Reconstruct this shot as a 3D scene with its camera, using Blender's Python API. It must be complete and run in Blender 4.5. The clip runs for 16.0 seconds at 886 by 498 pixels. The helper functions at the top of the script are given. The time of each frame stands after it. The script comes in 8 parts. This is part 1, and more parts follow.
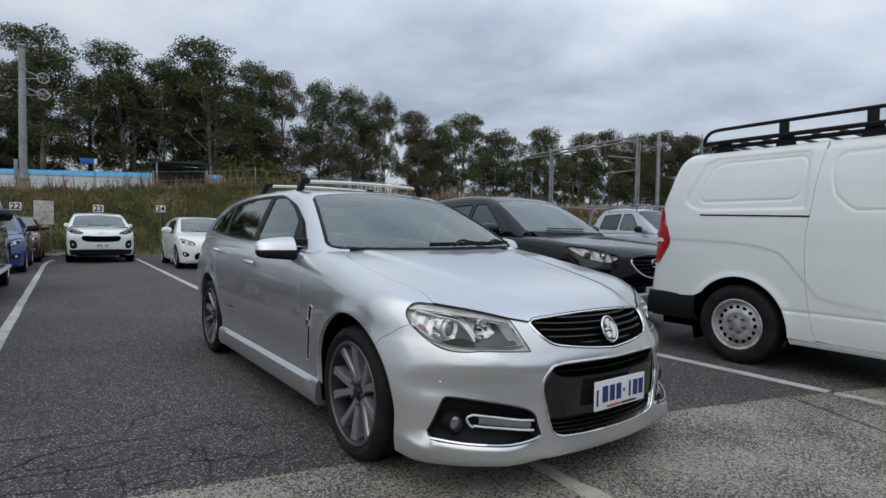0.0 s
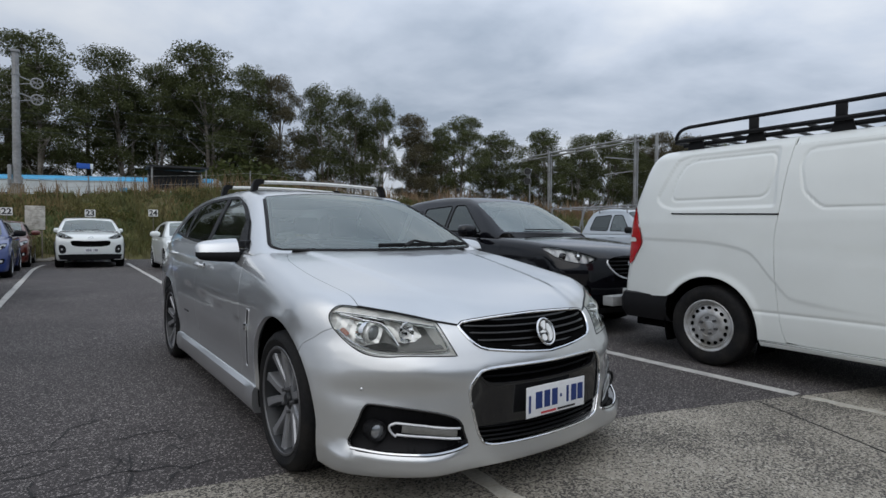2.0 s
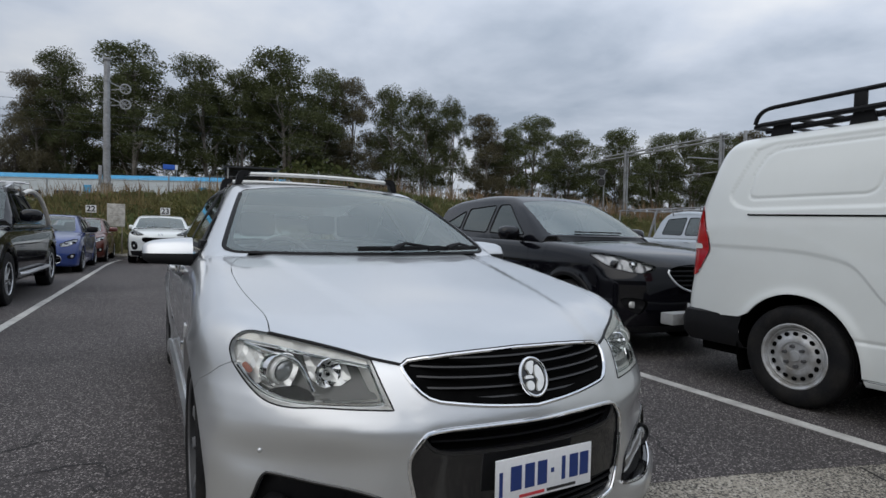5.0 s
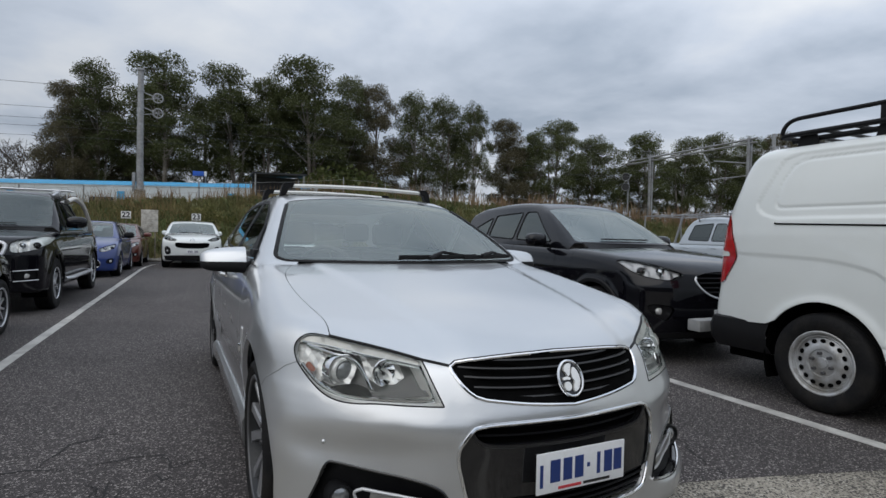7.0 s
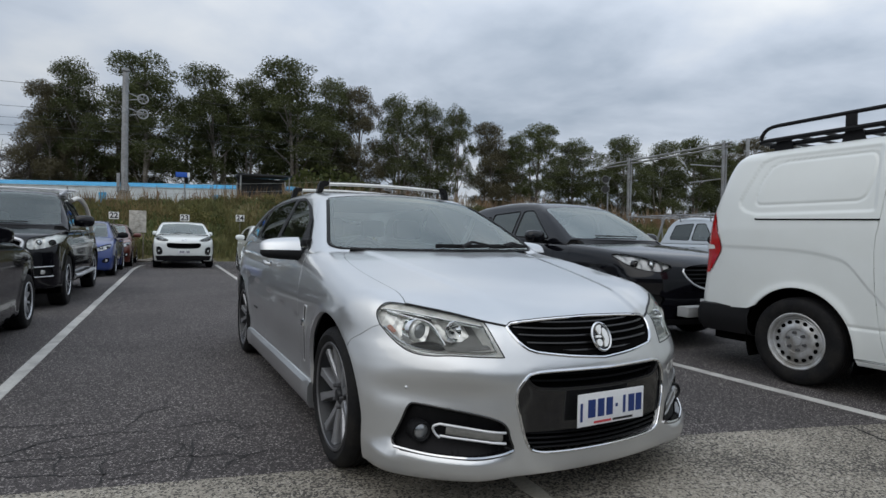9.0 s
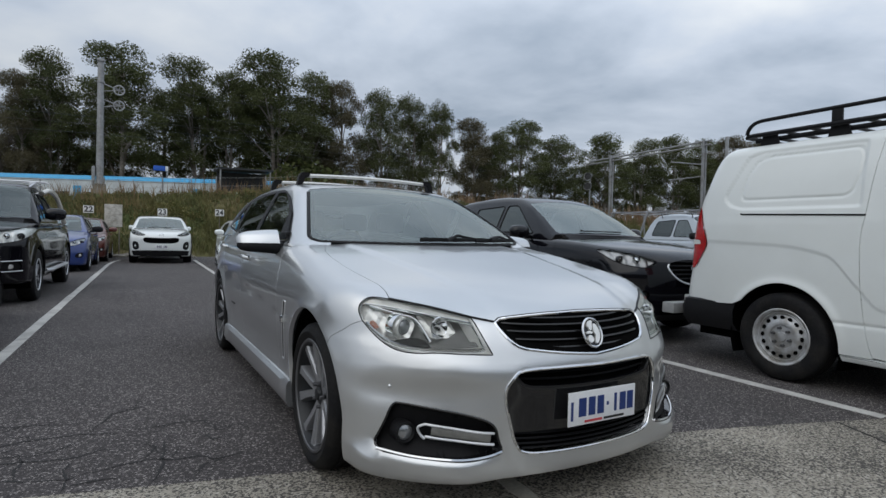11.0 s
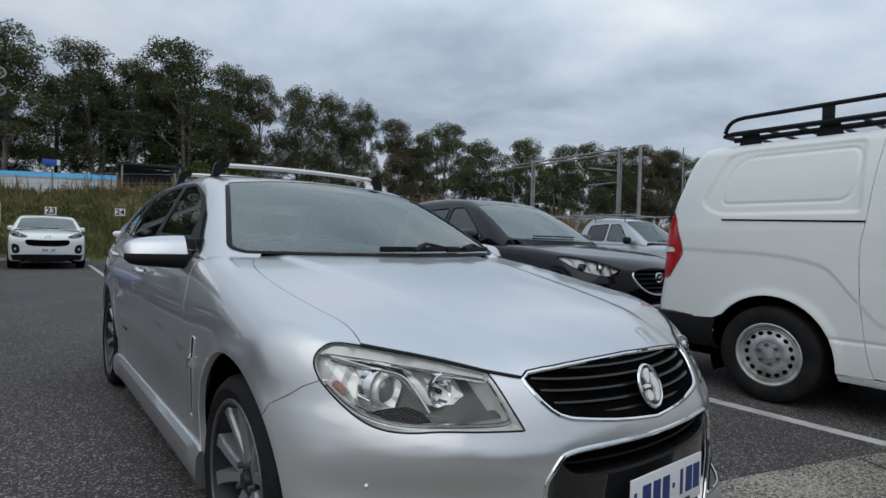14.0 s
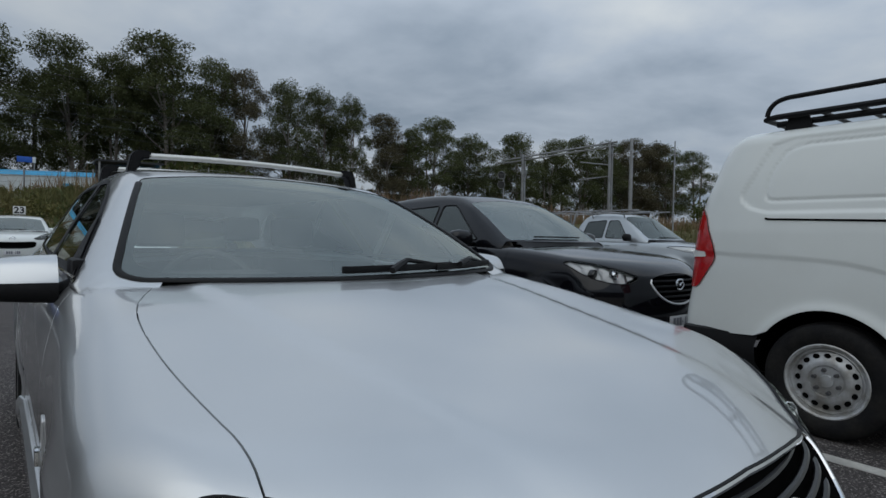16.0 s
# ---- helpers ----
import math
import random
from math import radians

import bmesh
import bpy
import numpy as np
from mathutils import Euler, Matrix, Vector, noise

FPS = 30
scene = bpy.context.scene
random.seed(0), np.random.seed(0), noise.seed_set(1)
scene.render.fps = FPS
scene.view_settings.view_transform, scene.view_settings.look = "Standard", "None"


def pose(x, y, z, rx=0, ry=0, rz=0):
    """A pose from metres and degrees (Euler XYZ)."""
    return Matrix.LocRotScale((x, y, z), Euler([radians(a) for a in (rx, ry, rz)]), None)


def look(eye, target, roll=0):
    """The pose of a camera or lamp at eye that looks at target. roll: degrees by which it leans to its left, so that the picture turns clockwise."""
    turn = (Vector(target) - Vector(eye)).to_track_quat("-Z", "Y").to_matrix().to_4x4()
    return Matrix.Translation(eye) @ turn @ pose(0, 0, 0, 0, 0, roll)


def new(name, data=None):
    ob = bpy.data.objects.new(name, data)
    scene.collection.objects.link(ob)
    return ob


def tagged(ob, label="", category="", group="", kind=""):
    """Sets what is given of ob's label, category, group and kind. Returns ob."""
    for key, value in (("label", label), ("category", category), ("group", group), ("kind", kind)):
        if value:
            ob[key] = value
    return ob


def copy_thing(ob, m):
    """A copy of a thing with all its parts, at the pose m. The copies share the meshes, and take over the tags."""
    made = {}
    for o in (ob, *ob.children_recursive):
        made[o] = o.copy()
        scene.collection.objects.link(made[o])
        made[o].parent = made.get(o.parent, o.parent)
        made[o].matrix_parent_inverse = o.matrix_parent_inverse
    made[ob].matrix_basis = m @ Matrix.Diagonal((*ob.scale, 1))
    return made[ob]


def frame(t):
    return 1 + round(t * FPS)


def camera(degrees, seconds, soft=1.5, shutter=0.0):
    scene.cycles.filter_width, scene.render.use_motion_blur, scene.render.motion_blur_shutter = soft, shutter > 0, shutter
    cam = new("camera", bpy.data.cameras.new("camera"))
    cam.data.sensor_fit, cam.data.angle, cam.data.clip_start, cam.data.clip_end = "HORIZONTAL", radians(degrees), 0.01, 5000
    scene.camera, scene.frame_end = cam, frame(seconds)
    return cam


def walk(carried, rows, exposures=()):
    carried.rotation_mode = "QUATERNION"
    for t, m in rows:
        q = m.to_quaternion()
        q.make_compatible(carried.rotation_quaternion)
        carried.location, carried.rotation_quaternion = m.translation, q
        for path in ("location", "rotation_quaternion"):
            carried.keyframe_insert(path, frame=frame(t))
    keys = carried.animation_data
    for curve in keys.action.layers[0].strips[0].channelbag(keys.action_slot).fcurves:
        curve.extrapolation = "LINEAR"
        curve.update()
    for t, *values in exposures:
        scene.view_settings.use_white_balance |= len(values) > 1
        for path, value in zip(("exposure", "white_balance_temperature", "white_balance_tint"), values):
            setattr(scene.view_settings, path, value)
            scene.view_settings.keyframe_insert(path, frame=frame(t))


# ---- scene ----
cam = camera(77.9, 16.0)
PATH = [
    (0, (-0.13, 0.012, 1.166), (1.0, 1.66, 1.098), 0.8),
    (0.5, (-0.15, 0.025, 1.149), (1.003, 1.658, 1.083), 0.8),
    (1, (-0.071, 0.007, 1.137), (1.088, 1.636, 1.07), 0.6),
    (1.5, (0.086, -0.063, 1.14), (1.24, 1.569, 1.08), 0.2),
    (2, (0.21, -0.086, 1.153), (1.335, 1.566, 1.095), 0.4),
    (2.5, (0.388, -0.032, 1.135), (1.49, 1.635, 1.071), 0.6),
    (3, (0.575, 0.04, 1.154), (1.671, 1.711, 1.086), 0.6),
    (3.5, (0.731, 0.084, 1.153), (1.822, 1.76, 1.094), 0.7),
    (4, (0.908, 0.093, 1.182), (1.936, 1.808, 1.127), 0.6),
    (4.5, (0.954, 0.134, 1.168), (1.906, 1.893, 1.119), 0.9),
    (5, (0.952, 0.285, 1.159), (1.851, 2.071, 1.103), 1.2),
    (5.2, (0.93, 0.338, 1.155), (1.809, 2.134, 1.098), 1.4),
    (7.5, (0.703, 0.118, 1.19), (1.529, 1.939, 1.152), 1.2),
    (8, (0.531, 0.079, 1.174), (1.371, 1.894, 1.139), 1.5),
    (8.5, (0.374, -0.008, 1.117), (1.226, 1.801, 1.086), 1.6),
    (9, (0.33, -0.098, 1.108), (1.222, 1.692, 1.077), 1.2),
    (11.5, (0.401, 0.094, 1.089), (1.364, 1.846, 1.042), 1.4),
    (12, (0.547, 0.245, 1.116), (1.541, 1.98, 1.069), 1.3),
    (12.5, (0.61, 0.352, 1.097), (1.65, 2.059, 1.057), 1.4),
    (13, (0.617, 0.502, 1.083), (1.693, 2.188, 1.047), 1.6),
    (13.5, (0.549, 0.67, 1.117), (1.711, 2.297, 1.085), 1.7),
    (14, (0.54, 0.774, 1.117), (1.727, 2.383, 1.089), 1.6),
    (14.5, (0.607, 0.937, 1.124), (1.8, 2.542, 1.091), 1.5),
    (15, (0.7, 1.055, 1.135), (1.903, 2.652, 1.101), 1.3),
    (15.5, (0.84, 1.218, 1.145), (2.043, 2.816, 1.103), 1.1),
    (16, (0.987, 1.369, 1.19), (2.203, 2.957, 1.146), 1.1),
]
walk(cam, [(t, look(eye, target, roll)) for t, eye, target, roll in PATH],
     [(0, 0.09, 6600, 9), (5, 0.07, 6740, 10), (9, 0.10, 6720, 8.5), (12.5, 0.03, 6560, 8), (14.5, -0.12, 6520, 7), (16, -0.44, 6480, 6)])

# ---- sky, sun, exposure ----
scene.view_settings.exposure = 0.0
SUN_EL, SUN_AZ = 48.0, 238.0
world = bpy.data.worlds.new("overcast_sky")
scene.world = world
world.use_nodes = True
wn, wl = world.node_tree.nodes, world.node_tree.links
wn.clear()


def wnode(kind, **kw):
    n = wn.new(kind)
    for key, value in kw.items():
        n.inputs[key].default_value = value
    return n


w_co = wn.new("ShaderNodeTexCoord")
w_sep = wn.new("ShaderNodeSeparateXYZ")
wl.new(w_co.outputs["Generated"], w_sep.inputs[0])
w_h = wn.new("ShaderNodeMath"); w_h.operation = "MAXIMUM"; w_h.inputs[1].default_value = 0.0
wl.new(w_sep.outputs[2], w_h.inputs[0])
w_add = wn.new("ShaderNodeMath"); w_add.operation = "ADD"; w_add.inputs[1].default_value = 0.16
wl.new(w_h.outputs[0], w_add.inputs[0])
w_div = wn.new("ShaderNodeVectorMath"); w_div.operation = "DIVIDE"
wl.new(w_co.outputs["Generated"], w_div.inputs[0])
wl.new(w_add.outputs[0], w_div.inputs[1])
w_flat = wn.new("ShaderNodeVectorMath"); w_flat.operation = "MULTIPLY"; w_flat.inputs[1].default_value = (1, 1, 0.0)
wl.new(w_div.outputs[0], w_flat.inputs[0])
w_n1 = wnode("ShaderNodeTexNoise", Scale=0.75, Detail=7.0, Roughness=0.52, Distortion=0.35)
w_n2 = wnode("ShaderNodeTexNoise", Scale=2.3, Detail=5.0, Roughness=0.5, Distortion=0.2)
wl.new(w_flat.outputs[0], w_n1.inputs["Vector"])
wl.new(w_flat.outputs[0], w_n2.inputs["Vector"])
w_mixn = wn.new("ShaderNodeMath"); w_mixn.operation = "MULTIPLY_ADD"; w_mixn.inputs[1].default_value = 0.35
wl.new(w_n2.outputs[0], w_mixn.inputs[0])
wl.new(w_n1.outputs[0], w_mixn.inputs[2])
w_ramp = wn.new("ShaderNodeValToRGB")
r = w_ramp.color_ramp
r.elements[0].position, r.elements[0].color = 0.50, (0.33, 0.395, 0.497, 1)
r.elements[1].position, r.elements[1].color = 0.86, (0.69, 0.728, 0.785, 1)
e = r.elements.new(0.66); e.color = (0.49, 0.556, 0.668, 1)
wl.new(w_mixn.outputs[0], w_ramp.inputs[0])
w_sky = wn.new("ShaderNodeTexSky")
w_sky.sky_type, w_sky.sun_disc = "NISHITA", False
w_sky.sun_elevation, w_sky.sun_rotation = radians(SUN_EL), radians(SUN_AZ)
w_b1 = wnode("ShaderNodeBackground", Strength=0.06)
wl.new(w_sky.outputs[0], w_b1.inputs[0])
w_b2 = wnode("ShaderNodeBackground", Strength=1.18)
# an overcast sky is brightest overhead
w_lift = wn.new("ShaderNodeMath"); w_lift.operation = "MULTIPLY_ADD"
w_lift.inputs[1].default_value, w_lift.inputs[2].default_value = 1.12, 0.70
wl.new(w_h.outputs[0], w_lift.inputs[0])
# thicker cloud to the west
w_west = wn.new("ShaderNodeMath"); w_west.operation = "MULTIPLY_ADD"
w_west.inputs[1].default_value, w_west.inputs[2].default_value = 0.13, 0.88
wl.new(w_sep.outputs[0], w_west.inputs[0])
w_both = wn.new("ShaderNodeMath"); w_both.operation = "MULTIPLY"
wl.new(w_lift.outputs[0], w_both.inputs[0])
wl.new(w_west.outputs[0], w_both.inputs[1])
w_mul = wn.new("ShaderNodeVectorMath"); w_mul.operation = "MULTIPLY"
wl.new(w_ramp.outputs[0], w_mul.inputs[0])
wl.new(w_both.outputs[0], w_mul.inputs[1])
wl.new(w_mul.outputs[0], w_b2.inputs[0])
w_mix = wn.new("ShaderNodeMixShader"); w_mix.inputs[0].default_value = 0.93
wl.new(w_b1.outputs[0], w_mix.inputs[1])
wl.new(w_b2.outputs[0], w_mix.inputs[2])
w_out = wn.new("ShaderNodeOutputWorld")
wl.new(w_mix.outputs[0], w_out.inputs[0])

sun = new("sun", bpy.data.lights.new("sun", "SUN"))
sun.data.energy, sun.data.angle, sun.data.color = 0.8, radians(70), (1.0, 0.96, 0.9)
_az, _el = radians(SUN_AZ), radians(SUN_EL)
sun.matrix_world = look((0, 0, 0), (-math.sin(_az) * math.cos(_el), -math.cos(_az) * math.cos(_el), -math.sin(_el)))

# ---- materials ----
def material(name, colour, rough=0.5, metal=0.0, noise_scale=0.0, noise_amt=0.0, bump=0.0, bump_scale=50.0, second=None, second_scale=2.0,
             coat=0.0, per_object=0.0, coords="Object"):
    """A principled surface: colour varied by fine grain and by large stains, with fine relief."""
    m = bpy.data.materials.new(name)
    m.use_nodes = True
    nt = m.node_tree
    b = nt.nodes["Principled BSDF"]
    b.inputs["Roughness"].default_value, b.inputs["Metallic"].default_value = rough, metal
    b.inputs["Coat Weight"].default_value, b.inputs["Coat Roughness"].default_value = coat, 0.03
    b.inputs["Base Color"].default_value = (*colour, 1)
    co = nt.nodes.new("ShaderNodeTexCoord")
    socket = None
    if noise_amt or second or per_object:
        rgb = nt.nodes.new("ShaderNodeRGB")
        rgb.outputs[0].default_value = (*colour, 1)
        socket = rgb.outputs[0]
    if second:
        n = nt.nodes.new("ShaderNodeTexNoise")
        n.inputs["Scale"].default_value, n.inputs["Detail"].default_value = second_scale, 6.0
        nt.links.new(co.outputs[coords], n.inputs["Vector"])
        rr = nt.nodes.new("ShaderNodeMapRange")
        rr.inputs[1].default_value, rr.inputs[2].default_value = 0.42, 0.64
        nt.links.new(n.outputs[0], rr.inputs[0])
        mx = nt.nodes.new("ShaderNodeMix"); mx.data_type = "RGBA"
        mx.inputs["B"].default_value = (*second, 1)
        mx.inputs[7].default_value = (*second, 1)
        nt.links.new(rr.outputs[0], mx.inputs[0])
        nt.links.new(socket, mx.inputs[6])
        socket = mx.outputs[2]
    if noise_amt:
        n = nt.nodes.new("ShaderNodeTexNoise")
        n.inputs["Scale"].default_value, n.inputs["Detail"].default_value = noise_scale, 4.0
        nt.links.new(co.outputs[coords], n.inputs["Vector"])
        hs = nt.nodes.new("ShaderNodeMapRange")
        hs.inputs[1].default_value, hs.inputs[2].default_value = 0.25, 0.75
        hs.inputs[3].default_value, hs.inputs[4].default_value = 1 - noise_amt, 1 + noise_amt
        nt.links.new(n.outputs[0], hs.inputs[0])
        mu = nt.nodes.new("ShaderNodeVectorMath"); mu.operation = "MULTIPLY"
        nt.links.new(socket, mu.inputs[0])
        nt.links.new(hs.outputs[0], mu.inputs[1])
        socket = mu.outputs[0]
    if per_object:
        oi = nt.nodes.new("ShaderNodeObjectInfo")
        hs = nt.nodes.new("ShaderNodeMapRange")
        hs.inputs[3].default_value, hs.inputs[4].default_value = 1 - per_object, 1 + per_object
        nt.links.new(oi.outputs["Random"], hs.inputs[0])
        mu = nt.nodes.new("ShaderNodeVectorMath"); mu.operation = "MULTIPLY"
        nt.links.new(socket, mu.inputs[0])
        nt.links.new(hs.outputs[0], mu.inputs[1])
        socket = mu.outputs[0]
    if socket:
        nt.links.new(socket, b.inputs["Base Color"])
    if bump:
        n = nt.nodes.new("ShaderNodeTexNoise")
        n.inputs["Scale"].default_value, n.inputs["Detail"].default_value = bump_scale, 3.0
        nt.links.new(co.outputs[coords], n.inputs["Vector"])
        bp = nt.nodes.new("ShaderNodeBump")
        bp.inputs["Strength"].default_value, bp.inputs["Distance"].default_value = bump, 0.01
        nt.links.new(n.outputs[0], bp.inputs["Height"])
        nt.links.new(bp.outputs[0], b.inputs["Normal"])
    return m


def paint(name, colour, metal=0.0, rough=0.3, dust=(0.3, 0.28, 0.25), dust_amt=0.05, flake=0.0):
    """Clear-coated car paint, a little dusty."""
    m = material(name, colour, rough, metal, coat=1.0)
    nt = m.node_tree
    b = nt.nodes["Principled BSDF"]
    b.inputs["Coat Roughness"].default_value = 0.04
    co = nt.nodes.new("ShaderNodeTexCoord")
    n = nt.nodes.new("ShaderNodeTexNoise")
    n.inputs["Scale"].default_value, n.inputs["Detail"].default_value, n.inputs["Roughness"].default_value = 3.0, 8.0, 0.6
    nt.links.new(co.outputs["Object"], n.inputs["Vector"])
    rr = nt.nodes.new("ShaderNodeMapRange")
    rr.inputs[1].default_value, rr.inputs[2].default_value = 0.4, 0.75
    rr.inputs[3].default_value, rr.inputs[4].default_value = 0.0, dust_amt
    nt.links.new(n.outputs[0], rr.inputs[0])
    mx = nt.nodes.new("ShaderNodeMix"); mx.data_type = "RGBA"
    mx.inputs[6].default_value, mx.inputs[7].default_value = (*colour, 1), (*dust, 1)
    nt.links.new(rr.outputs[0], mx.inputs[0])
    nt.links.new(mx.outputs[2], b.inputs["Base Color"])
    cr = nt.nodes.new("ShaderNodeMapRange")
    cr.inputs[1].default_value, cr.inputs[2].default_value = 0.35, 0.75
    cr.inputs[3].default_value, cr.inputs[4].default_value = 0.02, 0.08
    nt.links.new(n.outputs[0], cr.inputs[0])
    nt.links.new(cr.outputs[0], b.inputs["Coat Roughness"])
    if flake:
        v = nt.nodes.new("ShaderNodeTexNoise")
        v.inputs["Scale"].default_value, v.inputs["Detail"].default_value = 900.0, 1.0
        nt.links.new(co.outputs["Object"], v.inputs["Vector"])
        bp = nt.nodes.new("ShaderNodeBump")
        bp.inputs["Strength"].default_value, bp.inputs["Distance"].default_value = flake, 0.0006
        nt.links.new(v.outputs[0], bp.inputs["Height"])
        nt.links.new(bp.outputs[0], b.inputs["Normal"])
    return m


def glass(name, tint, rough=0.0, ior=1.5):
    """A thin pane: tinted, clear through, with a mirror gloss that grows towards grazing."""
    m = bpy.data.materials.new(name)
    m.use_nodes = True
    nt = m.node_tree
    nt.nodes.clear()
    out = nt.nodes.new("ShaderNodeOutputMaterial")
    tr = nt.nodes.new("ShaderNodeBsdfTransparent"); tr.inputs[0].default_value = (*tint, 1)
    gl = nt.nodes.new("ShaderNodeBsdfGlossy"); gl.inputs["Roughness"].default_value = rough
    gl.inputs["Color"].default_value = (0.93, 1.0, 0.965, 1)
    fr = nt.nodes.new("ShaderNodeFresnel"); fr.inputs[0].default_value = ior
    mx = nt.nodes.new("ShaderNodeMixShader")
    nt.links.new(fr.outputs[0], mx.inputs[0])
    nt.links.new(tr.outputs[0], mx.inputs[1])
    nt.links.new(gl.outputs[0], mx.inputs[2])
    nt.links.new(mx.outputs[0], out.inputs[0])
    return m


SILVER = paint("silver_paint", (0.585, 0.598, 0.610), 0.78, 0.33, flake=0.25)
SILVER.node_tree.nodes["Principled BSDF"].inputs["Coat IOR"].default_value = 1.75
WHITE = paint("white_paint", (0.735, 0.765, 0.75), 0.0, 0.35, dust_amt=0.06)
BLACKP = paint("black_paint", (0.004, 0.004, 0.006), 0.0, 0.15, dust_amt=0.003)
BLACKP.node_tree.nodes["Principled BSDF"].inputs["Specular IOR Level"].default_value = 0.05
BLACKP.node_tree.nodes["Principled BSDF"].inputs["Coat Weight"].default_value = 0.75
BLUEP = paint("blue_paint", (0.004, 0.030, 0.17), 0.1, 0.3)
REDP = paint("red_paint", (0.10, 0.017, 0.010), 0.2, 0.3)
SILVER2 = paint("grey_silver_paint", (0.42, 0.45, 0.475), 0.7, 0.33)
CHROME = material("chrome", (0.75, 0.76, 0.78), 0.06, 1.0)
ALLOY = material("machined_alloy", (0.64, 0.65, 0.67), 0.34, 0.6, 220.0, 0.08)
ALLOY_MID = material("satin_alloy", (0.33, 0.335, 0.35), 0.33, 0.6, 220.0, 0.08)
# dark wheel paint; also gives the shade behind spokes to barrels and discs
ALLOY_DARK = material("dark_alloy_paint_and_shade", (0.022, 0.023, 0.025), 0.45, 0.3, 60.0, 0.1)
STEEL_W = material("silver_wheel_paint", (0.50, 0.51, 0.52), 0.38, 0.45, 80.0, 0.1, second=(0.3, 0.29, 0.27), second_scale=9.0)
STEEL_NUT = material("dull_steel_nut", (0.12, 0.12, 0.125), 0.42, 0.6, 60.0, 0.1)
RUBBER = material("tyre_rubber", (0.008, 0.008, 0.009), 0.7, 0.0, 60.0, 0.3, 0.3, 160.0, second=(0.016, 0.015, 0.014), second_scale=8.0)
PLASTIC = material("black_plastic", (0.010, 0.010, 0.011), 0.5, 0.0, 90.0, 0.2, 0.15, 400.0)
GLOSSB = material("gloss_black_plastic", (0.008, 0.008, 0.009), 0.10, 0.0, 12.0, 0.2, coat=0.4)
GRILLE = material("grille_plastic", (0.004, 0.004, 0.005), 0.5, 0.0, 60.0, 0.2, 0.1, 300.0)
SLAT = material("grille_slat_plastic", (0.012, 0.012, 0.013), 0.28, 0.0, 60.0, 0.2)
GRILLE.node_tree.nodes["Principled BSDF"].inputs["Specular IOR Level"].default_value = 0.3
DARK = material("dark_cavity", (0.004, 0.004, 0.004), 0.9, 0.0, 20.0, 0.2)
CABIN = material("cabin_trim", (0.10, 0.10, 0.105), 0.75, 0.0, 40.0, 0.25, 0.2, 200.0)
for m_, v_ in ((GLOSSB, 0.45), (PLASTIC, 0.16), (RUBBER, 0.2), (DARK, 0.0), (GRILLE, 0.15)):
    m_.node_tree.nodes["Principled BSDF"].inputs["Specular IOR Level"].default_value = v_
GLASS_SCREEN = glass("windscreen_glass", (0.70, 0.78, 0.76), 0.0, 2.55)
GLASS_PALE = glass("sky_lit_screen", (0.60, 0.70, 0.67), 0.0, 3.3)
GLASS_CLEAR = glass("clear_screen", (0.55, 0.60, 0.60), 0.0, 2.0)
GLASS_REAR = glass("rear_glass", (0.24, 0.29, 0.28), 0.0, 1.8)
GLASS_DARK = glass("privacy_glass", (0.06, 0.065, 0.07), 0.0, 1.9)
GLASS_SIDE = glass("side_glass", (0.55, 0.62, 0.60), 0.0, 2.3)
GLASS_LAMP = glass("lamp_cover", (0.96, 0.965, 0.96), 0.02, 1.28)
LAMP_SILVER = material("lamp_reflector", (0.82, 0.82, 0.80), 0.26, 0.4, 30.0, 0.1)
LAMP_BLACK = material("lamp_black_trim", (0.008, 0.008, 0.009), 0.3, 0.0, 40.0, 0.2)
LAMP_BLACK.node_tree.nodes["Principled BSDF"].inputs["Specular IOR Level"].default_value = 0.12
LAMP_HAZE = material("hazed_lamp_trim", (0.50, 0.49, 0.46), 0.36, 0.45, 40.0, 0.14)
LAMP_GREY = material("smoked_lamp_trim", (0.085, 0.085, 0.083), 0.35, 0.2, 60.0, 0.15)
LAMP_FLOOR = material("lamp_floor_trim", (0.24, 0.24, 0.23), 0.3, 0.5, 40.0, 0.15)
LAMP_BALL = material("projector_glass", (0.30, 0.31, 0.32), 0.12, 0.6, 30.0, 0.1, coat=0.8)
BAR_SILVER = material("anodised_bar", (0.72, 0.70, 0.65), 0.3, 0.6, 40.0, 0.06)
AMBER = material("amber_marker", (0.34, 0.13, 0.085), 0.2, 0.0, 40.0, 0.2, coat=0.5)
REDLENS = material("red_tail_lens", (0.42, 0.01, 0.012), 0.12, 0.0, 60.0, 0.25, coat=0.8)
PLATE_W = material("plate_white", (0.72, 0.73, 0.75), 0.4, 0.0, 60.0, 0.05)
PLATE_B = material("plate_blue", (0.012, 0.035, 0.16), 0.4, 0.0, 60.0, 0.1)
PLATE_G = material("plate_grey", (0.22, 0.23, 0.26), 0.5, 0.0, 60.0, 0.1)
PLATE_R = material("plate_red", (0.5, 0.04, 0.05), 0.4, 0.0, 60.0, 0.1)
PAINT_LINE = material("line_paint", (0.50, 0.49, 0.46), 0.7, 0.0, 40.0, 0.18, 0.4, 120.0, second=(0.36, 0.35, 0.33), second_scale=5.0)
GALV = material("galvanised_steel", (0.33, 0.34, 0.35), 0.55, 0.6, 8.0, 0.2, second=(0.25, 0.25, 0.25), second_scale=1.2)
BARK = material("gum_bark", (0.10, 0.082, 0.066), 0.85, 0.0, 6.0, 0.4, 0.5, 20.0, second=(0.28, 0.26, 0.23), second_scale=0.5)
STEP_GREY = material("pale_step_paint", (0.27, 0.275, 0.275), 0.5, 0.1, 12.0, 0.15, second=(0.34, 0.34, 0.33), second_scale=5.0)
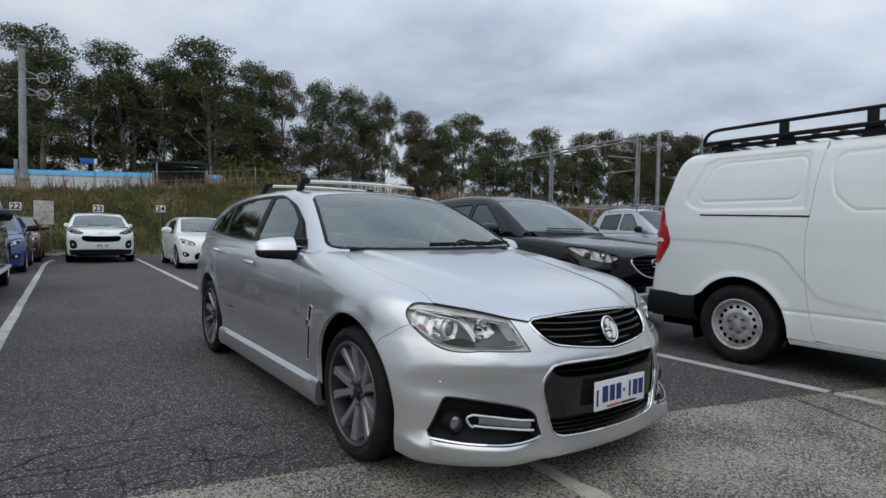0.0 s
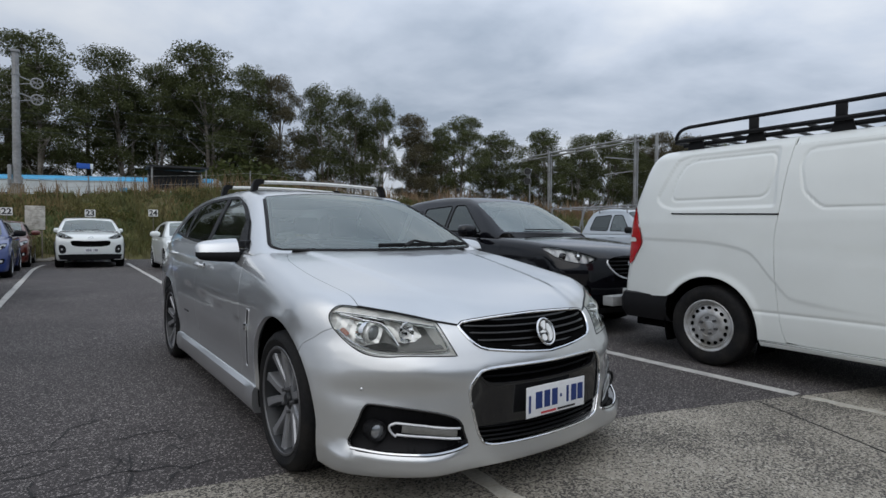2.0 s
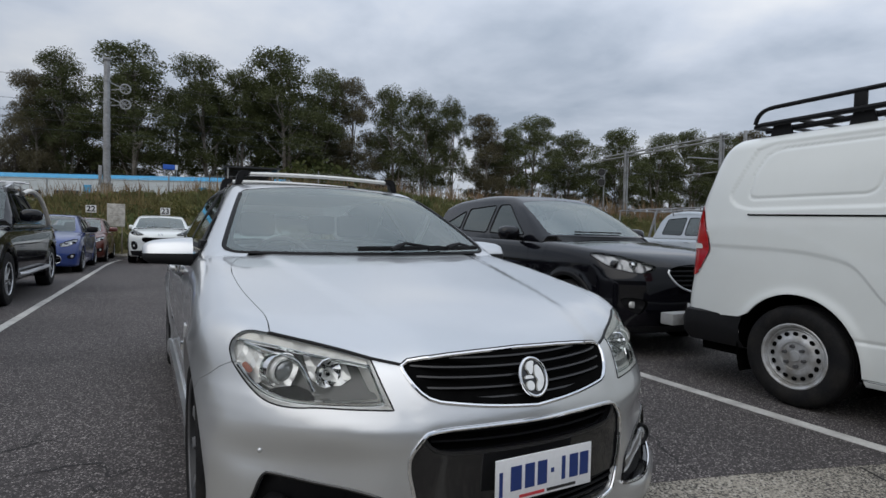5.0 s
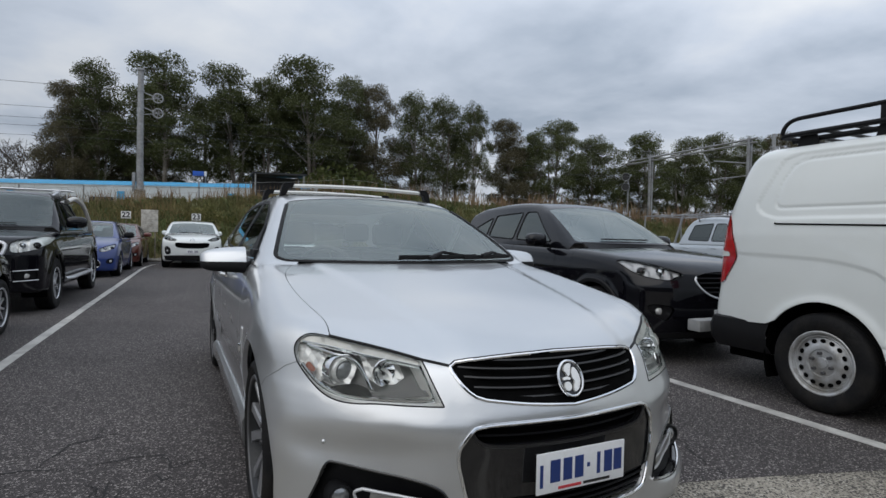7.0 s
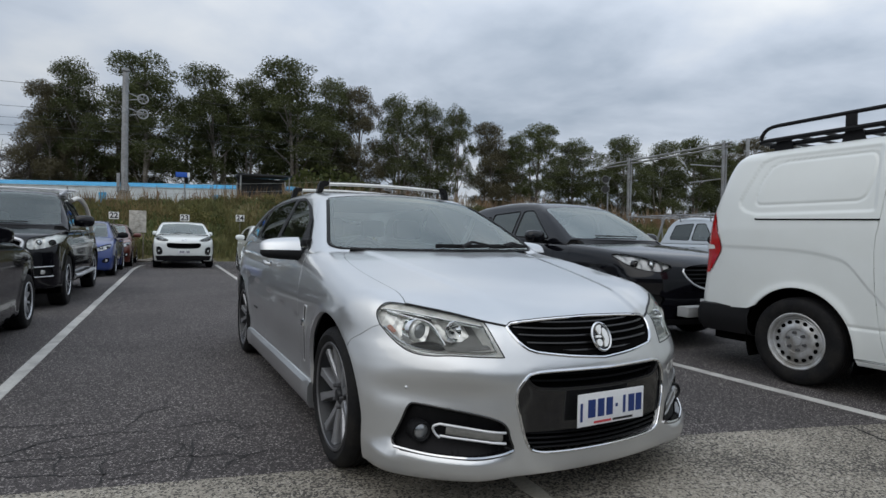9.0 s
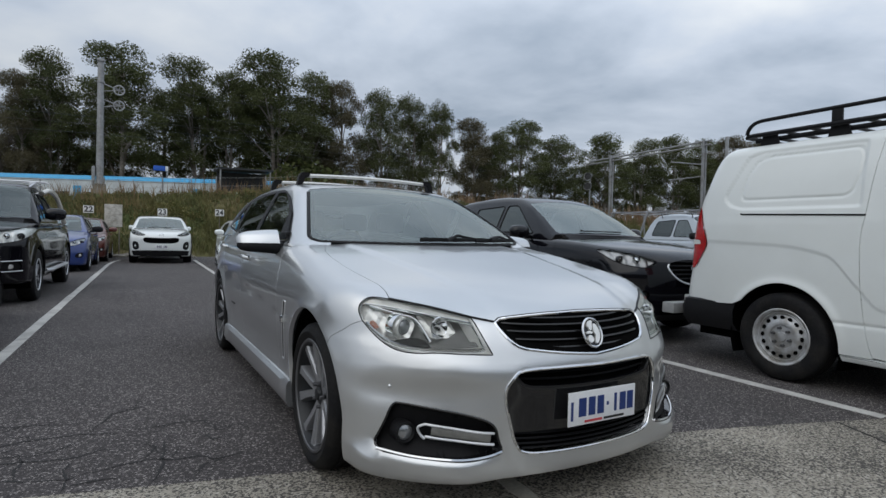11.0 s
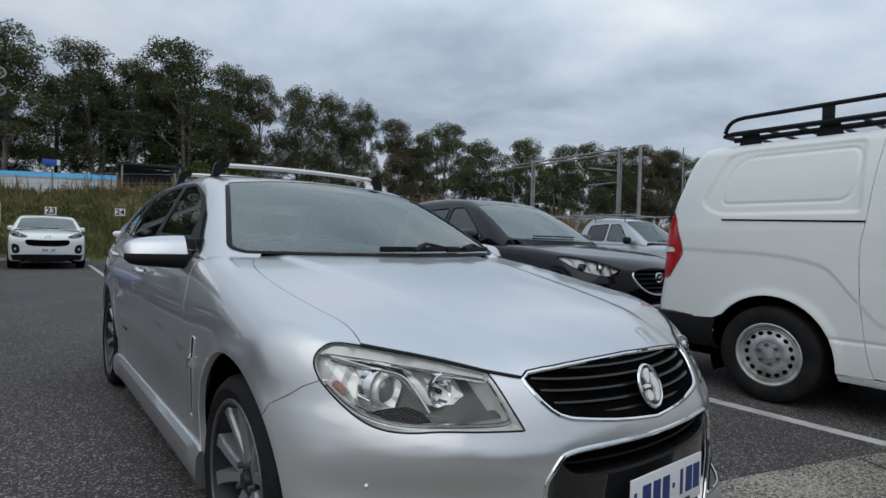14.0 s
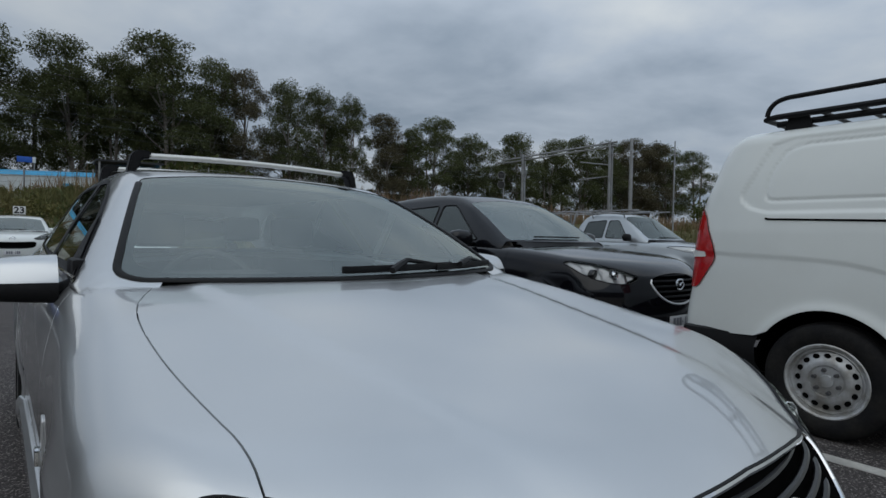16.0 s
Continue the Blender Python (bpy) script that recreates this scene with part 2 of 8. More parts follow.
SIGN_W = material("sign_white", (0.74, 0.74, 0.72), 0.5, 0.0, 20.0, 0.06)
SIGN_K = material("sign_black", (0.012, 0.012, 0.012), 0.5, 0.0, 40.0, 0.2)
SIGN_OLD = material("weathered_board", (0.52, 0.50, 0.45), 0.7, 0.0, 20.0, 0.15, second=(0.33, 0.31, 0.27), second_scale=6.0)
BLUE_SIGN = material("blue_sign", (0.02, 0.10, 0.42), 0.5, 0.0, 20.0, 0.1)

# ---- mesh tools ----
from mathutils.geometry import delaunay_2d_cdt


def mesh_object(name, verts, faces, mat, parent=None, label="", normals=None, smooth=True):
    me = bpy.data.meshes.new(name)
    me.from_pydata([tuple(v) for v in verts], [], [tuple(f) for f in faces])
    me.materials.append(mat)
    if smooth:
        me.shade_smooth()
    if normals is not None:
        me.normals_split_custom_set_from_vertices([tuple(n) for n in normals])
    ob = new(name, me)
    if parent:
        ob.parent = parent
    return tagged(ob, label)


def part(name, bm, mat, parent=None, label="", smooth=40):
    """Links a bmesh as one mesh object under a thing or a part."""
    me = bpy.data.meshes.new(name)
    bmesh.ops.recalc_face_normals(bm, faces=bm.faces)
    if smooth:
        for f in bm.faces:
            f.smooth = True
        for ed in bm.edges:
            if len(ed.link_faces) == 2 and ed.calc_face_angle(0) > radians(smooth):
                ed.smooth = False
    bm.to_mesh(me)
    bm.free()
    me.materials.append(mat)
    ob = new(name, me)
    if parent:
        ob.parent = parent
    return tagged(ob, label)


def thing(name, m, label, category, group=""):
    ob = new(name)
    ob.empty_display_size = 0.1
    ob.matrix_world = m
    return tagged(ob, label, category, group)


def add_box(bm, lo, hi, bevel=0.0, m=None):
    r = bmesh.ops.create_cube(bm, size=1.0)
    c = [(a + b) / 2 for a, b in zip(lo, hi)]
    s = [b - a for a, b in zip(lo, hi)]
    for v in r["verts"]:
        v.co = Vector((c[i] + v.co[i] * s[i] for i in range(3)))
    vs = r["verts"]
    if bevel:
        es = list({e for v in vs for e in v.link_edges})
        b = bmesh.ops.bevel(bm, geom=es, offset=bevel, segments=2, affect="EDGES", profile=0.6)
        vs = list({v for f in b["faces"] for v in f.verts} | {v for v in vs if v.is_valid})
    if m is not None:
        bmesh.ops.transform(bm, matrix=m, verts=vs)
    return bm


def box(lo, hi, bevel=0.0, m=None):
    return add_box(bmesh.new(), lo, hi, bevel, m)


def add_tube(bm, pts, rad, sides=8, closed=False, flat=1.0):
    """A tube along pts; rad a number or one for each point; flat squeezes it along its second side."""
    pts = [Vector(p) for p in pts]
    n = len(pts)
    rads = rad if hasattr(rad, "__len__") else [rad] * n
    rings, up = [], None
    for i, p in enumerate(pts):
        a = pts[(i - 1) % n] if closed or i else p
        b = pts[(i + 1) % n] if closed or i < n - 1 else p
        t = (b - a).normalized()
        if up is None:
            up = Vector((0, 0, 1)) if abs(t.z) < 0.9 else Vector((1, 0, 0))
        s = t.cross(up).normalized()
        up = s.cross(t).normalized()
        rings.append([bm.verts.new(p + float(rads[i]) * (math.cos(k * math.tau / sides) * s + flat * math.sin(k * math.tau / sides) * up)) for k in range(sides)])
    for i in range(n if closed else n - 1):
        ra, rb = rings[i], rings[(i + 1) % n]
        off = 0
        if closed and i == n - 1:
            off = min(range(sides), key=lambda o: sum((ra[k].co - rb[(k + o) % sides].co).length for k in range(sides)))
        for k in range(sides):
            bm.faces.new((ra[k], ra[(k + 1) % sides], rb[(k + 1 + off) % sides], rb[(k + off) % sides]))
    if not closed:
        bm.faces.new(rings[0][::-1])
        bm.faces.new(rings[-1])
    return bm


def tube(pts, rad, sides=8, closed=False, flat=1.0):
    return add_tube(bmesh.new(), pts, rad, sides, closed, flat)


def add_lathe(bm, profile, segs=48, a0=0.0, a1=math.tau):
    """Turns (radius, x) pairs round the x axis."""
    full = abs(a1 - a0) > math.tau - 1e-4
    rings = []
    for k in range(segs if full else segs + 1):
        a = a0 + (a1 - a0) * k / segs
        rings.append([bm.verts.new((x, r * math.sin(a), r * math.cos(a))) for r, x in profile])
    for k in range(segs):
        ra, rb = rings[k], rings[(k + 1) % len(rings)]
        for i in range(len(profile) - 1):
            bm.faces.new((ra[i], ra[i + 1], rb[i + 1], rb[i]))
    return bm


def lathe(profile, segs=48, a0=0.0, a1=math.tau):
    return add_lathe(bmesh.new(), profile, segs, a0, a1)


def prism(pts, depth, m=None, bevel=0.0):
    """A flat outline in x, z given depth along y."""
    bm = bmesh.new()
    vs = [bm.verts.new((x, 0, z)) for x, z in pts]
    f = bm.faces.new(vs)
    r = bmesh.ops.extrude_face_region(bm, geom=[f])
    bmesh.ops.translate(bm, verts=[v for v in r["geom"] if isinstance(v, bmesh.types.BMVert)], vec=(0, depth, 0))
    if bevel:
        bmesh.ops.bevel(bm, geom=list(bm.edges), offset=bevel, segments=2, affect="EDGES")
    if m is not None:
        bmesh.ops.transform(bm, matrix=m, verts=list(bm.verts))
    return bm


def curve(*pairs):
    """A smooth curve through (at, value) pairs that doesn't overshoot."""
    xs, ys = np.array([p[0] for p in pairs], float), np.array([p[1] for p in pairs], float)
    d = np.diff(ys) / np.diff(xs)
    m = np.zeros(len(xs))
    m[0], m[-1] = d[0], d[-1]
    for i in range(1, len(xs) - 1):
        m[i] = 0 if d[i - 1] * d[i] <= 0 else 2 * d[i - 1] * d[i] / (d[i - 1] + d[i])

    def f(x):
        x = np.asarray(x, float)
        i = np.clip(np.searchsorted(xs, x) - 1, 0, len(xs) - 2)
        h = xs[i + 1] - xs[i]
        t = np.clip((x - xs[i]) / h, 0, 1)
        return ((2 * t ** 3 - 3 * t ** 2 + 1) * ys[i] + (t ** 3 - 2 * t ** 2 + t) * h * m[i] + (3 * t ** 2 - 2 * t ** 3) * ys[i + 1] + (t ** 3 - t ** 2) * h * m[i + 1])
    return f


def smax(a, b, k):
    h = np.clip(0.5 + 0.5 * (a - b) / k, 0, 1)
    return b + (a - b) * h + k * h * (1 - h)


def step01(a, b, x):
    t = np.clip((x - a) / (b - a), 0, 1)
    return t * t * (3 - 2 * t)


def slope(f, x, h=0.01):
    return (f(x + h) - f(x - h)) / (2 * h)


def rounded(pts, r=0.02, n=5, closed=True):
    """An outline with its corners filleted; a point may bring a radius of its own as a third number."""
    out, N = [], len(pts)
    for i, p in enumerate(pts):
        rr = p[2] if len(p) > 2 else r
        b = np.array(p[:2], float)
        if not closed and i in (0, N - 1):
            out.append(b)
            continue
        a, c = np.array(pts[i - 1][:2], float), np.array(pts[(i + 1) % N][:2], float)
        la, lc = np.linalg.norm(a - b), np.linalg.norm(c - b)
        q = min(rr, 0.48 * la, 0.48 * lc)
        p0, p1 = b + (a - b) * q / la, b + (c - b) * q / lc
        for k in range(n + 1):
            t = k / n
            out.append((1 - t) ** 2 * p0 + 2 * t * (1 - t) * b + t * t * p1)
    return np.array(out)


def dense(pts, step, closed=True):
    pts = np.asarray(pts, float)
    out, N = [], len(pts)
    for i in range(N if closed else N - 1):
        a, b = pts[i], pts[(i + 1) % N]
        n = max(1, int(np.ceil(np.linalg.norm(b - a) / step)))
        for k in range(n):
            out.append(a + (b - a) * k / n)
    if not closed:
        out.append(pts[-1])
    return np.array(out)


def inside(pts, poly):
    """Which of pts lie within the closed outline."""
    x, y = pts[:, 0], pts[:, 1]
    res = np.zeros(len(pts), bool)
    n = len(poly)
    for i in range(n):
        x0, y0 = poly[i]
        x1, y1 = poly[(i + 1) % n]
        if y0 == y1:
            continue
        hit = ((y0 > y) != (y1 > y)) & (x < (x1 - x0) * (y - y0) / (y1 - y0) + x0)
        res ^= hit
    return res


# Ways of laying a flat outline over a body: each gives a ray for every flat point, and the flat point of a place.
class Ball:
    """Rays from a point, laid flat round the way to the front (way -1) or to the back (way 1)."""
    def __init__(self, c, way=-1, far=4.0):
        self.c, self.way, self.far, self.near = np.array(c, float), way, far, 0.03

    def rays(self, q):
        a = np.hypot(q[:, 0], q[:, 1]) + 1e-9
        s = np.sin(a) / a
        d = np.stack([q[:, 0] * s, self.way * np.cos(a), q[:, 1] * s], 1)
        return np.broadcast_to(self.c, d.shape), d

    def flat(self, p):
        v = np.asarray(p, float) - self.c
        v = v / np.linalg.norm(v, axis=1)[:, None]
        a = np.arccos(np.clip(self.way * v[:, 1], -1, 1))
        s = a / (np.sin(a) + 1e-9)
        return np.stack([v[:, 0] * s, v[:, 2] * s], 1)


class Barrel:
    """Rays square from a line along y at height h: flat x is y, flat y is the angle (0 at the -x side, 90 degrees at the top) times 0.9."""
    def __init__(self, h, far=2.0):
        self.h, self.far, self.near = h, far, 0.02

    def rays(self, q):
        a = q[:, 1] / 0.9
        o = np.stack([0 * a, q[:, 0], 0 * a + self.h], 1)
        return o, np.stack([-np.cos(a), 0 * a, np.sin(a)], 1)

    def flat(self, p):
        p = np.asarray(p, float)
        return np.stack([p[:, 1], 0.9 * np.arctan2(p[:, 2] - self.h, -p[:, 0])], 1)


class Along:
    """Rays along one axis: 'y' (flat x, z seen from the front), '-x' or 'x' (flat y, z), 'z' (flat x, y from above)."""
    def __init__(self, axis, start=0.0, far=3.0):
        self.axis, self.start, self.far, self.near = axis, start, far, 0.0

    def rays(self, q):
        z = np.zeros(len(q))
        if self.axis in ("y", "-y"):
            w = -1.0 if self.axis == "y" else 1.0
            return np.stack([q[:, 0], z + self.start, q[:, 1]], 1), np.stack([z, z + w, z], 1)
        if self.axis == "z":
            return np.stack([q[:, 0], q[:, 1], z + self.start], 1), np.stack([z, z, z + 1.0], 1)
        w = -1.0 if self.axis == "-x" else 1.0
        return np.stack([z + self.start, q[:, 0], q[:, 1]], 1), np.stack([z + w, z, z], 1)

    def flat(self, p):
        p = np.asarray(p, float)
        i = {"y": (0, 2), "-y": (0, 2), "z": (0, 1)}.get(self.axis, (1, 2))
        return p[:, i]


def onto(F, dom, q):
    """The places on the body under flat points."""
    q = np.asarray(q, float)
    o, d = dom.rays(q)
    lo, hi = np.full(len(q), dom.near), np.full(len(q), dom.far)
    for _ in range(26):
        mid = 0.5 * (lo + hi)
        ins = F(*(o + d * mid[:, None]).T) < 0
        lo, hi = np.where(ins, mid, lo), np.where(ins, hi, mid)
    return o + d * (0.5 * (lo + hi))[:, None]


def normals_of(F, p, h=0.003):
    g = np.stack([F(*(p + e).T) - F(*(p - e).T) for e in np.eye(3) * h], 1)
    return g / (np.linalg.norm(g, axis=1)[:, None] + 1e-12)


def sheet(F, dom, outline, cut=(), step=0.03, gap=0.0, rim=0.0, lift=0.0, aspect=1.0):
    """A panel of the body: the part of it under a flat outline less the cut outlines, as vertices, faces and normals.
    gap draws its edge in; rim folds a flange of that depth inwards; lift moves it along its normals."""
    outline = np.asarray(outline, float)
    polys = [outline] + [np.asarray(c, float) for c in cut]
    lo, hi = outline.min(0), outline.max(0)
    gx, gy = np.meshgrid(np.arange(lo[0], hi[0], step), np.arange(lo[1], hi[1], step * aspect))
    gx = gx + 0.5 * step * (np.arange(gx.shape[0]) % 2)[:, None]
    g = np.stack([gx.ravel(), gy.ravel()], 1)
    ok = inside(g, outline)
    for c in polys[1:]:
        ok &= ~inside(g, c)
    g = g[ok]
    allb = np.concatenate(polys)
    if len(g):
        near = np.full(len(g), 1e9)
        for s in range(0, len(allb), 64):
            near = np.minimum(near, np.min(np.sum((g[:, None] - allb[None, s:s + 64]) ** 2, 2), 1))
        g = g[near > (0.45 * step) ** 2]
    pts, edges, k = [], [], 0
    for c in polys:
        pts += [Vector(v) for v in c]
        edges += [(k + i, k + (i + 1) % len(c)) for i in range(len(c))]
        k += len(c)
    pts += [Vector(v) for v in g]
    vs, _, fs, *_ = delaunay_2d_cdt(pts, edges, [], 0, 1e-6)
    q = np.array([tuple(v) for v in vs])
    fs = np.array([tuple(f) for f in fs])
    mid = q[fs].mean(1)
    ok = inside(mid, outline)
    for c in polys[1:]:
        ok &= ~inside(mid, c)
    fs = fs[ok]
    used = np.unique(fs)
    back = np.full(len(q), -1)
    back[used] = np.arange(len(used))
    q, fs = q[used], back[fs]
    p = onto(F, dom, q)
    n = normals_of(F, p)
    fn = np.cross(p[fs[:, 1]] - p[fs[:, 0]], p[fs[:, 2]] - p[fs[:, 0]])
    wrong = np.sum(fn * n[fs].mean(1), 1) < 0
    fs[wrong] = fs[wrong][:, ::-1]
    if gap or rim:
        count = {}
        for f in fs:
            for i in range(3):
                a, b = int(f[i]), int(f[(i + 1) % 3])
                count[(a, b)] = count.get((a, b), 0) + 1
        rims = [e for e in count if (e[1], e[0]) not in count]
        move = np.zeros_like(p)
        for a, b in rims:
            t = p[b] - p[a]
            w = np.cross(n[a] + n[b], t)
            w = w / (np.linalg.norm(w) + 1e-12)
            move[a] += w
            move[b] += w
        ln = np.linalg.norm(move, axis=1)[:, None]
        move = np.where(ln > 1e-6, move / np.maximum(ln, 1e-6), 0)
        p = p + gap * move
        if rim:
            ids = sorted({i for e in rims for i in e})
            top = {v: len(p) + i for i, v in enumerate(ids)}
            low = {v: len(p) + len(ids) + i for i, v in enumerate(ids)}
            pe = p[ids]
            out = -move[ids]
            p = np.concatenate([p, pe, pe - rim * n[ids]])
            nn = n[ids] * 0.3 + out
            nn = nn / (np.linalg.norm(nn, axis=1)[:, None] + 1e-9)
            n = np.concatenate([n, nn, nn])
            extra = []
            for a, b in rims:
                extra += [(top[b], top[a], low[a]), (top[b], low[a], low[b])]
            fs = np.concatenate([fs, np.array(extra)])
    if lift:
        p = p + lift * n
    return p, fs, n


def skin(name, F, dom, outline, mat, parent, label="", mirror=False, **kw):
    """A panel as an object; mirror makes the one of the other side."""
    p, f, n = sheet(F, dom, outline, **kw)
    if mirror:
        p, n, f = p * (-1, 1, 1), n * (-1, 1, 1), f[:, ::-1]
    return mesh_object(name, p, f, mat, parent, label, n)


def well(name, F, dom, outline, depth, mat, parent, label=""):
    """The walls and floor of a recess behind an outline, sunk along the rays."""
    outline = np.asarray(outline, float)
    p = onto(F, dom, outline)
    o, d = dom.rays(outline)
    q = p - d * depth
    c = len(p)
    vs = np.concatenate([p, q, q.mean(0)[None]])
    fs = [(i, (i + 1) % c, c + (i + 1) % c, c + i) for i in range(c)] + [(c + i, c + (i + 1) % c, 2 * c) for i in range(c)]
    return mesh_object(name, vs, fs, mat, parent, label, smooth=False)


def writing(text, size, mat, m, parent=None, name="lettering", depth=0.001, bold=0.0):
    cu = bpy.data.curves.new(name, "FONT")
    cu.body, cu.size, cu.align_x, cu.align_y, cu.extrude, cu.offset = text, size, "CENTER", "CENTER", depth, bold
    tmp = bpy.data.objects.new("tmp", cu)
    me = bpy.data.meshes.new_from_object(tmp)
    bpy.data.objects.remove(tmp)
    me.materials.clear()
    me.materials.append(mat)
    me.transform(m)
    ob = new(name, me)
    if parent:
        ob.parent = parent
    return ob

# ---- ground and marks ----
def ground_material(name, base, dark, light, scale, joint_bump=0.5, pit=None, big=(0.85, 1.15), rough=0.85):
    """Stone chips in a binder: cells of two tones and large stains."""
    m = bpy.data.materials.new(name)
    m.use_nodes = True
    nt = m.node_tree
    b = nt.nodes["Principled BSDF"]
    b.inputs["Roughness"].default_value = rough
    co = nt.nodes.new("ShaderNodeTexCoord")
    v = nt.nodes.new("ShaderNodeTexVoronoi"); v.inputs["Scale"].default_value = scale
    nt.links.new(co.outputs["Object"], v.inputs["Vector"])
    ramp = nt.nodes.new("ShaderNodeValToRGB")
    els = ramp.color_ramp.elements
    els[0].position, els[0].color = 0.0, (*dark, 1)
    els[1].position, els[1].color = 1.0, (*light, 1)
    e = els.new(0.8); e.color = (*base, 1)
    sp = nt.nodes.new("ShaderNodeSeparateColor")
    nt.links.new(v.outputs["Color"], sp.inputs[0])
    nt.links.new(sp.outputs[0], ramp.inputs[0])
    socket = ramp.outputs[0]
    n = nt.nodes.new("ShaderNodeTexNoise")
    n.inputs["Scale"].default_value, n.inputs["Detail"].default_value = 0.7, 8.0
    nt.links.new(co.outputs["Object"], n.inputs["Vector"])
    mr = nt.nodes.new("ShaderNodeMapRange")
    mr.inputs[1].default_value, mr.inputs[2].default_value, mr.inputs[3].default_value, mr.inputs[4].default_value = 0.3, 0.7, *big
    nt.links.new(n.outputs[0], mr.inputs[0])
    mu = nt.nodes.new("ShaderNodeVectorMath"); mu.operation = "MULTIPLY"
    nt.links.new(socket, mu.inputs[0])
    nt.links.new(mr.outputs[0], mu.inputs[1])
    socket = mu.outputs[0]
    if pit:
        n2 = nt.nodes.new("ShaderNodeTexNoise")
        n2.inputs["Scale"].default_value, n2.inputs["Detail"].default_value = pit[0], 3.0
        nt.links.new(co.outputs["Object"], n2.inputs["Vector"])
        n3 = nt.nodes.new("ShaderNodeTexNoise")
        n3.inputs["Scale"].default_value, n3.inputs["Detail"].default_value = 1.6, 3.0
        nt.links.new(co.outputs["Object"], n3.inputs["Vector"])
        ad = nt.nodes.new("ShaderNodeMath"); ad.operation = "MULTIPLY_ADD"; ad.inputs[1].default_value = 0.35
        nt.links.new(n3.outputs[0], ad.inputs[0])
        nt.links.new(n2.outputs[0], ad.inputs[2])
        pr = nt.nodes.new("ShaderNodeMapRange")
        pr.inputs[1].default_value, pr.inputs[2].default_value = pit[1], pit[1] + 0.05
        nt.links.new(ad.outputs[0], pr.inputs[0])
        mx = nt.nodes.new("ShaderNodeMix"); mx.data_type = "RGBA"
        mx.inputs[7].default_value = (*pit[2], 1)
        nt.links.new(pr.outputs[0], mx.inputs[0])
        nt.links.new(socket, mx.inputs[6])
        socket = mx.outputs[2]
    height = v.outputs["Distance"]
    nt.links.new(socket, b.inputs["Base Color"])
    bp = nt.nodes.new("ShaderNodeBump")
    bp.inputs["Strength"].default_value, bp.inputs["Distance"].default_value = joint_bump, 0.004
    nt.links.new(height, bp.inputs["Height"])
    nt.links.new(bp.outputs[0], b.inputs["Normal"])
    return m


ASPHALT = ground_material("asphalt", (0.061, 0.053, 0.0525), (0.024, 0.020, 0.020), (0.34, 0.31, 0.295), 135.0, 1.0, big=(0.78, 1.22))
CONCRETE = ground_material("worn_concrete", (0.33, 0.30, 0.25), (0.22, 0.20, 0.165), (0.43, 0.40, 0.35), 90.0, 0.5, (88.0, 0.672, (0.052, 0.047, 0.041)), (0.85, 1.1))
SOIL = ground_material("dry_soil", (0.12, 0.095, 0.06), (0.07, 0.055, 0.035), (0.20, 0.17, 0.11), 30.0, 0.6)


_edge = curve((-4, 3.64), (-1.5, 3.05), (0.0, 2.70), (1.0, 2.49), (3.1, 2.10), (4.2, 1.81), (5.0, 1.56), (7.0, 1.06), (9, 0.585))


def edge_y(x):
    """Where the asphalt of the bays meets the concrete apron."""
    return float(_edge(x)) if -4 < x < 9 else (2.70 - 0.235 * x)


def slab(name, pts, z, mat, label, category, kind="structure", thick=0.05):
    bm = bmesh.new()
    f = bm.faces.new([bm.verts.new((x, y, z)) for x, y in pts])
    r = bmesh.ops.extrude_face_region(bm, geom=[f])
    bmesh.ops.translate(bm, verts=[v for v in r["geom"] if isinstance(v, bmesh.types.BMVert)], vec=(0, 0, -thick))
    return tagged(part(name, bm, mat, smooth=0), label, category, "", kind)


slab("ground", [(-600, -400), (600, -400), (600, 900), (-600, 900)], -0.06, SOIL, "bare dry soil that reaches the horizon", "ground", thick=0.2)
EDGE_X = [-30] + [i * 0.25 for i in range(-15, 36)] + [40]
slab("pavement", [(x, edge_y(x)) for x in EDGE_X] + [ (60, 26.0), (-40, 26.0)], 0.0, ASPHALT, "grey worn asphalt of the parking bays with hairline cracks", "asphalt")
slab("pavement_concrete", [(-30, -30), (40, -30)] + [(x, edge_y(x) - 0.012) for x in EDGE_X[::-1]], 0.004, CONCRETE, "weathered tan concrete apron with dark pitting", "concrete", thick=0.06)


def strip_on_concrete(name, a, b, w, mat, label, category, seed):
    """A thin ragged strip that lies on the concrete."""
    rnd = random.Random(seed)
    a, b = Vector((*a, 0.004)), Vector((*b, 0.004))
    d = (b - a).normalized()
    nrm = Vector((-d.y, d.x, 0))
    bm, n, rows = bmesh.new(), 30, []
    for i in range(n + 1):
        p = a.lerp(b, i / n) + nrm * rnd.uniform(-0.15, 0.15) * w
        hw = w / 2 * rnd.uniform(0.7, 1.15)
        rows.append([bm.verts.new(p - nrm * hw), bm.verts.new(p - nrm * hw * 0.9 + Vector((0, 0, 0.003))), bm.verts.new(p + nrm * hw * 0.9 + Vector((0, 0, 0.003))), bm.verts.new(p + nrm * hw)])
    for ra, rb in zip(rows[:-1], rows[1:]):
        for i in range(3):
            bm.faces.new((ra[i], ra[i + 1], rb[i + 1], rb[i]))
    return tagged(part(name, bm, mat, smooth=0), label, category, "", "structure")


